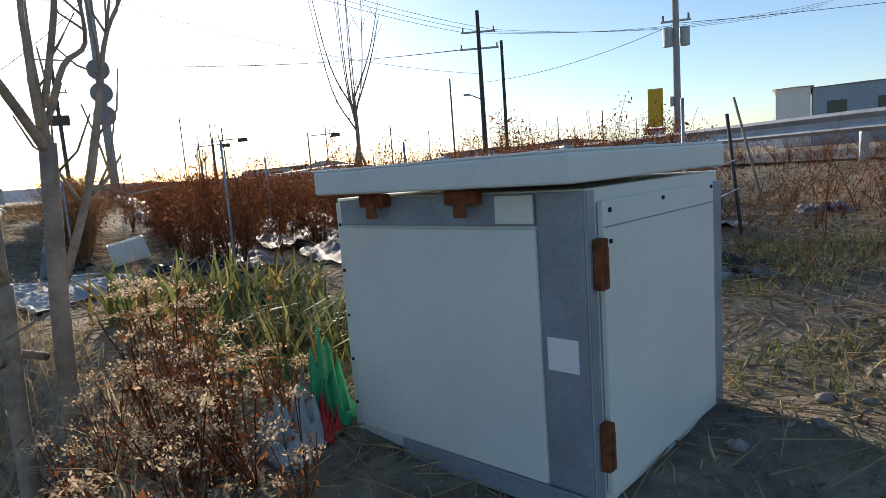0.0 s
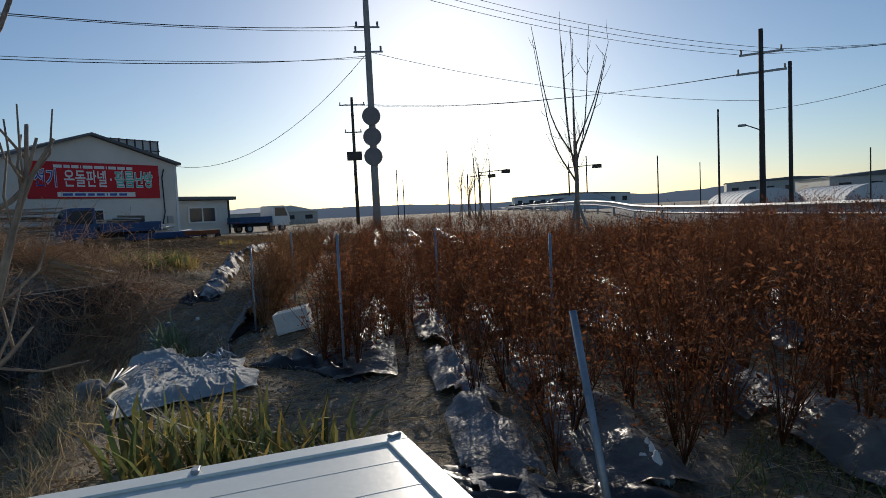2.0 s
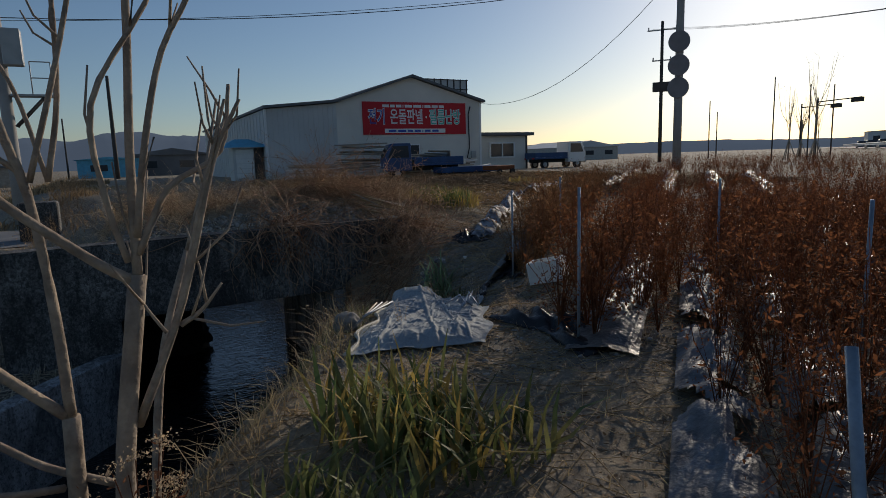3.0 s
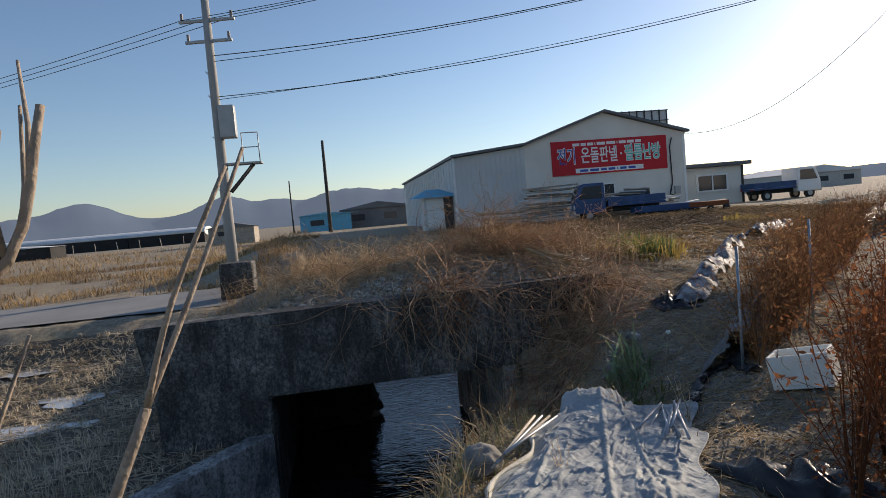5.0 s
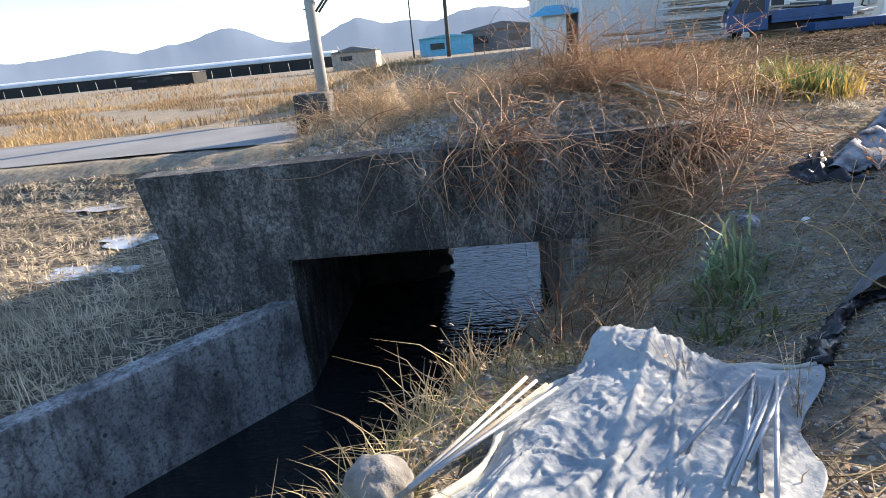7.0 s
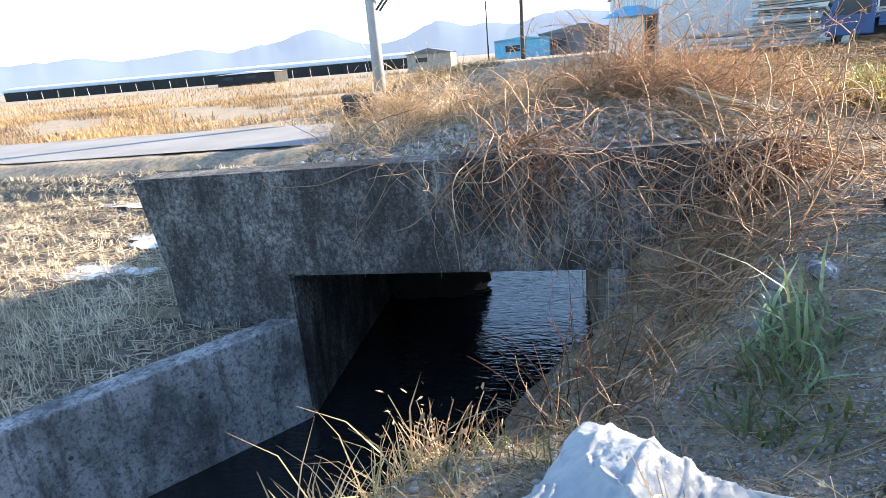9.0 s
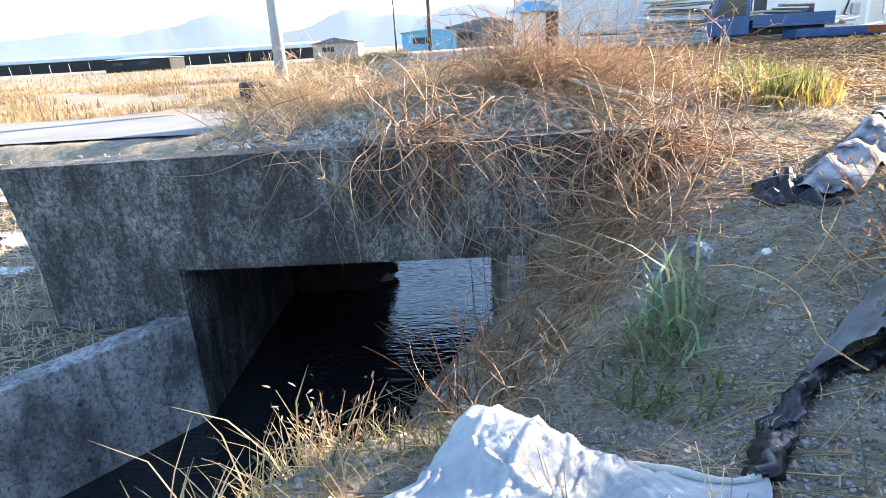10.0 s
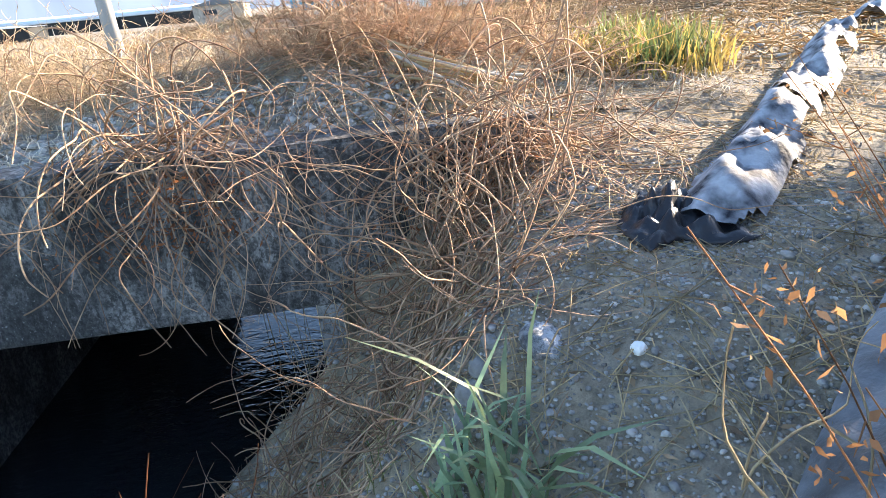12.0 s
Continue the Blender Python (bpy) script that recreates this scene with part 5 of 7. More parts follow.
# ---- bank things ----
def tarp():
    A, B, C, D = np.array((-2.5, 3.65)), np.array((-2.2, 4.75)), np.array((-4.3, 5.98)), np.array((-4.75, 5.02))
    n, m = 230, 150
    s, t = np.meshgrid(np.linspace(0, 1, n), np.linspace(0, 1, m))
    wob = 0.05 * np.sin(s * 17 + 2 * np.sin(t * 5))
    X = (1 - s) * ((1 - t) * A[0] + t * B[0]) + s * ((1 - t) * D[0] + t * C[0]) + 0.05 * np.sin(t * 13 + s * 3) * (0.3 + s)
    Y = (1 - s) * ((1 - t) * A[1] + t * B[1]) + s * ((1 - t) * D[1] + t * C[1]) + wob * (np.abs(t - 0.5) * 2) ** 3
    g = ground(X, Y)
    edge = np.minimum(np.minimum(s, 1 - s) * 2.4, np.minimum(t, 1 - t) * 1.15)
    fold = 0.03 * np.abs(vnoise(s * 2.0, t * 5.0, 2.2, 1.0)) + 0.025 * np.abs(vnoise(s * 5.0, t * 2.5, 2.0, 5.0)) + 0.012 * vnoise(s * 14.0, t * 11.0, 1.5, 2.0) + 0.02 * np.abs(np.sin(t * 9 + 2 * np.sin(s * 5 + 1))) ** 6 * np.sin(s * 3 + 1)
    fold += 0.03 * np.exp(-((t - 0.25 - 0.35 * s) / 0.022) ** 2) + 0.025 * np.exp(-((t - 0.8 + 0.25 * s) / 0.018) ** 2) + 0.018 * np.exp(-((t - 0.5 + 0.1 * np.sin(s * 9)) / 0.03) ** 2)
    n1, n2 = vnoise(s * 3.1, t * 2.0, 3.0, 9.0), vnoise(s * 6.3, t * 4.5, 3.0, 4.0)
    fold = 0.3 * fold + 0.018 * np.maximum(0, 1 - 12 * np.abs(n1)) + 0.008 * np.maximum(0, 1 - 9 * np.abs(n2)) + 0.016 * np.maximum(0, 1 - np.abs(t - 0.9 + 0.5 * s) / 0.015) + 0.008 * np.maximum(0, 1 - np.abs(s - 0.5 - 0.45 * t + 0.04 * np.sin(t * 9)) / 0.02) + 0.022 * np.maximum(0, 1 - np.abs(t - 0.62 + 0.32 * s) / 0.02) + 0.02 * np.maximum(0, 1 - np.abs(t - 0.15 - 0.6 * s) / 0.018)
    n3, n4 = vnoise(s * 9.0 + t * 3, t * 4.0, 2.6, 12.0), vnoise(s * 5.0, t * 9.0 - s * 4, 2.6, 15.0)
    fold += 0.007 * np.maximum(0, 1 - 5 * np.abs(n3)) + 0.007 * np.maximum(0, 1 - 5 * np.abs(n4)) + 0.004 * vnoise(s * 40, t * 22, 1.0, 3.0)
    Z = g + 0.03 + 0.23 * np.exp(-((s - 0.92) / 0.15) ** 2 - ((t - 0.24) / 0.3) ** 2) * sstep(0, 0.1, edge) + 0.05 * sstep(0, 0.25, edge) + fold * sstep(0, 0.12, edge)
    V = np.stack([X.ravel(), Y.ravel(), Z.ravel()], 1)
    i, j = np.meshgrid(np.arange(n - 1), np.arange(m - 1))
    a = (j * n + i).ravel()
    ob = fast("tarp", V, np.stack([a, a + 1, a + n + 1, a + n], 1), M_TARP)
    ob.data.shade_smooth()
    sol = ob.modifiers.new("thick", "SOLIDIFY")
    sol.thickness = 0.004
    # the hem is folded over along the ditch side and the far end
    G = V.reshape(m, n, 3)
    line = np.concatenate([G[0, ::6], G[::6, -1]])
    tubes("hem", [([tuple(q + np.array((0, 0, 0.012))) for q in line], [0.016 + 0.005 * math.sin(k * 0.9) for k in range(len(line))])], M_HEM, ob, "cream folded hem")
    return tagged(ob, "crumpled white plastic tarp spread over the bank", "tarp")


tarp()


def on_ground(x, y, up=0.0):
    return (x, y, float(ground(x, y)) + up)


# metal rods heaped on the tarp's right end
for i in range(9):
    x0, y0 = -3.98 + RNG.normal() * 0.08, 5.62 + RNG.normal() * 0.07
    x1, y1 = x0 + RNG.uniform(0.55, 0.9), y0 - 0.42 + RNG.normal() * 0.13
    ob = rod("metal_rod", (x0, y0, float(ground(x0, y0)) + 0.12 + 0.008 * i), (x1, y1, float(ground(x1, y1)) + 0.09 + 0.005 * i), 0.009, M_STEEL)
    tagged(ob, "thin galvanised rod lying on the tarp", "metal rod", "rods on the tarp")
for i in range(4):
    ob = rod("pipe", (-3.18 - 0.03 * i, 4.0 + 0.035 * i, float(ground(-3.2, 4.05)) + 0.09 + 0.012 * i), (-4.08 + 0.05 * i, 4.56 + 0.04 * i, float(ground(-4.1, 4.6)) + 0.12 + 0.01 * i), 0.009, M_STEEL if i % 2 else M_WOOD)
    tagged(ob, "thin pipe lying beside the tarp", "pipe", "pipes beside the tarp")


def rock(at, r, label, sq=(1, 1, 0.85), seed=1, material=M_STONE):
    bm = bmesh.new()
    bmesh.ops.create_icosphere(bm, subdivisions=4, radius=r)
    for v in bm.verts:
        p = v.co * (2.2 / r)
        v.co = Vector((v.co.x * sq[0], v.co.y * sq[1], v.co.z * sq[2])) * (1 + 0.16 * noise.noise(p + Vector((seed, 0, 0))) + 0.05 * noise.noise(p * 3.1))
    ob = part("rock", bm, material, smooth=True)
    ob.location = at
    return tagged(ob, label, "rock")


rock(on_ground(-3.36, 3.98, 0.07), 0.125, "rounded pale grey boulder at the tarp's corner", seed=4)
rock(on_ground(-6.35, 6.55, -0.01), 0.1, "broken concrete lump among onion leaves", (1.3, 0.9, 0.55), 9, M_CONC2)
for i in range(5):
    rock(on_ground(-6.45 + 0.1 * i, 6.35 - 0.06 * i, -0.005), 0.045 + 0.015 * (i % 3), "small broken concrete lump in the soil", (1.1, 0.9, 0.7), 12 + i)
rock(on_ground(-6.1, 6.85, 0.01), 0.03, "small white stone on the soil", seed=30, material=M_FOAM)


def foam_box():
    b = thing("foam_box", "dirty white styrofoam box tipped on the soil", "foam box", at=on_ground(-3.9, 6.72, 0.0), rz=38)
    w, d, h, k = 0.21, 0.15, 0.26, 0.025
    m = pose(0, 0, 0.02, 0, -12, 0)
    part("base", boxed(-w, w, -d, d, 0, k, 0.006, m), M_FOAM, b)
    part("side", boxed(-w, -w + k, -d, d, k + 0.001, h, 0.006, m), M_FOAM, b)
    part("side", boxed(w - k, w, -d, d, k + 0.001, h, 0.006, m), M_FOAM, b)
    part("side", boxed(-w + k, w - k, -d, -d + k, k + 0.001, h, 0.006, m), M_FOAM, b)
    part("side", boxed(-w + k, w - k, d - k, d, k + 0.001, h, 0.006, m), M_FOAM, b)


foam_box()


def stake(x, y, h, r=0.013, material=M_BLUESTAKE, lean=(0.0, 0.0), label="slim blue grey metal stake in the planted row"):
    p = on_ground(x, y, -0.1)
    ob = rod("stake", p, (x + lean[0], y + lean[1], p[2] + h + 0.1), r, material, sides=10)
    return tagged(ob, label, "stake", "stakes in the field")


stake(-4.74, 6.78, 1.14, 0.013)
stake(-1.85, 5.35, 1.25, 0.012)
stake(-5.6, 8.3, 1.1)
stake(-2.6, 8.0, 1.2)
stake(1.02, 3.75, 0.9, 0.018, lean=(-0.3, 0.35), label="blue grey pipe leaning in the dead plants")
stake(-0.3, 6.3, 1.15)
stake(2.07, 4.5, 1.2, 0.012, M_STEEL, label="galvanised stake with tied string beside the path")
stake(2.97, 5.95, 1.15, 0.016, M_DARKPOLE, lean=(-0.1, 0.1), label="dark rusty stake in the weeds")
stake(3.3, 6.1, 1.3, 0.012, M_BARK, lean=(-0.25, 0.3), label="thin wooden stick in the weeds")
ob = tubes("string", [([(2.07, 4.5, 0.75), (2.5, 5.2, 0.68), (2.93, 5.98, 0.72)], [0.004] * 3), ([(2.07, 4.5, 0.55), (2.5, 5.2, 0.42), (2.95, 5.97, 0.45)], [0.004] * 3)], M_WHITE, sides=5)
tagged(ob, "pale string tied between two stakes", "string")


def crumple(name, x, y, size, h, material, label, category, seed, n=26):
    r = np.random.default_rng(seed)
    s, t = np.meshgrid(np.linspace(-1, 1, n), np.linspace(-1, 1, n))
    ph = r.uniform(0, 6, 6)
    rad = 1 + 0.25 * np.sin(3 * np.arctan2(t, s) + ph[0])
    X, Y = x + s * size[0] * rad, y + t * size[1] * rad
    f = np.sin(s * 5 + ph[1] + 2 * np.sin(t * 4 + ph[2])) * np.sin(t * 6 + ph[3]) + 0.5 * np.sin(s * 13 + t * 9 + ph[4])
    Z = ground(X, Y) + 0.015 + h * np.clip(1 - np.maximum(np.abs(s), np.abs(t)) ** 2, 0, 1) * (0.6 + 0.5 * f) + 0.006 * r.normal(size=s.shape)
    Z = np.maximum(Z, ground(X, Y) + 0.006)
    V = np.stack([X.ravel(), Y.ravel(), Z.ravel()], 1)
    i, j = np.meshgrid(np.arange(n - 1), np.arange(n - 1))
    a = (j * n + i).ravel()
    ob = fast(name, V, np.stack([a, a + 1, a + n + 1, a + n], 1), material)
    sol = ob.modifiers.new("thick", "SOLIDIFY")
    sol.thickness = 0.003
    return tagged(ob, label, category)


crumple("plastic_sheet", -2.3, 5.55, (0.55, 0.3), 0.16, M_DARKFILM, "crumpled black plastic sheet at the row's end", "plastic sheet", 1)


def film_strip(points, wide, label, seed):
    """A narrow strip of plastic film, twisted and puckered, lying along a line."""
    r = np.random.default_rng(seed)
    p = np.array(points, float)
    t = np.linspace(0, len(p) - 1, 14 * (len(p) - 1))
    q = np.stack([np.interp(t, np.arange(len(p)), p[:, k]) for k in (0, 1)], 1) + r.normal(size=(len(t), 2)) * 0.012
    d = np.gradient(q, axis=0)
    d /= np.linalg.norm(d, axis=1, keepdims=True)
    w = np.linspace(-1, 1, 9)
    half = wide * (0.6 + 0.5 * np.abs(np.sin(t * 2.1)))[:, None]
    X, Y = q[:, :1] - d[:, 1:] * w * half, q[:, 1:] + d[:, :1] * w * half
    Z = ground(X, Y) + 0.015 + 0.05 * (1 - w ** 2)[None] * (0.6 + 0.5 * np.sin(t * 5))[:, None] + np.abs(r.normal(size=X.shape)) * 0.014
    V = np.stack([X.ravel(), Y.ravel(), Z.ravel()], 1)
    i, j = np.meshgrid(np.arange(8), np.arange(len(t) - 1))
    a = (j * 9 + i).ravel()
    ob = fast("plastic_strip", V, np.stack([a, a + 1, a + 10, a + 9], 1), M_DARKFILM)
    sol = ob.modifiers.new("thick", "SOLIDIFY")
    sol.thickness = 0.003
    return tagged(ob, label, "plastic strip")


film_strip([(-4.3, 5.98), (-4.7, 6.25), (-5.02, 6.58), (-4.93, 6.85), (-4.5, 6.72)], 0.065, "twisted strip of black plastic film across the soil", 2)
film_strip([(-4.9, 6.85), (-5.15, 7.05), (-5.6, 7.3)], 0.09, "torn strip of black plastic film beside the row", 3)
crumple("plastic_sheet", -6.88, 7.35, (0.26, 0.22), 0.14, M_DARKFILM, "black end of a torn plastic film", "plastic sheet", 4)
crumple("plastic_sheet", 0.75, 4.0, (0.7, 0.3), 0.1, M_DARKFILM, "black plastic sheet between the dead plants", "plastic sheet", 5)
crumple("plastic_sheet", 2.25, 4.5, (0.3, 0.2), 0.07, M_DARKFILM, "black plastic sheet bunched on the soil by the stake", "plastic sheet", 27)
crumple("plastic_bag", 0.91, 4.57, (0.12, 0.12), 0.13, M_FOAM, "rounded white plastic bag beside the film", "plastic bag", 26)
crumple("plastic_bag", 2.2, 3.85, (0.2, 0.1), 0.07, M_BLOTCHFILM, "crumpled white plastic bag on the straw", "plastic bag", 6)
crumple("plastic_bag", 2.55, 5.2, (0.2, 0.12), 0.06, M_BLOTCHFILM, "flattened white plastic bag on the soil", "plastic bag", 7)
crumple("plastic_bag", 4.3, 7.3, (0.3, 0.2), 0.15, M_BLOTCHFILM, "white plastic bag caught in the weeds", "plastic bag", 8)
crumple("plastic_bag", 2.9, 6.6, (0.35, 0.2), 0.08, M_TARP, "pale blue plastic scrap on the ground", "plastic bag", 9)
crumple("paper_bag", 0.1, 1.82, (0.11, 0.1), 0.17, M_TARP, "torn pale paper sack among dead weeds", "paper sack", 10)
crumple("plastic_bag", 0.16, 2.0, (0.08, 0.11), 0.3, M_GREENP, "green plastic sack against the pump box", "plastic bag", 11)
crumple("plastic_bag", 0.12, 1.92, (0.06, 0.07), 0.18, M_BLOTCHFILM, "pale plastic bag stuffed beside the pump box", "plastic bag", 12)
crumple("plastic_bag", 0.2, 1.9, (0.035, 0.045), 0.14, M_REDP, "red plastic wrapper beside the pump box", "plastic wrapper", 13)
crumple("plastic_bag", -6.2, 2.0, (0.14, 0.1), 0.06, M_TARP, "pale blue plastic scrap in the ditch", "plastic scrap", 14)


# ---- leafy clumps ----
def clump(name, n, cx, cy, rx, ry, h, lean, w, material, label, category="plant", zf=None, rng=RNG):
    a, r = rng.uniform(0, 2 * np.pi, n), np.sqrt(rng.uniform(0, 1, n))
    x, y = cx + np.cos(a) * r * rx, cy + np.sin(a) * r * ry
    V, F = blades(x, y, h, lean, w, rng, zf=zf, wav=0.015)
    return tagged(fast(name, V, F, material), label, category, kind="stuff")


lrng = np.random.default_rng(53)
clump("daylily_clump", 110, -1.25, 3.5, 0.55, 0.42, 0.46, 0.6, 0.017, M_GREEN, "half green strap leaved clump on the bank", rng=lrng)
clump("daylily_clump", 90, -0.9, 3.75, 0.5, 0.45, 0.36, 0.85, 0.016, M_GREEN, "green strap leaved clump beside the path", rng=lrng)
clump("daylily_clump", 60, -0.45, 2.95, 0.5, 0.35, 0.34, 0.85, 0.016, M_GREEN, "green strap leaved clump near the tree", rng=lrng)
clump("daylily_clump", 90, -1.15, 3.5, 0.7, 0.5, 0.44, 0.9, 0.013, M_YELLOW, "yellowed strap leaves among the green", rng=lrng)
clump("daylily_clump", 260, -0.2, 2.75, 0.45, 0.5, 0.36, 0.9, 0.01, M_GREEN, "green strap leaves behind the weeds", rng=lrng)
clump("onion_clump", 80, -5.75, 6.15, 0.34, 0.26, 0.24, 0.8, 0.011, M_ONION, "blue green onion leaves bent over the soil", "onion", rng=lrng)
clump("onion_clump", 26, -5.9, 6.25, 0.24, 0.18, 0.5, 0.9, 0.015, M_ONION, "tall onion leaves beside a stone", "onion", rng=lrng)
clump("onion_clump", 120, -5.4, 6.0, 0.5, 0.3, 0.22, 1.0, 0.008, M_GREEN, "low green leaves on the bank", "grass", rng=lrng)
clump("iris_clump", 420, -10.3, 8.75, 0.95, 0.6, 0.46, 0.4, 0.012, M_GREEN, "yellow green iris leaves in the yard", zf=top_of, rng=lrng)
clump("iris_clump", 380, -10.2, 8.7, 1.1, 0.75, 0.42, 0.8, 0.011, M_YELLOW, "yellowed iris leaves in the yard", zf=top_of, rng=lrng)
clump("iris_clump", 130, -16.0, 15.2, 0.5, 0.5, 0.3, 0.7, 0.012, M_YELLOW, "small yellow green tuft in the yard", zf=top_of, rng=lrng)

# dead flower weeds with pale heads beside the pump box
wrng = np.random.default_rng(61)
weed_t, head_t = [], []
for _ in range(5):
    n, k = 9, 5
    t = np.linspace(0, 1, k)[None]
    a, out, h = wrng.uniform(0, 6.28, n), wrng.uniform(0.03, 0.18, n), wrng.uniform(0.25, 0.55, n)
    P = np.stack([np.cos(a)[:, None] * out[:, None] * t, np.sin(a)[:, None] * out[:, None] * t, h[:, None] * t], -1) + wrng.normal(size=(n, k, 3)) * 0.008
    C = np.repeat(P[:5, -1], 60, 0) + wrng.normal(size=(300, 3)) * np.array((0.028, 0.028, 0.011)) + np.array((0, 0, 0.015))
    D = np.repeat(P.reshape(-1, 3), 2, 0) + wrng.normal(size=(n * k * 2, 3)) * 0.03
    D[:, 2] = np.maximum(D[:, 2], 0.02)
    weed_t.append(join_arrays([stems(P, np.full((n, k), 0.0028)), flakes(D, wrng.uniform(0.006, 0.016, len(D)), wrng)]))
    head_t.append(flakes(C, wrng.uniform(0.005, 0.01, len(C)), wrng, 1.0))
spots = [(wrng.uniform(-0.75, 0.3), wrng.uniform(0.95, 2.3), wrng.uniform(0.6, 1.0)) for _ in range(38)]
spots = [p for p in spots if p[0] < 0.72 - 0.42 * p[1] + 0.25]
s1, s2 = np.random.default_rng(5), np.random.default_rng(5)
scatter("dead_flower_weeds", spots, weed_t, M_RUSTPLANT, "reddish brown dead flower weeds by the pump box", "dead weeds", s1, 0.15)
scatter("seed_heads", spots, head_t, M_UMBEL, "pale dry seed heads on dead weeds", "seed heads", s2, 0.15)
# tall twigs with seeds on the bank before the culvert
spots = [(wrng.normal(-5.05, 0.14), wrng.normal(4.28, 0.1), wrng.uniform(0.9, 1.3)) for _ in range(5)]
scatter("dead_flower_weeds", spots, weed_t, M_LITTER, "feathery pale dead weeds leaning over the ditch", "dead weeds", s1, 0.3)
spots = [(wrng.uniform(-6.0, -3.0), wrng.uniform(4.2, 6.2), wrng.uniform(0.5, 0.8)) for _ in range(8)]
scatter("dead_flower_weeds", spots, weed_t, M_BRUSH, "thin brown weed stalks around the tarp", "dead weeds", s1, 0.3)

V, F = blades(wrng.normal(-4.65, 0.3, 70), wrng.normal(4.05, 0.14, 70), 0.42, 1.2, 0.005, wrng, wav=0.02)
tagged(fast("golden_grass", V, F, M_STRAW), "golden arching grass blades above the ditch", "dry grass", kind="stuff")
# red-berried stalks on the bank
V, F = creep(wrng, 16, np.stack([wrng.normal(-5.85, 0.15, 16), wrng.normal(4.95, 0.12, 16), np.full(16, -0.9)], 1), (0, 0, 2.5), 12, 0.07, 0.0, 0.12, 0.004, False)
tagged(fast("red_stalks", V, F, M_RUSTPLANT), "thin reddish dead stalks standing on the bank", "dead weeds", kind="stuff")
V, F = creep(wrng, 16, np.stack([wrng.normal(-5.3, 0.5, 16), wrng.normal(6.9, 0.35, 16), np.full(16, 0.1)], 1), (0, 0, 0.8), 14, 0.06, 0.1, 0.3, 0.004, False)
tagged(fast("dry_stalks", V, F, M_STRAW), "bent dry stalks along the film covered row", "dead weeds", kind="stuff")

# bundle of cut sticks on the mound
for i in range(13):
    a = RNG.normal() * 0.12
    x, y = -8.95 + RNG.normal() * 0.1, 6.15 + RNG.normal() * 0.06
    L = RNG.uniform(0.7, 1.25)
    z = float(top_of(x, y))
    e = (x + 0.55 * L, y + (0.85 + a) * L)
    ob = rod("cut_stick", (x, y, z + 0.2 + 0.02 * i), (e[0] - 0.3 * L, e[1], max(float(top_of(e[0] - 0.3 * L, e[1])), float(top_of(x, y))) + 0.04 + 0.006 * i), 0.012, M_STRAW if i % 3 else M_WOOD)
    tagged(ob, "bleached cut stalk in a bundle on the mound", "stick", "bundle of cut stalks")

# ---- warehouse details ----
house = [o for o in scene.objects if o.name == "warehouse"][0]


def words(text, size, at, rot, material, parent, name="lettering", depth=0.01, align="CENTER", bold=0.0):
    cu = bpy.data.curves.new(name, "FONT")
    cu.body, cu.size, cu.extrude, cu.align_x, cu.align_y = text, size, depth, align, "CENTER"
    cu.offset = bold
    tmp = new("tmp_text", cu)
    me = bpy.data.meshes.new_from_object(tmp)
    bpy.data.objects.remove(tmp)
    me.materials.append(material)
    ob = new(name, me)
    ob.matrix_world = pose(*at, *rot)
    ob.parent = parent
    return ob


banner = [o for o in house.children if o.name == "banner"][0]
FACE = (90, 0, 90)
for word, mid, back_m, face_m in (("전기", 16.5, M_WHITE, M_NAVY), ("온돌판넬", 18.5, M_WHITE, None), ("·", 19.85, M_WHITE, None), ("필름난방", 21.2, M_WHITE, M_CYAN)):
    ob = words(word, 1.0, (WX + 0.072, mid, 4.06), FACE, back_m, banner, bold=0.045 if face_m else 0.012)
    ob.scale = (0.62, 1.0, 1.0)
    if face_m:
        ob = words(word, 1.0, (WX + 0.088, mid, 4.06), FACE, face_m, banner)
        ob.scale = (0.62, 1.0, 1.0)
y = 16.9
for w in (0.42, 0.3, 0.36, 0.05, 0.5, 0.55, 0.05, 0.42, 0.42, 0.36):
    part("text_bar", boxed(WX + 0.061, WX + 0.075, y, y + w, 4.68, 4.84), M_WHITE, banner)
    y += w + 0.09
part("white_strip", boxed(WX + 0.061, WX + 0.075, 17.0, 21.2, 3.14, 3.4), M_WHITE, banner)
y = 17.25
for w in (0.5, 0.55, 0.35, 0.42, 0.06, 0.4, 0.45):
    part("text_bar", boxed(WX + 0.076, WX + 0.082, y, y + w, 3.2, 3.33), M_NAVY, banner)
    y += w + 0.12
# ribs of the lean-to siding, front and side
for i in range(14):
    y = 10.0 + i * 0.29
    part("siding_rib", boxed(WX - 0.02, WX + 0.02, y, y + 0.06, WG - 0.5, 4.45 + (y - 9.9) * 0.095), M_SIDING, house)
for i in range(26):
    x = WX - 0.5 - i * 0.9
    part("siding_rib", boxed(x, x + 0.08, 9.86, 9.9, WG - 0.5, 4.42), M_SIDING, house)
part("corner_trim", boxed(WX - 0.06, WX + 0.03, 9.83, 9.95, WG - 0.5, 4.5), M_WHITE, house)
part("corner_trim", boxed(WX - 0.02, WX + 0.05, 23.8, 23.95, WG - 0.5, 5.05), M_WHITE, house)
win = part("window", boxed(WX + 0.01, WX + 0.05, 18.0, 19.3, 1.55, 2.4), M_GLASS, house)
for a in ((17.95, 18.02, 1.5, 2.45), (19.28, 19.35, 1.5, 2.45), (18.02, 19.28, 2.38, 2.45), (18.02, 19.28, 1.5, 1.57), (18.62, 18.68, 1.57, 2.38)):
    part("window_frame", boxed(WX + 0.02, WX + 0.08, *a), M_WHITE, win)
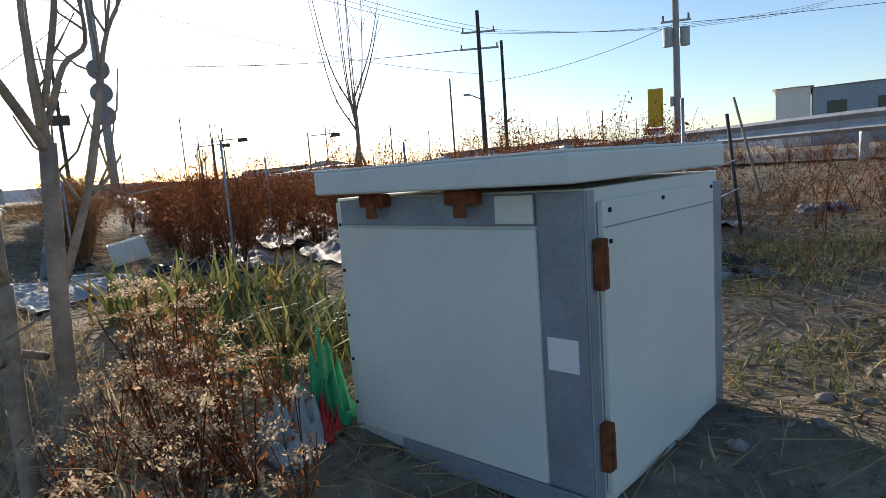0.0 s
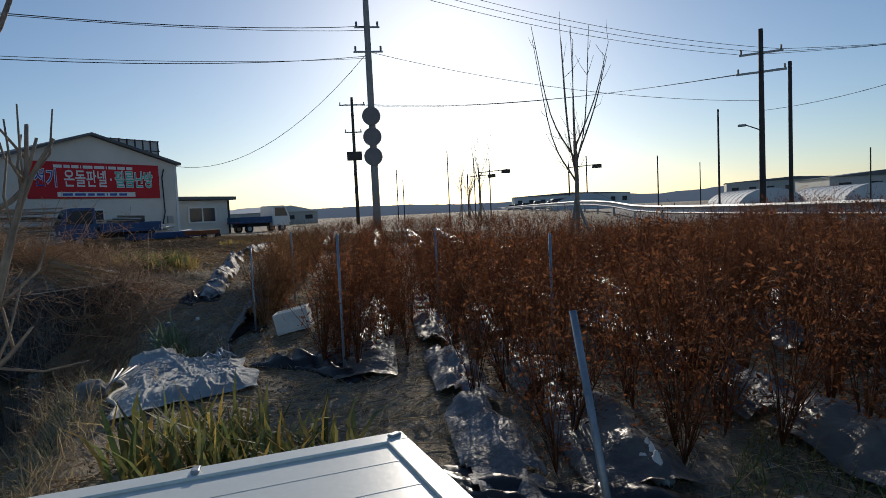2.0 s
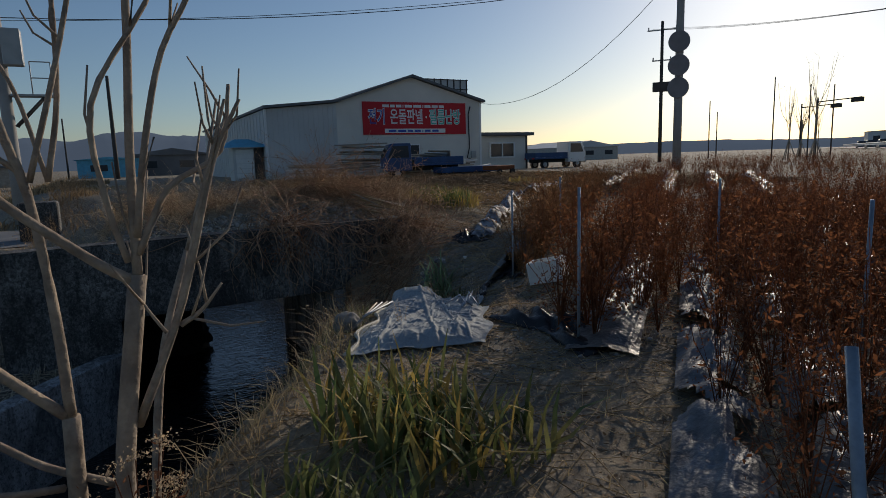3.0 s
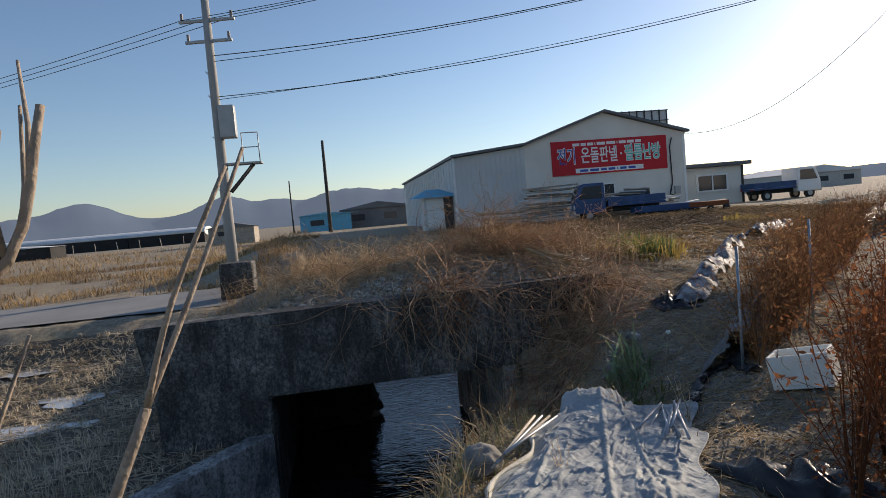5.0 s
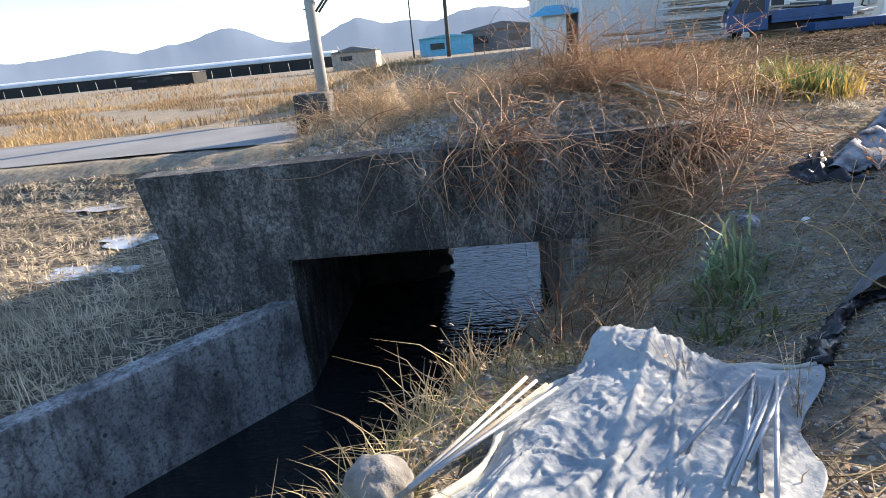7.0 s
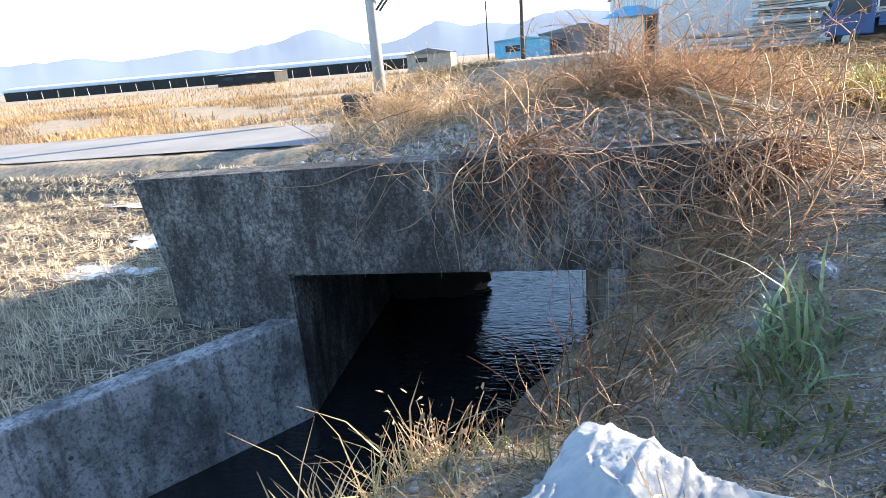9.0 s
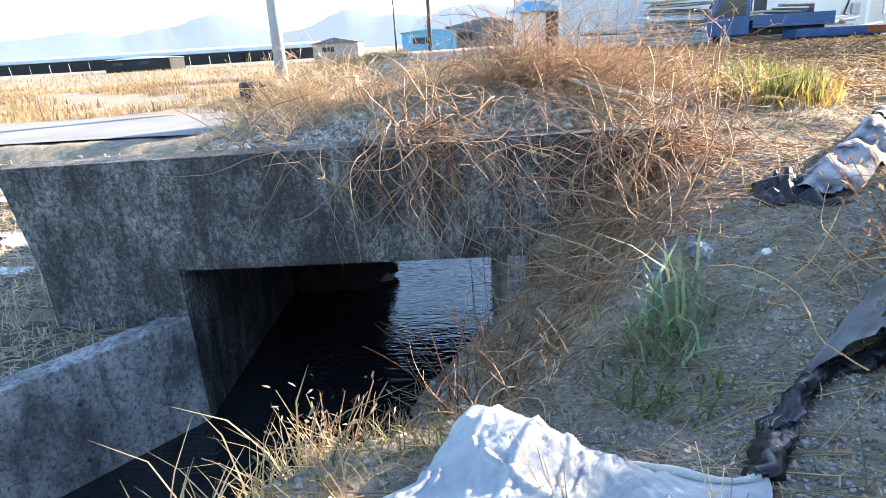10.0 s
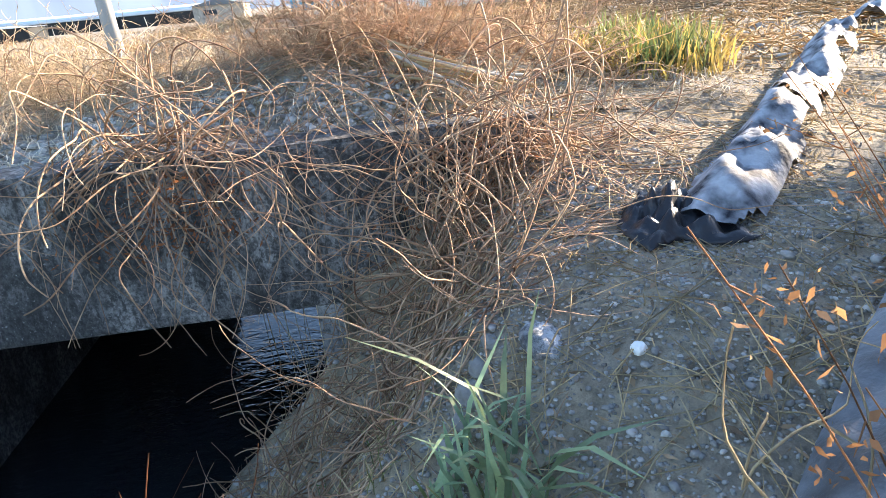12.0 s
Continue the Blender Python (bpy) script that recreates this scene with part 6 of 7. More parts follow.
tubes("conduit", [([(WX + 0.06, 23.1, 4.8), (WX + 0.06, 22.95, 4.3), (WX + 0.06, 23.0, 2.2), (WX + 0.08, 22.8, 1.5), (WX + 0.06, 23.1, 1.4)], [0.04] * 5)], M_WIRE, house)
part("meter_box", boxed(WX + 0.01, WX + 0.18, 23.1, 23.45, 1.5, 1.95, 0.02), M_GREYBOX, house)
# sign frame on the roof's edge
sf = part("sign_frame", boxed(WX - 2.1, WX - 2.04, 20.6, 24.2, 5.5, 6.75), M_SIDING, house, "weathered lattice sign on the roof")
for i in range(8):
    y = 20.6 + i * 0.5
    part("sign_post", boxed(WX - 2.03, WX - 1.97, y, y + 0.06, 5.2, 6.8), M_DARKPOLE, sf)
for z in (5.5, 6.1, 6.72):
    part("sign_rail", boxed(WX - 1.965, WX - 1.92, 20.6, 24.2, z, z + 0.05), M_DARKPOLE, sf)

# ---- small shed with a blue awning ----
shed = thing("shed", "small white shed with a blue awning beside the warehouse", "shed")
part("wall", boxed(-34.6, -33.4, 8.2, 9.8, 0.4, 2.45), M_SIDING, shed)
for i in range(6):
    part("shutter_slat", boxed(-33.4, -33.36, 8.35, 9.3, 0.75 + i * 0.27, 1.0 + i * 0.27, 0.01), M_WHITE, shed)
part("dark_side", boxed(-33.4, -33.34, 9.35, 9.8, 0.45, 2.4), M_DARKPOLE, shed)
bm = bmesh.new()
vs = [bm.verts.new(p) for p in ((-32.9, 7.5, 2.45), (-32.9, 10.2, 2.45), (-34.8, 10.2, 2.5), (-34.8, 7.5, 2.5), (-33.7, 8.4, 2.92), (-33.7, 9.2, 2.92), (-34.2, 9.2, 2.92), (-34.2, 8.4, 2.92))]
for f in ((0, 1, 5, 4), (1, 2, 6, 5), (2, 3, 7, 6), (3, 0, 4, 7), (4, 5, 6, 7), (3, 2, 1, 0)):
    bm.faces.new([vs[i] for i in f])
part("awning", bm, M_BLUEROOF, shed)

# ---- hut ----
hut = thing("hut", "small white prefab hut with a sliding window", "hut")
part("wall", boxed(-37.5, -34.0, 24.4, 28.9, 0.4, 2.95), M_WHITEWALL, hut)
part("roof", boxed(-37.9, -33.6, 24.1, 29.3, 2.97, 3.2, 0.04), M_ROOF, hut)
wn_ = part("window", boxed(-34.0, -33.95, 25.7, 27.7, 1.5, 2.45), M_GLASS, hut)
for a in ((25.6, 25.72, 1.42, 2.52), (27.68, 27.8, 1.42, 2.52), (25.72, 27.68, 2.42, 2.52), (25.72, 27.68, 1.42, 1.52), (26.66, 26.74, 1.52, 2.42)):
    part("window_frame", boxed(-33.98, -33.9, *a), M_WHITE, wn_)
part("corner_trim", boxed(-34.03, -33.96, 28.78, 28.93, 0.4, 2.95), M_DARKPOLE, hut)


# ---- trucks ----
def truck(at, rz, paint, label, bed, s=1.0):
    t = thing("truck", label, "truck", "parked trucks", at=at, rz=rz)
    t.scale = (s, s, s)
    bm = bmesh.new()
    pro = [(0, 0.45), (0, 1.15), (0.35, 1.95), (0.5, 2.0), (1.55, 2.0), (1.6, 0.45)]
    l = [bm.verts.new((x, -0.83, z)) for x, z in pro]
    r = [bm.verts.new((x, 0.83, z)) for x, z in pro]
    bm.faces.new(l)
    bm.faces.new(r[::-1])
    for i in range(6):
        j = (i + 1) % 6
        bm.faces.new((l[j], l[i], r[i], r[j]))
    bmesh.ops.recalc_face_normals(bm, faces=bm.faces[:])
    bevelled(bm, 0.06, 3)
    cab = part("cab", bm, paint, t, smooth=False)
    for sgn in (-1, 1):
        bm = bmesh.new()
        q = [(0.22, 1.2), (0.5, 1.85), (1.4, 1.85), (1.42, 1.2)]
        a = [bm.verts.new((x, sgn * 0.836, z)) for x, z in q]
        b = [bm.verts.new((x, sgn * 0.82, z)) for x, z in q]
        bm.faces.new(a)
        bm.faces.new(b[::-1])
        for i in range(4):
            j = (i + 1) % 4
            bm.faces.new((a[j], a[i], b[i], b[j]))
        part("side_window", bm, M_GLASS, cab)
    m = Matrix.Translation((0.165, 0, 1.55)) @ Matrix.Rotation(radians(23.5), 4, "Y")
    part("windscreen", boxed(-0.012, 0.012, -0.7, 0.7, -0.36, 0.36, 0.005, m), M_GLASS, cab)
    part("bumper", boxed(-0.06, 0.1, -0.82, 0.82, 0.4, 0.62, 0.03), M_GREYBOX, t)
    for y in (-0.62, 0.62):
        part("headlight", boxed(-0.03, 0.04, y - 0.14, y + 0.14, 0.72, 0.9, 0.02), M_WHITE, t)
    part("bed", boxed(1.7, 4.6, -0.85, 0.85, 0.72, 0.84, 0.01), bed, t)
    for y in (-0.85, 0.81):
        part("bed_side", boxed(1.7, 4.6, y, y + 0.04, 0.845, 1.2, 0.01), bed, t)
    part("tailgate", boxed(4.56, 4.6, -0.8, 0.8, 0.845, 1.2, 0.01), bed, t)
    part("chassis", boxed(0.3, 4.4, -0.35, 0.35, 0.45, 0.715), M_BLACK, t)
    for y in (-0.6, 0.6):
        part("tail_light", boxed(4.601, 4.63, y - 0.12, y + 0.12, 0.72, 0.82), M_REDP, t)
    for x in (0.75, 3.7):
        for y in (-0.7, 0.7):
            bm = bmesh.new()
            cyl(bm, 0.32, 0.2, pose(x, y, 0.32, 90, 0, 0), 18)
            w = part("wheel", bm, M_BLACK, t)
            bm = bmesh.new()
            cyl(bm, 0.17, 0.215, pose(x, y, 0.32, 90, 0, 0), 14)
            part("rim", bm, M_GREYBOX, w)
    return t


truck((-27.6, 14.7, 0.5), 75, M_BLUE, "old dark blue flatbed truck parked before the warehouse", M_BLUE, 0.92)
truck((-33.0, 33.0, 0.55), -95, M_WHITE, "white and blue flatbed truck beside the hut", M_BLUE, 0.95)

# ---- board stacks ----
for sx, sy, n in ((-29.5, 14.2, 18), (-29.3, 11.6, 8), (-29.2, 17.2, 12), (-29.8, 20.3, 8)):
    for i in range(n):
        z = 0.58 + i * 0.105
        m = pose(sx + RNG.normal() * 0.1, sy + RNG.normal() * 0.25, z, RNG.normal() * 0.8, RNG.normal() * 1.2, 90 + RNG.normal() * 4)
        ob = part("board", boxed(-1.5 + RNG.uniform(0, 0.4), 1.5 - RNG.uniform(0, 0.5), -0.5, 0.5, 0, 0.075, 0.008), M_SIDING if RNG.uniform() < 0.3 else M_WOOD)
        ob.matrix_world = m
        tagged(ob, "weathered pale board in a yard stack", "board", "stacked boards")
for i in range(10):
    x, y = -28.5 + RNG.normal() * 0.5, 19.5 + RNG.normal() * 1.2
    ob = rod("plank", (x, y, 0.62 + 0.05 * i), (x + RNG.normal() * 0.8, y + 2.4, 0.85 + 0.05 * i + RNG.normal() * 0.1), 0.06, M_WOOD if i % 2 else M_SIDING, sides=5)
    tagged(ob, "loose plank on the scrap heap", "plank", "scrap heap")
ob = part("steel_tray", boxed(-26.6, -25.6, 17.2, 20.6, 0.75, 1.05, 0.02), M_BLUE)
tagged(ob, "long blue steel tray on the ground", "steel tray")
part("tray_rest", boxed(-26.4, -25.8, 17.5, 20.3, 0.4, 0.748), M_DARKPOLE, ob)
cart = thing("hand_cart", "rusty red brown cart with low sides", "cart", at=(-24.4, 19.9, 0.55), rz=15)
part("tray", boxed(-0.5, 0.5, -0.7, 0.7, 0.28, 0.5, 0.02), M_RUST, cart)
for y in (-0.5, 0.5):
    bm = bmesh.new()
    cyl(bm, 0.17, 0.1, pose(0.5, y, 0.17, 90, 0, 90), 14)
    part("wheel", bm, M_BLACK, cart)


for i in range(5):
    ob = part("sheet_panel", boxed(-0.6, 0.6, -0.9, 0.9, 0, 0.05, 0.006), M_SIDING if i % 2 else M_WOOD)
    ob.matrix_world = pose(-27.75 + 0.1 * i, 16.9 + 0.28 * i, 1.32 + 0.07 * i, -8 - 3 * i, 3, 74 + RNG.normal() * 8)
    tagged(ob, "loose pale panel tipped across the truck bed", "panel", "panels on the truck")


# ---- poles, crossarms and cables ----
def find(name, label_part):
    return [o for o in scene.objects if o.name.startswith(name) and label_part in o.get("label", "")][0]


def arm(p, z, half, ang, r=0.05, ins=3):
    d = Vector((math.cos(radians(ang)), math.sin(radians(ang)), 0))
    a = part("crossarm", boxed(-half, half, -r, r, z - r, z + r, 0.01, pose(0, 0, 0, 0, 0, ang)), M_GREYBOX, p)
    for k in range(ins):
        t = -half + 0.1 + k * (2 * half - 0.2) / max(1, ins - 1)
        bm = bmesh.new()
        cyl(bm, 0.05, 0.22, Matrix.Translation(d * t + Vector((0, 0, z + r + 0.11))), 8)
        part("insulator", bm, M_DISC, a)


tp = find("utility_pole", "transformer platform")
arm(tp, 9.0, 0.95, 80)
arm(tp, 8.3, 0.8, 80)
part("control_box", boxed(-0.05, 0.4, 0.1, 0.62, 4.95, 6.05, 0.03), M_GREYBOX, tp)
pf = part("platform", boxed(-0.25, 0.25, 0.15, 1.35, 4.03, 4.1, 0.01), M_GREYBOX, tp)
for a, b in (((0.2, 0.2, 3.1), (0.2, 1.05, 4.03)), ((-0.2, 0.2, 3.1), (-0.2, 1.05, 4.03))):
    rod("brace", a, b, 0.035, M_DARKPOLE, pf)
for a, b in (((0.2, 0.75, 4.1), (0.2, 0.75, 5.1)), ((0.2, 1.3, 4.1), (0.2, 1.3, 5.1)), ((0.2, 0.75, 5.1), (0.2, 1.3, 5.1)), ((0.2, 0.75, 4.6), (0.2, 1.3, 4.6))):
    rod("guard_rail", a, b, 0.018, M_STEEL, pf)
for z in (3.2, 5.0, 6.4, 7.2):
    rod("step_bolt", (-0.3, -0.16, z), (0.3, -0.16, z), 0.014, M_STEEL, tp)
dp = find("utility_pole", "three round discs")
arm(dp, 12.4, 1.3, 40)
arm(dp, 9.95, 0.6, 40, 0.04, 2)
arm(dp, 8.8, 0.7, 40, 0.04, 2)
for z in (5.72, 4.74, 3.8):
    bm = bmesh.new()
    cyl(bm, 0.44, 0.06, pose(0.14, -0.2, z, 90, 0, 32), 32)
    part("disc", bm, M_DISC, dp, "round grey disc")
p3 = find("utility_pole", "crossarms")
arm(p3, 11.2, 1.2, 40)
arm(p3, 8.7, 0.8, 40, 0.05, 2)
part("pole_box", boxed(-0.7, 0.7, -0.2, 0.2, 6.1, 6.9, 0.05, pose(0, 0, 0, 0, 0, 40)), M_DARKPOLE, p3)

xp = pole("utility_pole", -1.1, 36.4, 0.4, 9.9, 0.16, 0.11, M_DARKPOLE, "dark utility pole with two crossarms by the road")
arm(xp, 8.3, 1.0, 5)
arm(xp, 7.35, 1.15, 5)
rod("lamp_arm", (0, 0, 4.4), (-0.75, -0.1, 4.75), 0.03, M_DARKPOLE, xp)
part("lamp_head", boxed(-1.1, -0.7, -0.2, 0.0, 4.68, 4.8, 0.03), M_GREYBOX, xp)
rp = pole("utility_pole", 7.72, 27.17, 0.3, 9.5, 0.17, 0.12, M_POLE, "grey utility pole with two transformers beyond the rail")
for a in (-0.33, 0.36):
    bm = bmesh.new()
    cyl(bm, 0.2, 0.75, Matrix.Translation((a, 0, 5.35)), 14)
    part("transformer", bm, M_GREYBOX, rp)
arm(rp, 6.0, 0.6, -10, 0.04, 2)
part("pole_box", boxed(-0.32, -0.17, -0.12, 0.12, 2.5, 2.9, 0.02), M_GREYBOX, rp)
for x, y, h, r in ((-25, 44, 6.5, 0.05), (-24.2, 47, 6.0, 0.05), (-19.3, 62, 6.5, 0.07), (-14, 70, 6.5, 0.08), (-35, 70, 8, 0.08), (-44, 62, 7, 0.07), (-46, 66, 6, 0.07), (4, 48, 4.2, 0.05), (9, 60, 5.4, 0.06), (-75, -2, 7, 0.1), (-120, 30, 9, 0.12), (14, 70, 5, 0.06), (-8, 60, 4.8, 0.05), (-2.4, 31, 5.4, 0.05)):
    pole("far_pole", x, y, 0.3, h, r, r * 0.75, M_DARKPOLE, "thin dark pole along the far road", "far poles")


def wire(a, b, sag, r=0.012):
    a, b = Vector(a), Vector(b)
    pts = []
    for i in range(15):
        t = i / 14
        p = a.lerp(b, t)
        p.z -= sag * 4 * t * (1 - t)
        pts.append(p)
    ob = tubes("cable", [(pts, [r] * 15)], M_WIRE, sides=5)
    return tagged(ob, "thin black overhead cable between poles", "cable", "overhead cables")


TPX, DPX, XPX = Vector((-21.7, -0.45, 0)), Vector((-16.7, 24.15, 0)), Vector((-1.1, 36.4, 0))
for k, dx in enumerate((-0.8, 0.0, 0.8)):
    wire(TPX + Vector((0.1 * dx, dx, 8.85)), DPX + Vector((0.77 * dx * 1.4, 0.64 * dx * 1.4, 12.85)), 0.5)
    wire(DPX + Vector((0.77 * dx * 1.4, 0.64 * dx * 1.4, 12.85)), XPX + Vector((dx * 1.1, 0, 8.75)), 0.6)
    wire(TPX + Vector((0.1 * dx, dx, 8.85)), (-45, -38 + dx, 8.9), 0.6)
    wire(XPX + Vector((dx * 1.1, 0, 8.75)), (22, 45 + dx, 10.0), 0.7)
    wire(XPX + Vector((dx * 1.1, 0, 7.8)), (-35.3 + 0.77 * dx, 44.2 + 0.6 * dx, 11.8), 0.8)
wire(TPX + Vector((0, 0, 7.6)), DPX + Vector((0, 0, 10.4)), 0.7, 0.016)
wire(TPX + Vector((0, 0, 7.4)), DPX + Vector((0, 0, 10.2)), 0.55, 0.012)
wire(TPX + Vector((0, 0, 6.2)), DPX + Vector((0, 0, 9.0)), 0.7, 0.014)
wire(TPX + Vector((0, 0, 6.1)), DPX + Vector((0, 0, 8.9)), 0.5, 0.01)
wire((-32.3, 23.9, 5.0), DPX + Vector((0, 0, 9.2)), 1.7, 0.014)
wire(DPX + Vector((0, 0, 9.2)), XPX + Vector((0, 0, 6.3)), 0.6)
wire(XPX + Vector((0, 0, 5.8)), (7.72, 27.17, 6.2), 0.4)
wire((7.72, 27.17, 6.2), (40, 22, 7.2), 0.7)

# ---- road signs ----
sg = thing("road_sign", "yellow vertical board above a triangular yield sign", "road sign", at=(6.3, 24.8, 0.2), rz=-10)
rod("post", (0, 0, 0), (0, 0, 2.9), 0.03, M_STEEL, sg)
part("board", boxed(-0.28, 0.28, -0.045, -0.032, 1.68, 3.15, 0.004), M_YEL, sg)
for z, m_ in ((0.93, M_REDP), (0.94, M_WHITE)):
    s_ = 0.42 if m_ is M_REDP else 0.27
    bm = bmesh.new()
    tri = [(-s_, z + 0.7 - (0 if m_ is M_REDP else 0.1)), (s_, z + 0.7 - (0 if m_ is M_REDP else 0.1)), (0, z + (0 if m_ is M_REDP else 0.16))]
    y0 = -0.045 if m_ is M_REDP else -0.052
    a = [bm.verts.new((x, y0, q)) for x, q in tri]
    b = [bm.verts.new((x, y0 + 0.01, q)) for x, q in tri]
    bm.faces.new(a)
    bm.faces.new(b[::-1])
    for i in range(3):
        j = (i + 1) % 3
        bm.faces.new((a[j], a[i], b[i], b[j]))
    part("sign_plate", bm, m_, sg)

# ---- road and guard rail ----
RD, RN = Vector((-0.51, 0.86, 0)).normalized(), Vector((0.86, 0.51, 0)).normalized()
R0 = Vector((-0.04, 20.3, 0))
M_ASPHALT = mat("asphalt", (0.09, 0.09, 0.092), 0.8, scale=0.5, vary=0.2, bump=0.2)
us = np.concatenate([np.linspace(-60, 60, 60), np.linspace(70, 900, 30)])
V, F = [], []
for i, u in enumerate(us):
    for s_ in (0.6, 4, 8, 12):
        p = R0 + RD * u + RN * s_
        V.append((p.x, p.y, float(ground(p.x, p.y)) + 0.06))
for i in range(len(us) - 1):
    for k in range(3):
        a = i * 4 + k
        F.append((a, a + 4, a + 5, a + 1))
tagged(mesh("road", V, F, M_ASPHALT), "grey asphalt road behind a steel guard rail", "road", kind="structure")
gr = thing("guard_rail", "galvanised steel guard rail along the road", "guard rail", kind="structure")
prof = [(0.0, -0.16), (0.045, -0.11), (0.0, -0.03), (0.0, 0.03), (0.045, 0.11), (0.0, 0.16)]
V, F = [], []
ru = list(range(-40, 130, 4))
for u in ru:
    p = R0 + RD * u
    z = float(ground(p.x, p.y)) + 0.62
    for s_, q in prof:
        V.append((p.x - RN.x * s_, p.y - RN.y * s_, z + q))
for i in range(len(ru) - 1):
    for k in range(5):
        a = i * 6 + k
        F.append((a, a + 6, a + 7, a + 1))
beam = mesh("beam", V, F, M_STEEL, gr)
beam.modifiers.new("thick", "SOLIDIFY").thickness = 0.006
for u in range(-40, 60, 4):
    p = R0 + RD * u + RN * 0.08
    z = float(ground(p.x, p.y))
    part("post", boxed(p.x - 0.05, p.x + 0.05, p.y - 0.05, p.y + 0.05, z - 0.2, z + 0.75, 0.01), M_STEEL, gr)

# ---- staked street trees ----


def street_tree(x, y, h, seed, s=1.0):
    rng = np.random.default_rng(seed)
    z0 = float(ground(x, y))
    t = thing("street_tree", "bare young street tree propped by a tripod", "tree", "staked street trees", at=(x, y, z0))
    trunk = limb([(0, 0, 0), (0.02, 0, h * 0.35), (0.0, 0.03, h * 0.55)], 0.06 * s, 0.04 * s, rng=rng)
    tubes("trunk", [trunk], M_BARK, t, sides=8)
    lines = []
    for i in range(9):
        a, o = rng.uniform(0, 6.28), rng.uniform(0.15, 0.9) * h * 0.24
        zb = rng.uniform(0.35, 0.55) * h
        lines.append(limb([(0, 0.02, zb), (math.cos(a) * o * 0.6, math.sin(a) * o * 0.6, zb + 0.2 * h), (math.cos(a) * o, math.sin(a) * o, rng.uniform(0.8, 1.05) * h), ], 0.022 * s, 0.006, rng=rng, wob=0.03))
    for ln in list(lines):
        lines += twigs_on(ln, 5, 0.45 * s, rng, 0.006)
    tubes("crown", lines, M_BARK, t, sides=5)
    for k in range(3):
        a = k * 2.09 + 0.4
        rod("prop", (math.cos(a) * 0.55 * s, math.sin(a) * 0.55 * s, -0.05), (0, 0, 1.55 * s), 0.035 * s, M_WOOD, t)
    return t


street_tree(-2.92, 14.1, 5.1, 1)
for i, (x, y, h) in enumerate(((-20.6, 41.5, 6.5), (-25, 46, 5.5), (-30, 56, 6), (-37, 68, 6.5), (-42, 80, 6.5))):
    street_tree(x, y, h, 10 + i)
for x, y, s_ in ((-31, 60, 1), (-36, 66, 1), (-22, 64, 1)):
    sgn = pole("signal_pole", x, y, 0.4, 6.0, 0.09, 0.07, M_DARKPOLE, "traffic signal pole far along the road", "traffic signals")
    rod("signal_arm", (0, 0, 5.2), (3.0, 1.5, 5.4), 0.05, M_DARKPOLE, sgn)
    part("signal_head", boxed(2.2, 3.2, 1.2, 1.5, 5.0, 5.4, 0.03), M_DARKPOLE, sgn)

# ---- the lane and what lies beyond it ----
V, F = [], []
ys = np.concatenate([np.linspace(0.5, -20, 40), np.linspace(-24, -160, 20)])
for y in ys:
    bend = 0.0 - 0.006 * min(0, y) * 0
    for x in (-19.9 + bend, -18.2 + bend, -16.6 + bend, -15.2 + bend):
        V.append((x, y, -0.235 + 0.01 * math.sin(y * 0.7 + x)))
for i in range(len(ys) - 1):
    for k in range(3):
        a = i * 4 + k
        F.append((a, a + 4, a + 5, a + 1))
tagged(mesh("lane", V, F, M_ROAD, smooth=True), "pale concrete farm lane crossing the fields", "road", kind="structure")
blk = boxed(-17.0, -16.2, 0.1, 0.95, -1.0, 0.72, 0.05)
for v in blk.verts:
    v.co += Vector((noise.noise(v.co * 3) * 0.06, noise.noise(v.co * 3 + Vector((5, 0, 0))) * 0.06, 0))
tagged(part("parapet_block", blk, M_CONC), "dark crumbling concrete parapet block by the lane", "concrete block")
for cx, cy, sx, sy in ((-11.15, -1.5, 0.5, 0.65), (-9.6, -1.45, 0.3, 0.75), (-12.9, -3.2, 0.35, 0.8)):
    n = 22
    a = np.linspace(0, 2 * np.pi, n, endpoint=False)
    r = 1 + 0.25 * np.sin(3 * a + cx) + 0.12 * np.sin(7 * a)
    x, y = cx + np.cos(a) * sx * r, cy + np.sin(a) * sy * r
    z = float(np.mean(ground(x, y))) + 0.02
    V = [(cx, cy, z)] + [(x[i], y[i], z) for i in range(n)]
    tagged(mesh("puddle", V, [(0, 1 + i, 1 + (i + 1) % n) for i in range(n)], M_ICE), "frozen puddle in the paddy stubble", "puddle", kind="structure")

# long shaded greenhouses and far sheds
M_SHADE = mat("black_shade_net", (0.03, 0.03, 0.03), 0.9, scale=0.5, vary=0.3)
M_POLY = mat("greenhouse_film", (0.6, 0.64, 0.66), 0.75, scale=0.3, vary=0.12)
for i in range(7):
    y0 = -128 + i * 15
    g = thing("shade_house", "long low shade house with white roof film", "greenhouse", "shade houses", at=(-138 + i * 1.0, y0, 0))
    part("net_wall", boxed(-4, 4, 0, 14.5, -0.3, 2.1), M_SHADE, g)
    bm = bmesh.new()
    bmesh.ops.create_cone(bm, cap_ends=True, segments=18, radius1=4.2, radius2=4.2, depth=14.8, matrix=pose(0, 7.25, 2.1, 90, 0, 0) @ Matrix.Diagonal((1, 0.22, 1, 1)))
    part("roof_film", bm, M_POLY, g)
for i in range(22):
    y = -85 + i * 3.1
    ob = rod("fence_stake", (-96, y, -0.5), (-96 + RNG.normal() * 0.15, y + RNG.normal() * 0.2, 1.4), 0.05, M_WOOD, sides=5)
    tagged(ob, "pale wooden stake at a far field", "stake", "far field stakes")


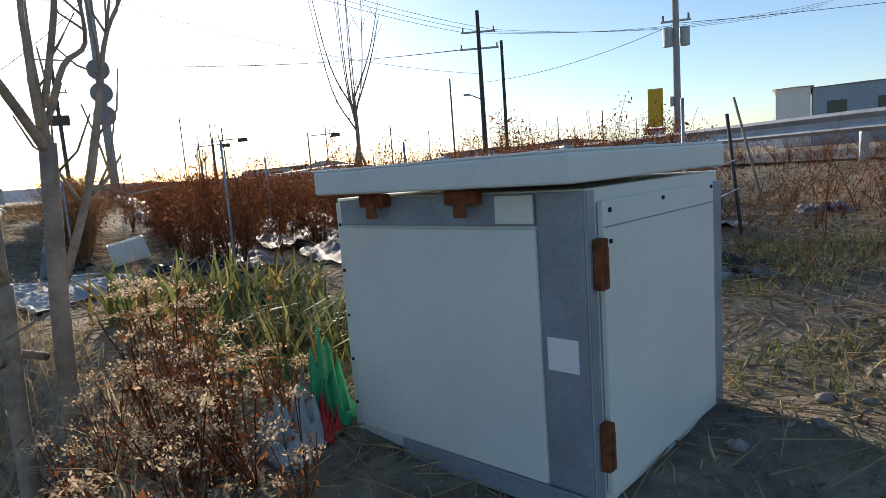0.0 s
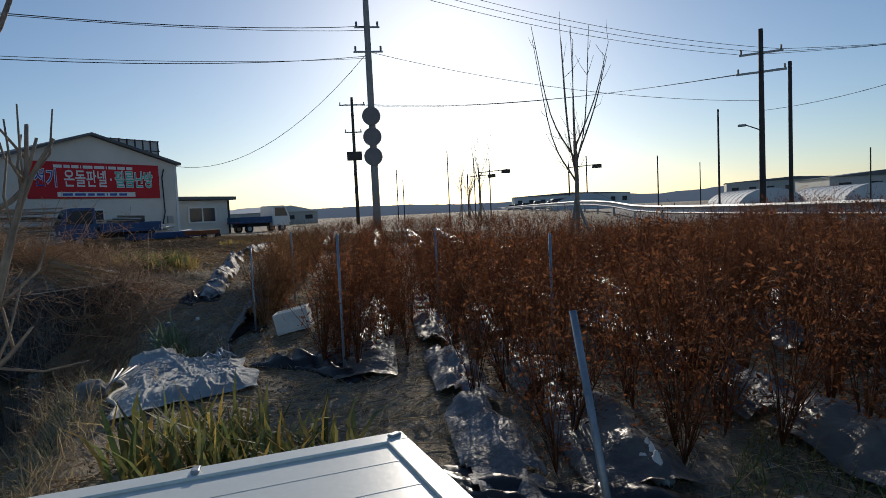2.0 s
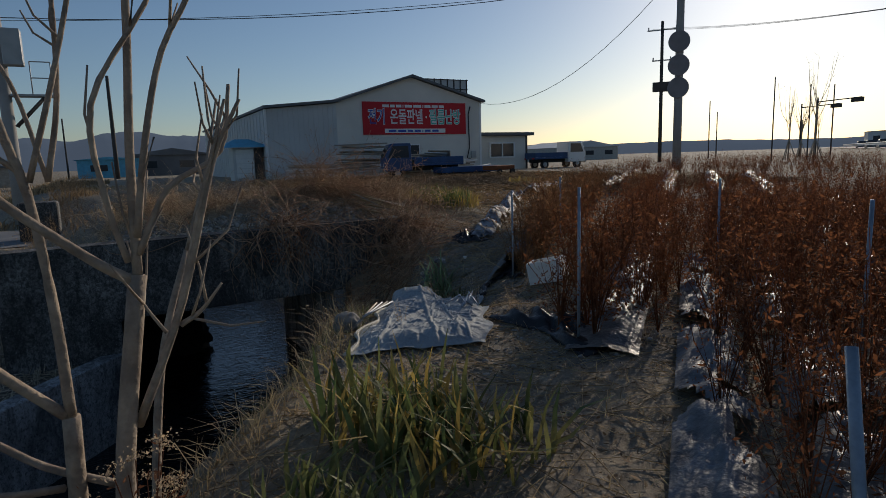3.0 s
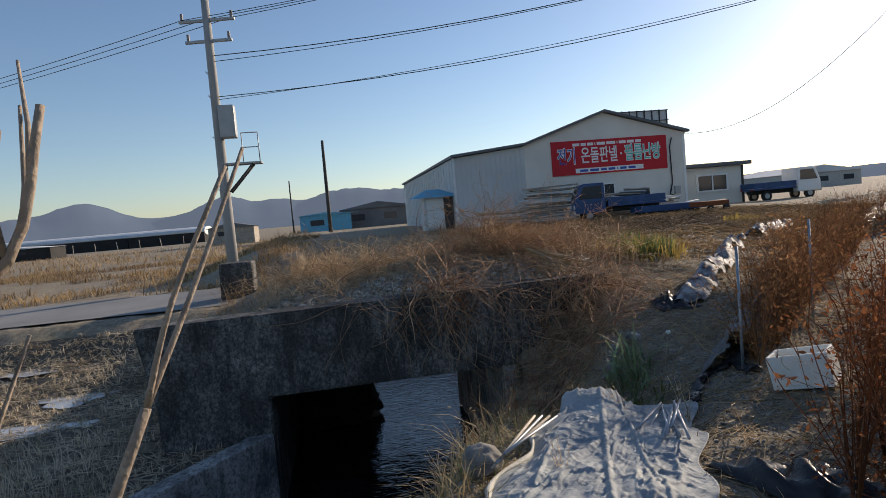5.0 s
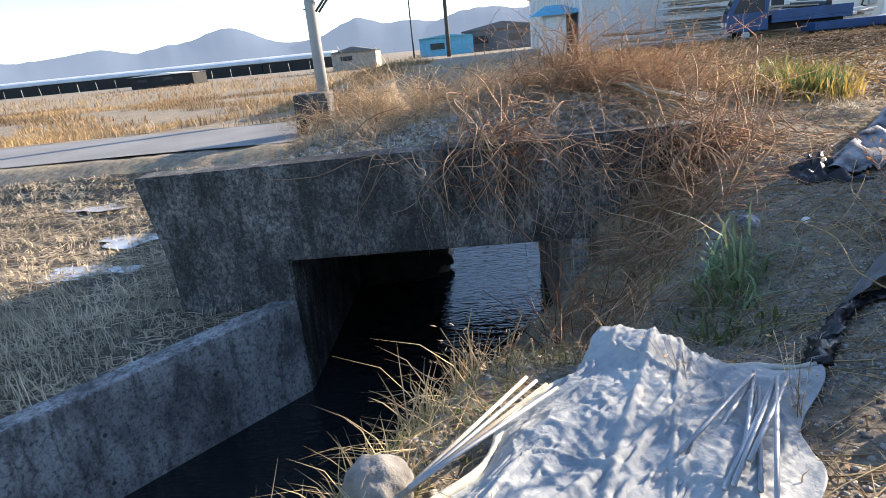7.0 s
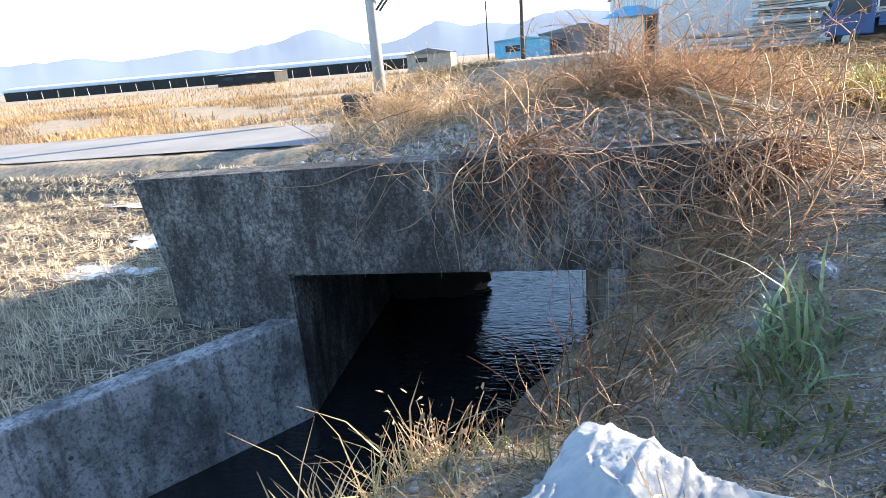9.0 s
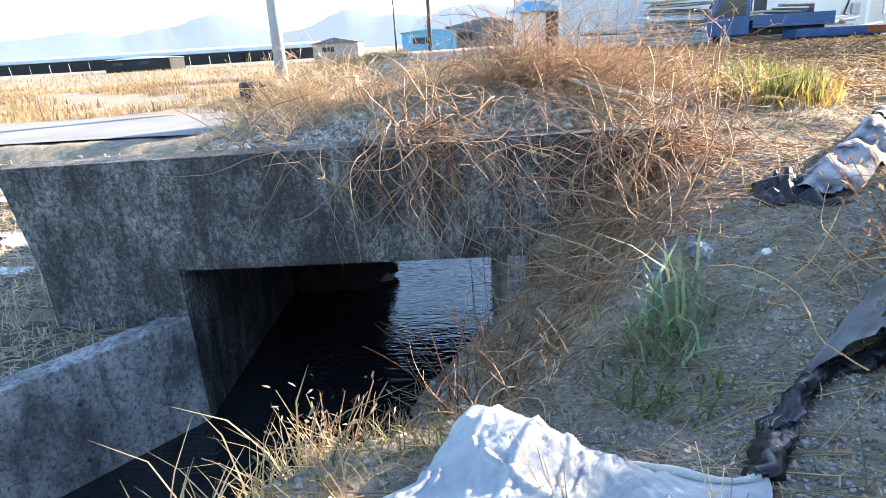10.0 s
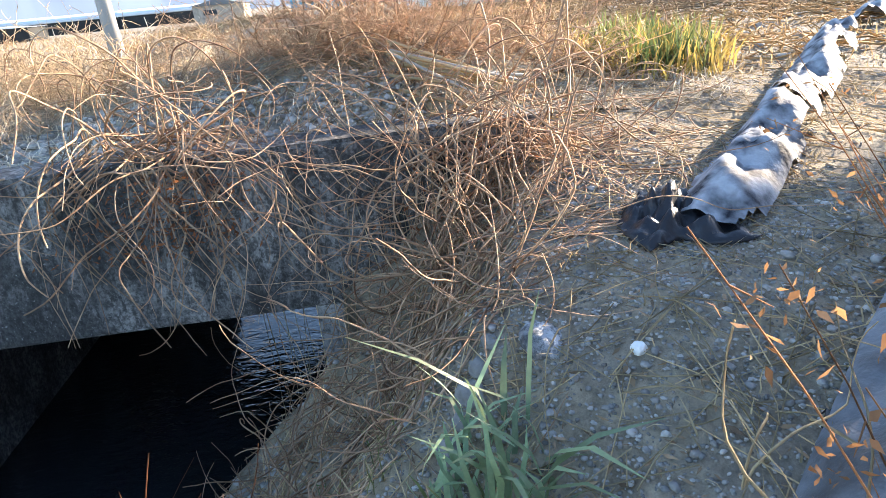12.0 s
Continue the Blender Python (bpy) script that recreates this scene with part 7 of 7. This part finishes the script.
def shed_far(at, w, d, h, wall, roof, label, rz=0, rise=0.8):
    s = thing("farm_building", label, "building", at=at, rz=rz)
    part("wall", boxed(-d, 0, 0, w, -0.5, h), wall, s)
    bm = bmesh.new()
    pro = [(-0.3, h), (w / 2, h + rise), (w + 0.3, h)]
    f = [bm.verts.new((0.3, y, z + 0.01)) for y, z in pro]
    b = [bm.verts.new((-d - 0.3, y, z + 0.01)) for y, z in pro]
    bm.faces.new(f)
    bm.faces.new(b[::-1])
    for i in range(3):
        j = (i + 1) % 3
        bm.faces.new((f[j], f[i], b[i], b[j]))
    bmesh.ops.recalc_face_normals(bm, faces=bm.faces[:])
    part("roof", bm, roof, s)
    for k in range(int(w // 4)):
        part("window", boxed(0.001, 0.05, 1.2 + k * 4, 2.8 + k * 4, h * 0.45, h * 0.75), M_GLASS, s)
    return s


shed_far((-75, 4.0, 0.3), 9, 10, 2.6, M_ROOF, M_ROOF, "dark grey barn beyond the yard")
shed_far((-72, -1.0, 0.3), 6, 5, 2.2, M_BLUEROOF, M_BLUEROOF, "low blue shed beyond the yard", rise=0.3)
shed_far((-85, -14.0, 0.1), 6, 5, 1.9, M_WOOD, M_ROOF, "small brown shed in the far field", rise=0.7)
shed_far((-95, -48, 0.0), 10, 5, 1.5, M_SHADE, M_WHITE, "dark low barn with a white roof", rise=0.3)
shed_far((-70, 62, 0.4), 12, 12, 2.2, M_GREYBOX, M_POLY, "pale far depot by the road", rise=1.0)
shed_far((-110, 84, 0.4), 30, 14, 3.0, M_SIDING, M_ROOF, "long far depot with a dark roof", rise=1.0)
shed_far((-90, 190, 0.4), 40, 14, 5.0, M_SIDING, M_ROOF, "long grey factory across the road", -60)
shed_far((-20, 170, 0.4), 30, 14, 5.0, M_GREYBOX, M_ROOF, "grey factory hall across the road", -80)
shed_far((2, 105, 0.4), 16, 14, 3.4, M_GREYBOX, M_ROOF, "low grey hall across the road", -70)
wb = shed_far((26.7, 65.1, 0.4), 3.0, 9, 5.9, M_WHITEWALL, M_WHITEWALL, "two storey white office building beyond the road", -113.5, rise=0.05)
wb2 = shed_far((29.6, 63.85, 0.4), 8.4, 9, 5.7, M_BLUESTAKE, M_WHITEWALL, "blue grey office wing beyond the road", -113.5, rise=0.05)
for p_ in ((-18.4, 58.5, 5.5, 2.3), (-3.0, 70, 5, 2.0), (6, 74, 5, 2.0)):
    g = thing("greenhouse", "white arched plastic greenhouse across the road", "greenhouse", "arched greenhouses", at=(p_[0], p_[1], 0.3), rz=20)
    bm = bmesh.new()
    bmesh.ops.create_cone(bm, cap_ends=True, segments=28, radius1=p_[2] * 0.62, radius2=p_[2] * 0.62, depth=16, matrix=pose(0, 8, 0, 90, 0, 0) @ Matrix.Diagonal((1, p_[3] / (p_[2] * 0.62), 1, 1)))
    part("film", bm, M_POLY, g)
    for k in range(9):
        ang = [math.pi * i / 12 for i in range(13)]
        pts = [(math.cos(a) * p_[2] * 0.625, k * 2.0, math.sin(a) * p_[3] * 1.01) for a in ang]
        tubes("hoop", [(pts, [0.03] * 13)], M_STEEL, g, sides=5)
# parked cars far along the road
M_CAR = mat("far_car_paint", (0.3, 0.31, 0.33), 0.3, scale=2, vary=0.3, bump=0, per="object")
for i in range(9):
    p = R0 + RD * (55 + i * 9) + RN * (3 + 3.2 * (i % 2))
    c = thing("car", "small far car on the road", "car", "cars on the road", at=(p.x, p.y, 0.95), rz=30.7)
    part("body", boxed(-0.85, 0.85, -2.1, 2.1, 0.25, 0.85, 0.12), M_CAR, c)
    part("cabin", boxed(-0.72, 0.72, -1.2, 1.0, 0.852, 1.42, 0.15), M_GLASS, c)
    for wx_, wy_ in ((-0.75, -1.3), (0.75, -1.3), (-0.75, 1.3), (0.75, 1.3)):
        bm = bmesh.new()
        cyl(bm, 0.31, 0.18, pose(wx_, wy_, 0.31, 0, 90, 0), 12)
        part("wheel", bm, M_BLACK, c)


# ---- hills ----
def hills(name, dist, a0, a1, base, peaks, label, material=M_MOUNT, seed=1):
    """A ridge around the horizon between two bearings (degrees, west of north)."""
    n = 220
    V, F = [], []
    for i in range(n):
        a = a0 + (a1 - a0) * i / (n - 1)
        h = base + sum(p * math.exp(-((a - c) / w) ** 2) for c, p, w in peaks)
        h *= 1 + 0.1 * noise.noise(Vector((a * 0.35, seed, 0))) + 0.05 * noise.noise(Vector((a * 1.3, seed, 3)))
        for k, (f, q) in enumerate(((1.0, 0.0), (1.03, 0.3), (1.08, 0.75), (1.12, 1.0), (1.5, 0.0))):
            d = dist * f
            rough = 1 + 0.01 * noise.noise(Vector((a * 2.1, k, seed)))
            V.append((-math.sin(radians(a)) * d, math.cos(radians(a)) * d, h * q * rough - (2 if q == 0 else 0)))
    for i in range(n - 1):
        for k in range(4):
            b = i * 5 + k
            F.append((b, b + 5, b + 6, b + 1))
    return tagged(mesh(name, V, F, material, smooth=True), label, "hills", kind="structure")


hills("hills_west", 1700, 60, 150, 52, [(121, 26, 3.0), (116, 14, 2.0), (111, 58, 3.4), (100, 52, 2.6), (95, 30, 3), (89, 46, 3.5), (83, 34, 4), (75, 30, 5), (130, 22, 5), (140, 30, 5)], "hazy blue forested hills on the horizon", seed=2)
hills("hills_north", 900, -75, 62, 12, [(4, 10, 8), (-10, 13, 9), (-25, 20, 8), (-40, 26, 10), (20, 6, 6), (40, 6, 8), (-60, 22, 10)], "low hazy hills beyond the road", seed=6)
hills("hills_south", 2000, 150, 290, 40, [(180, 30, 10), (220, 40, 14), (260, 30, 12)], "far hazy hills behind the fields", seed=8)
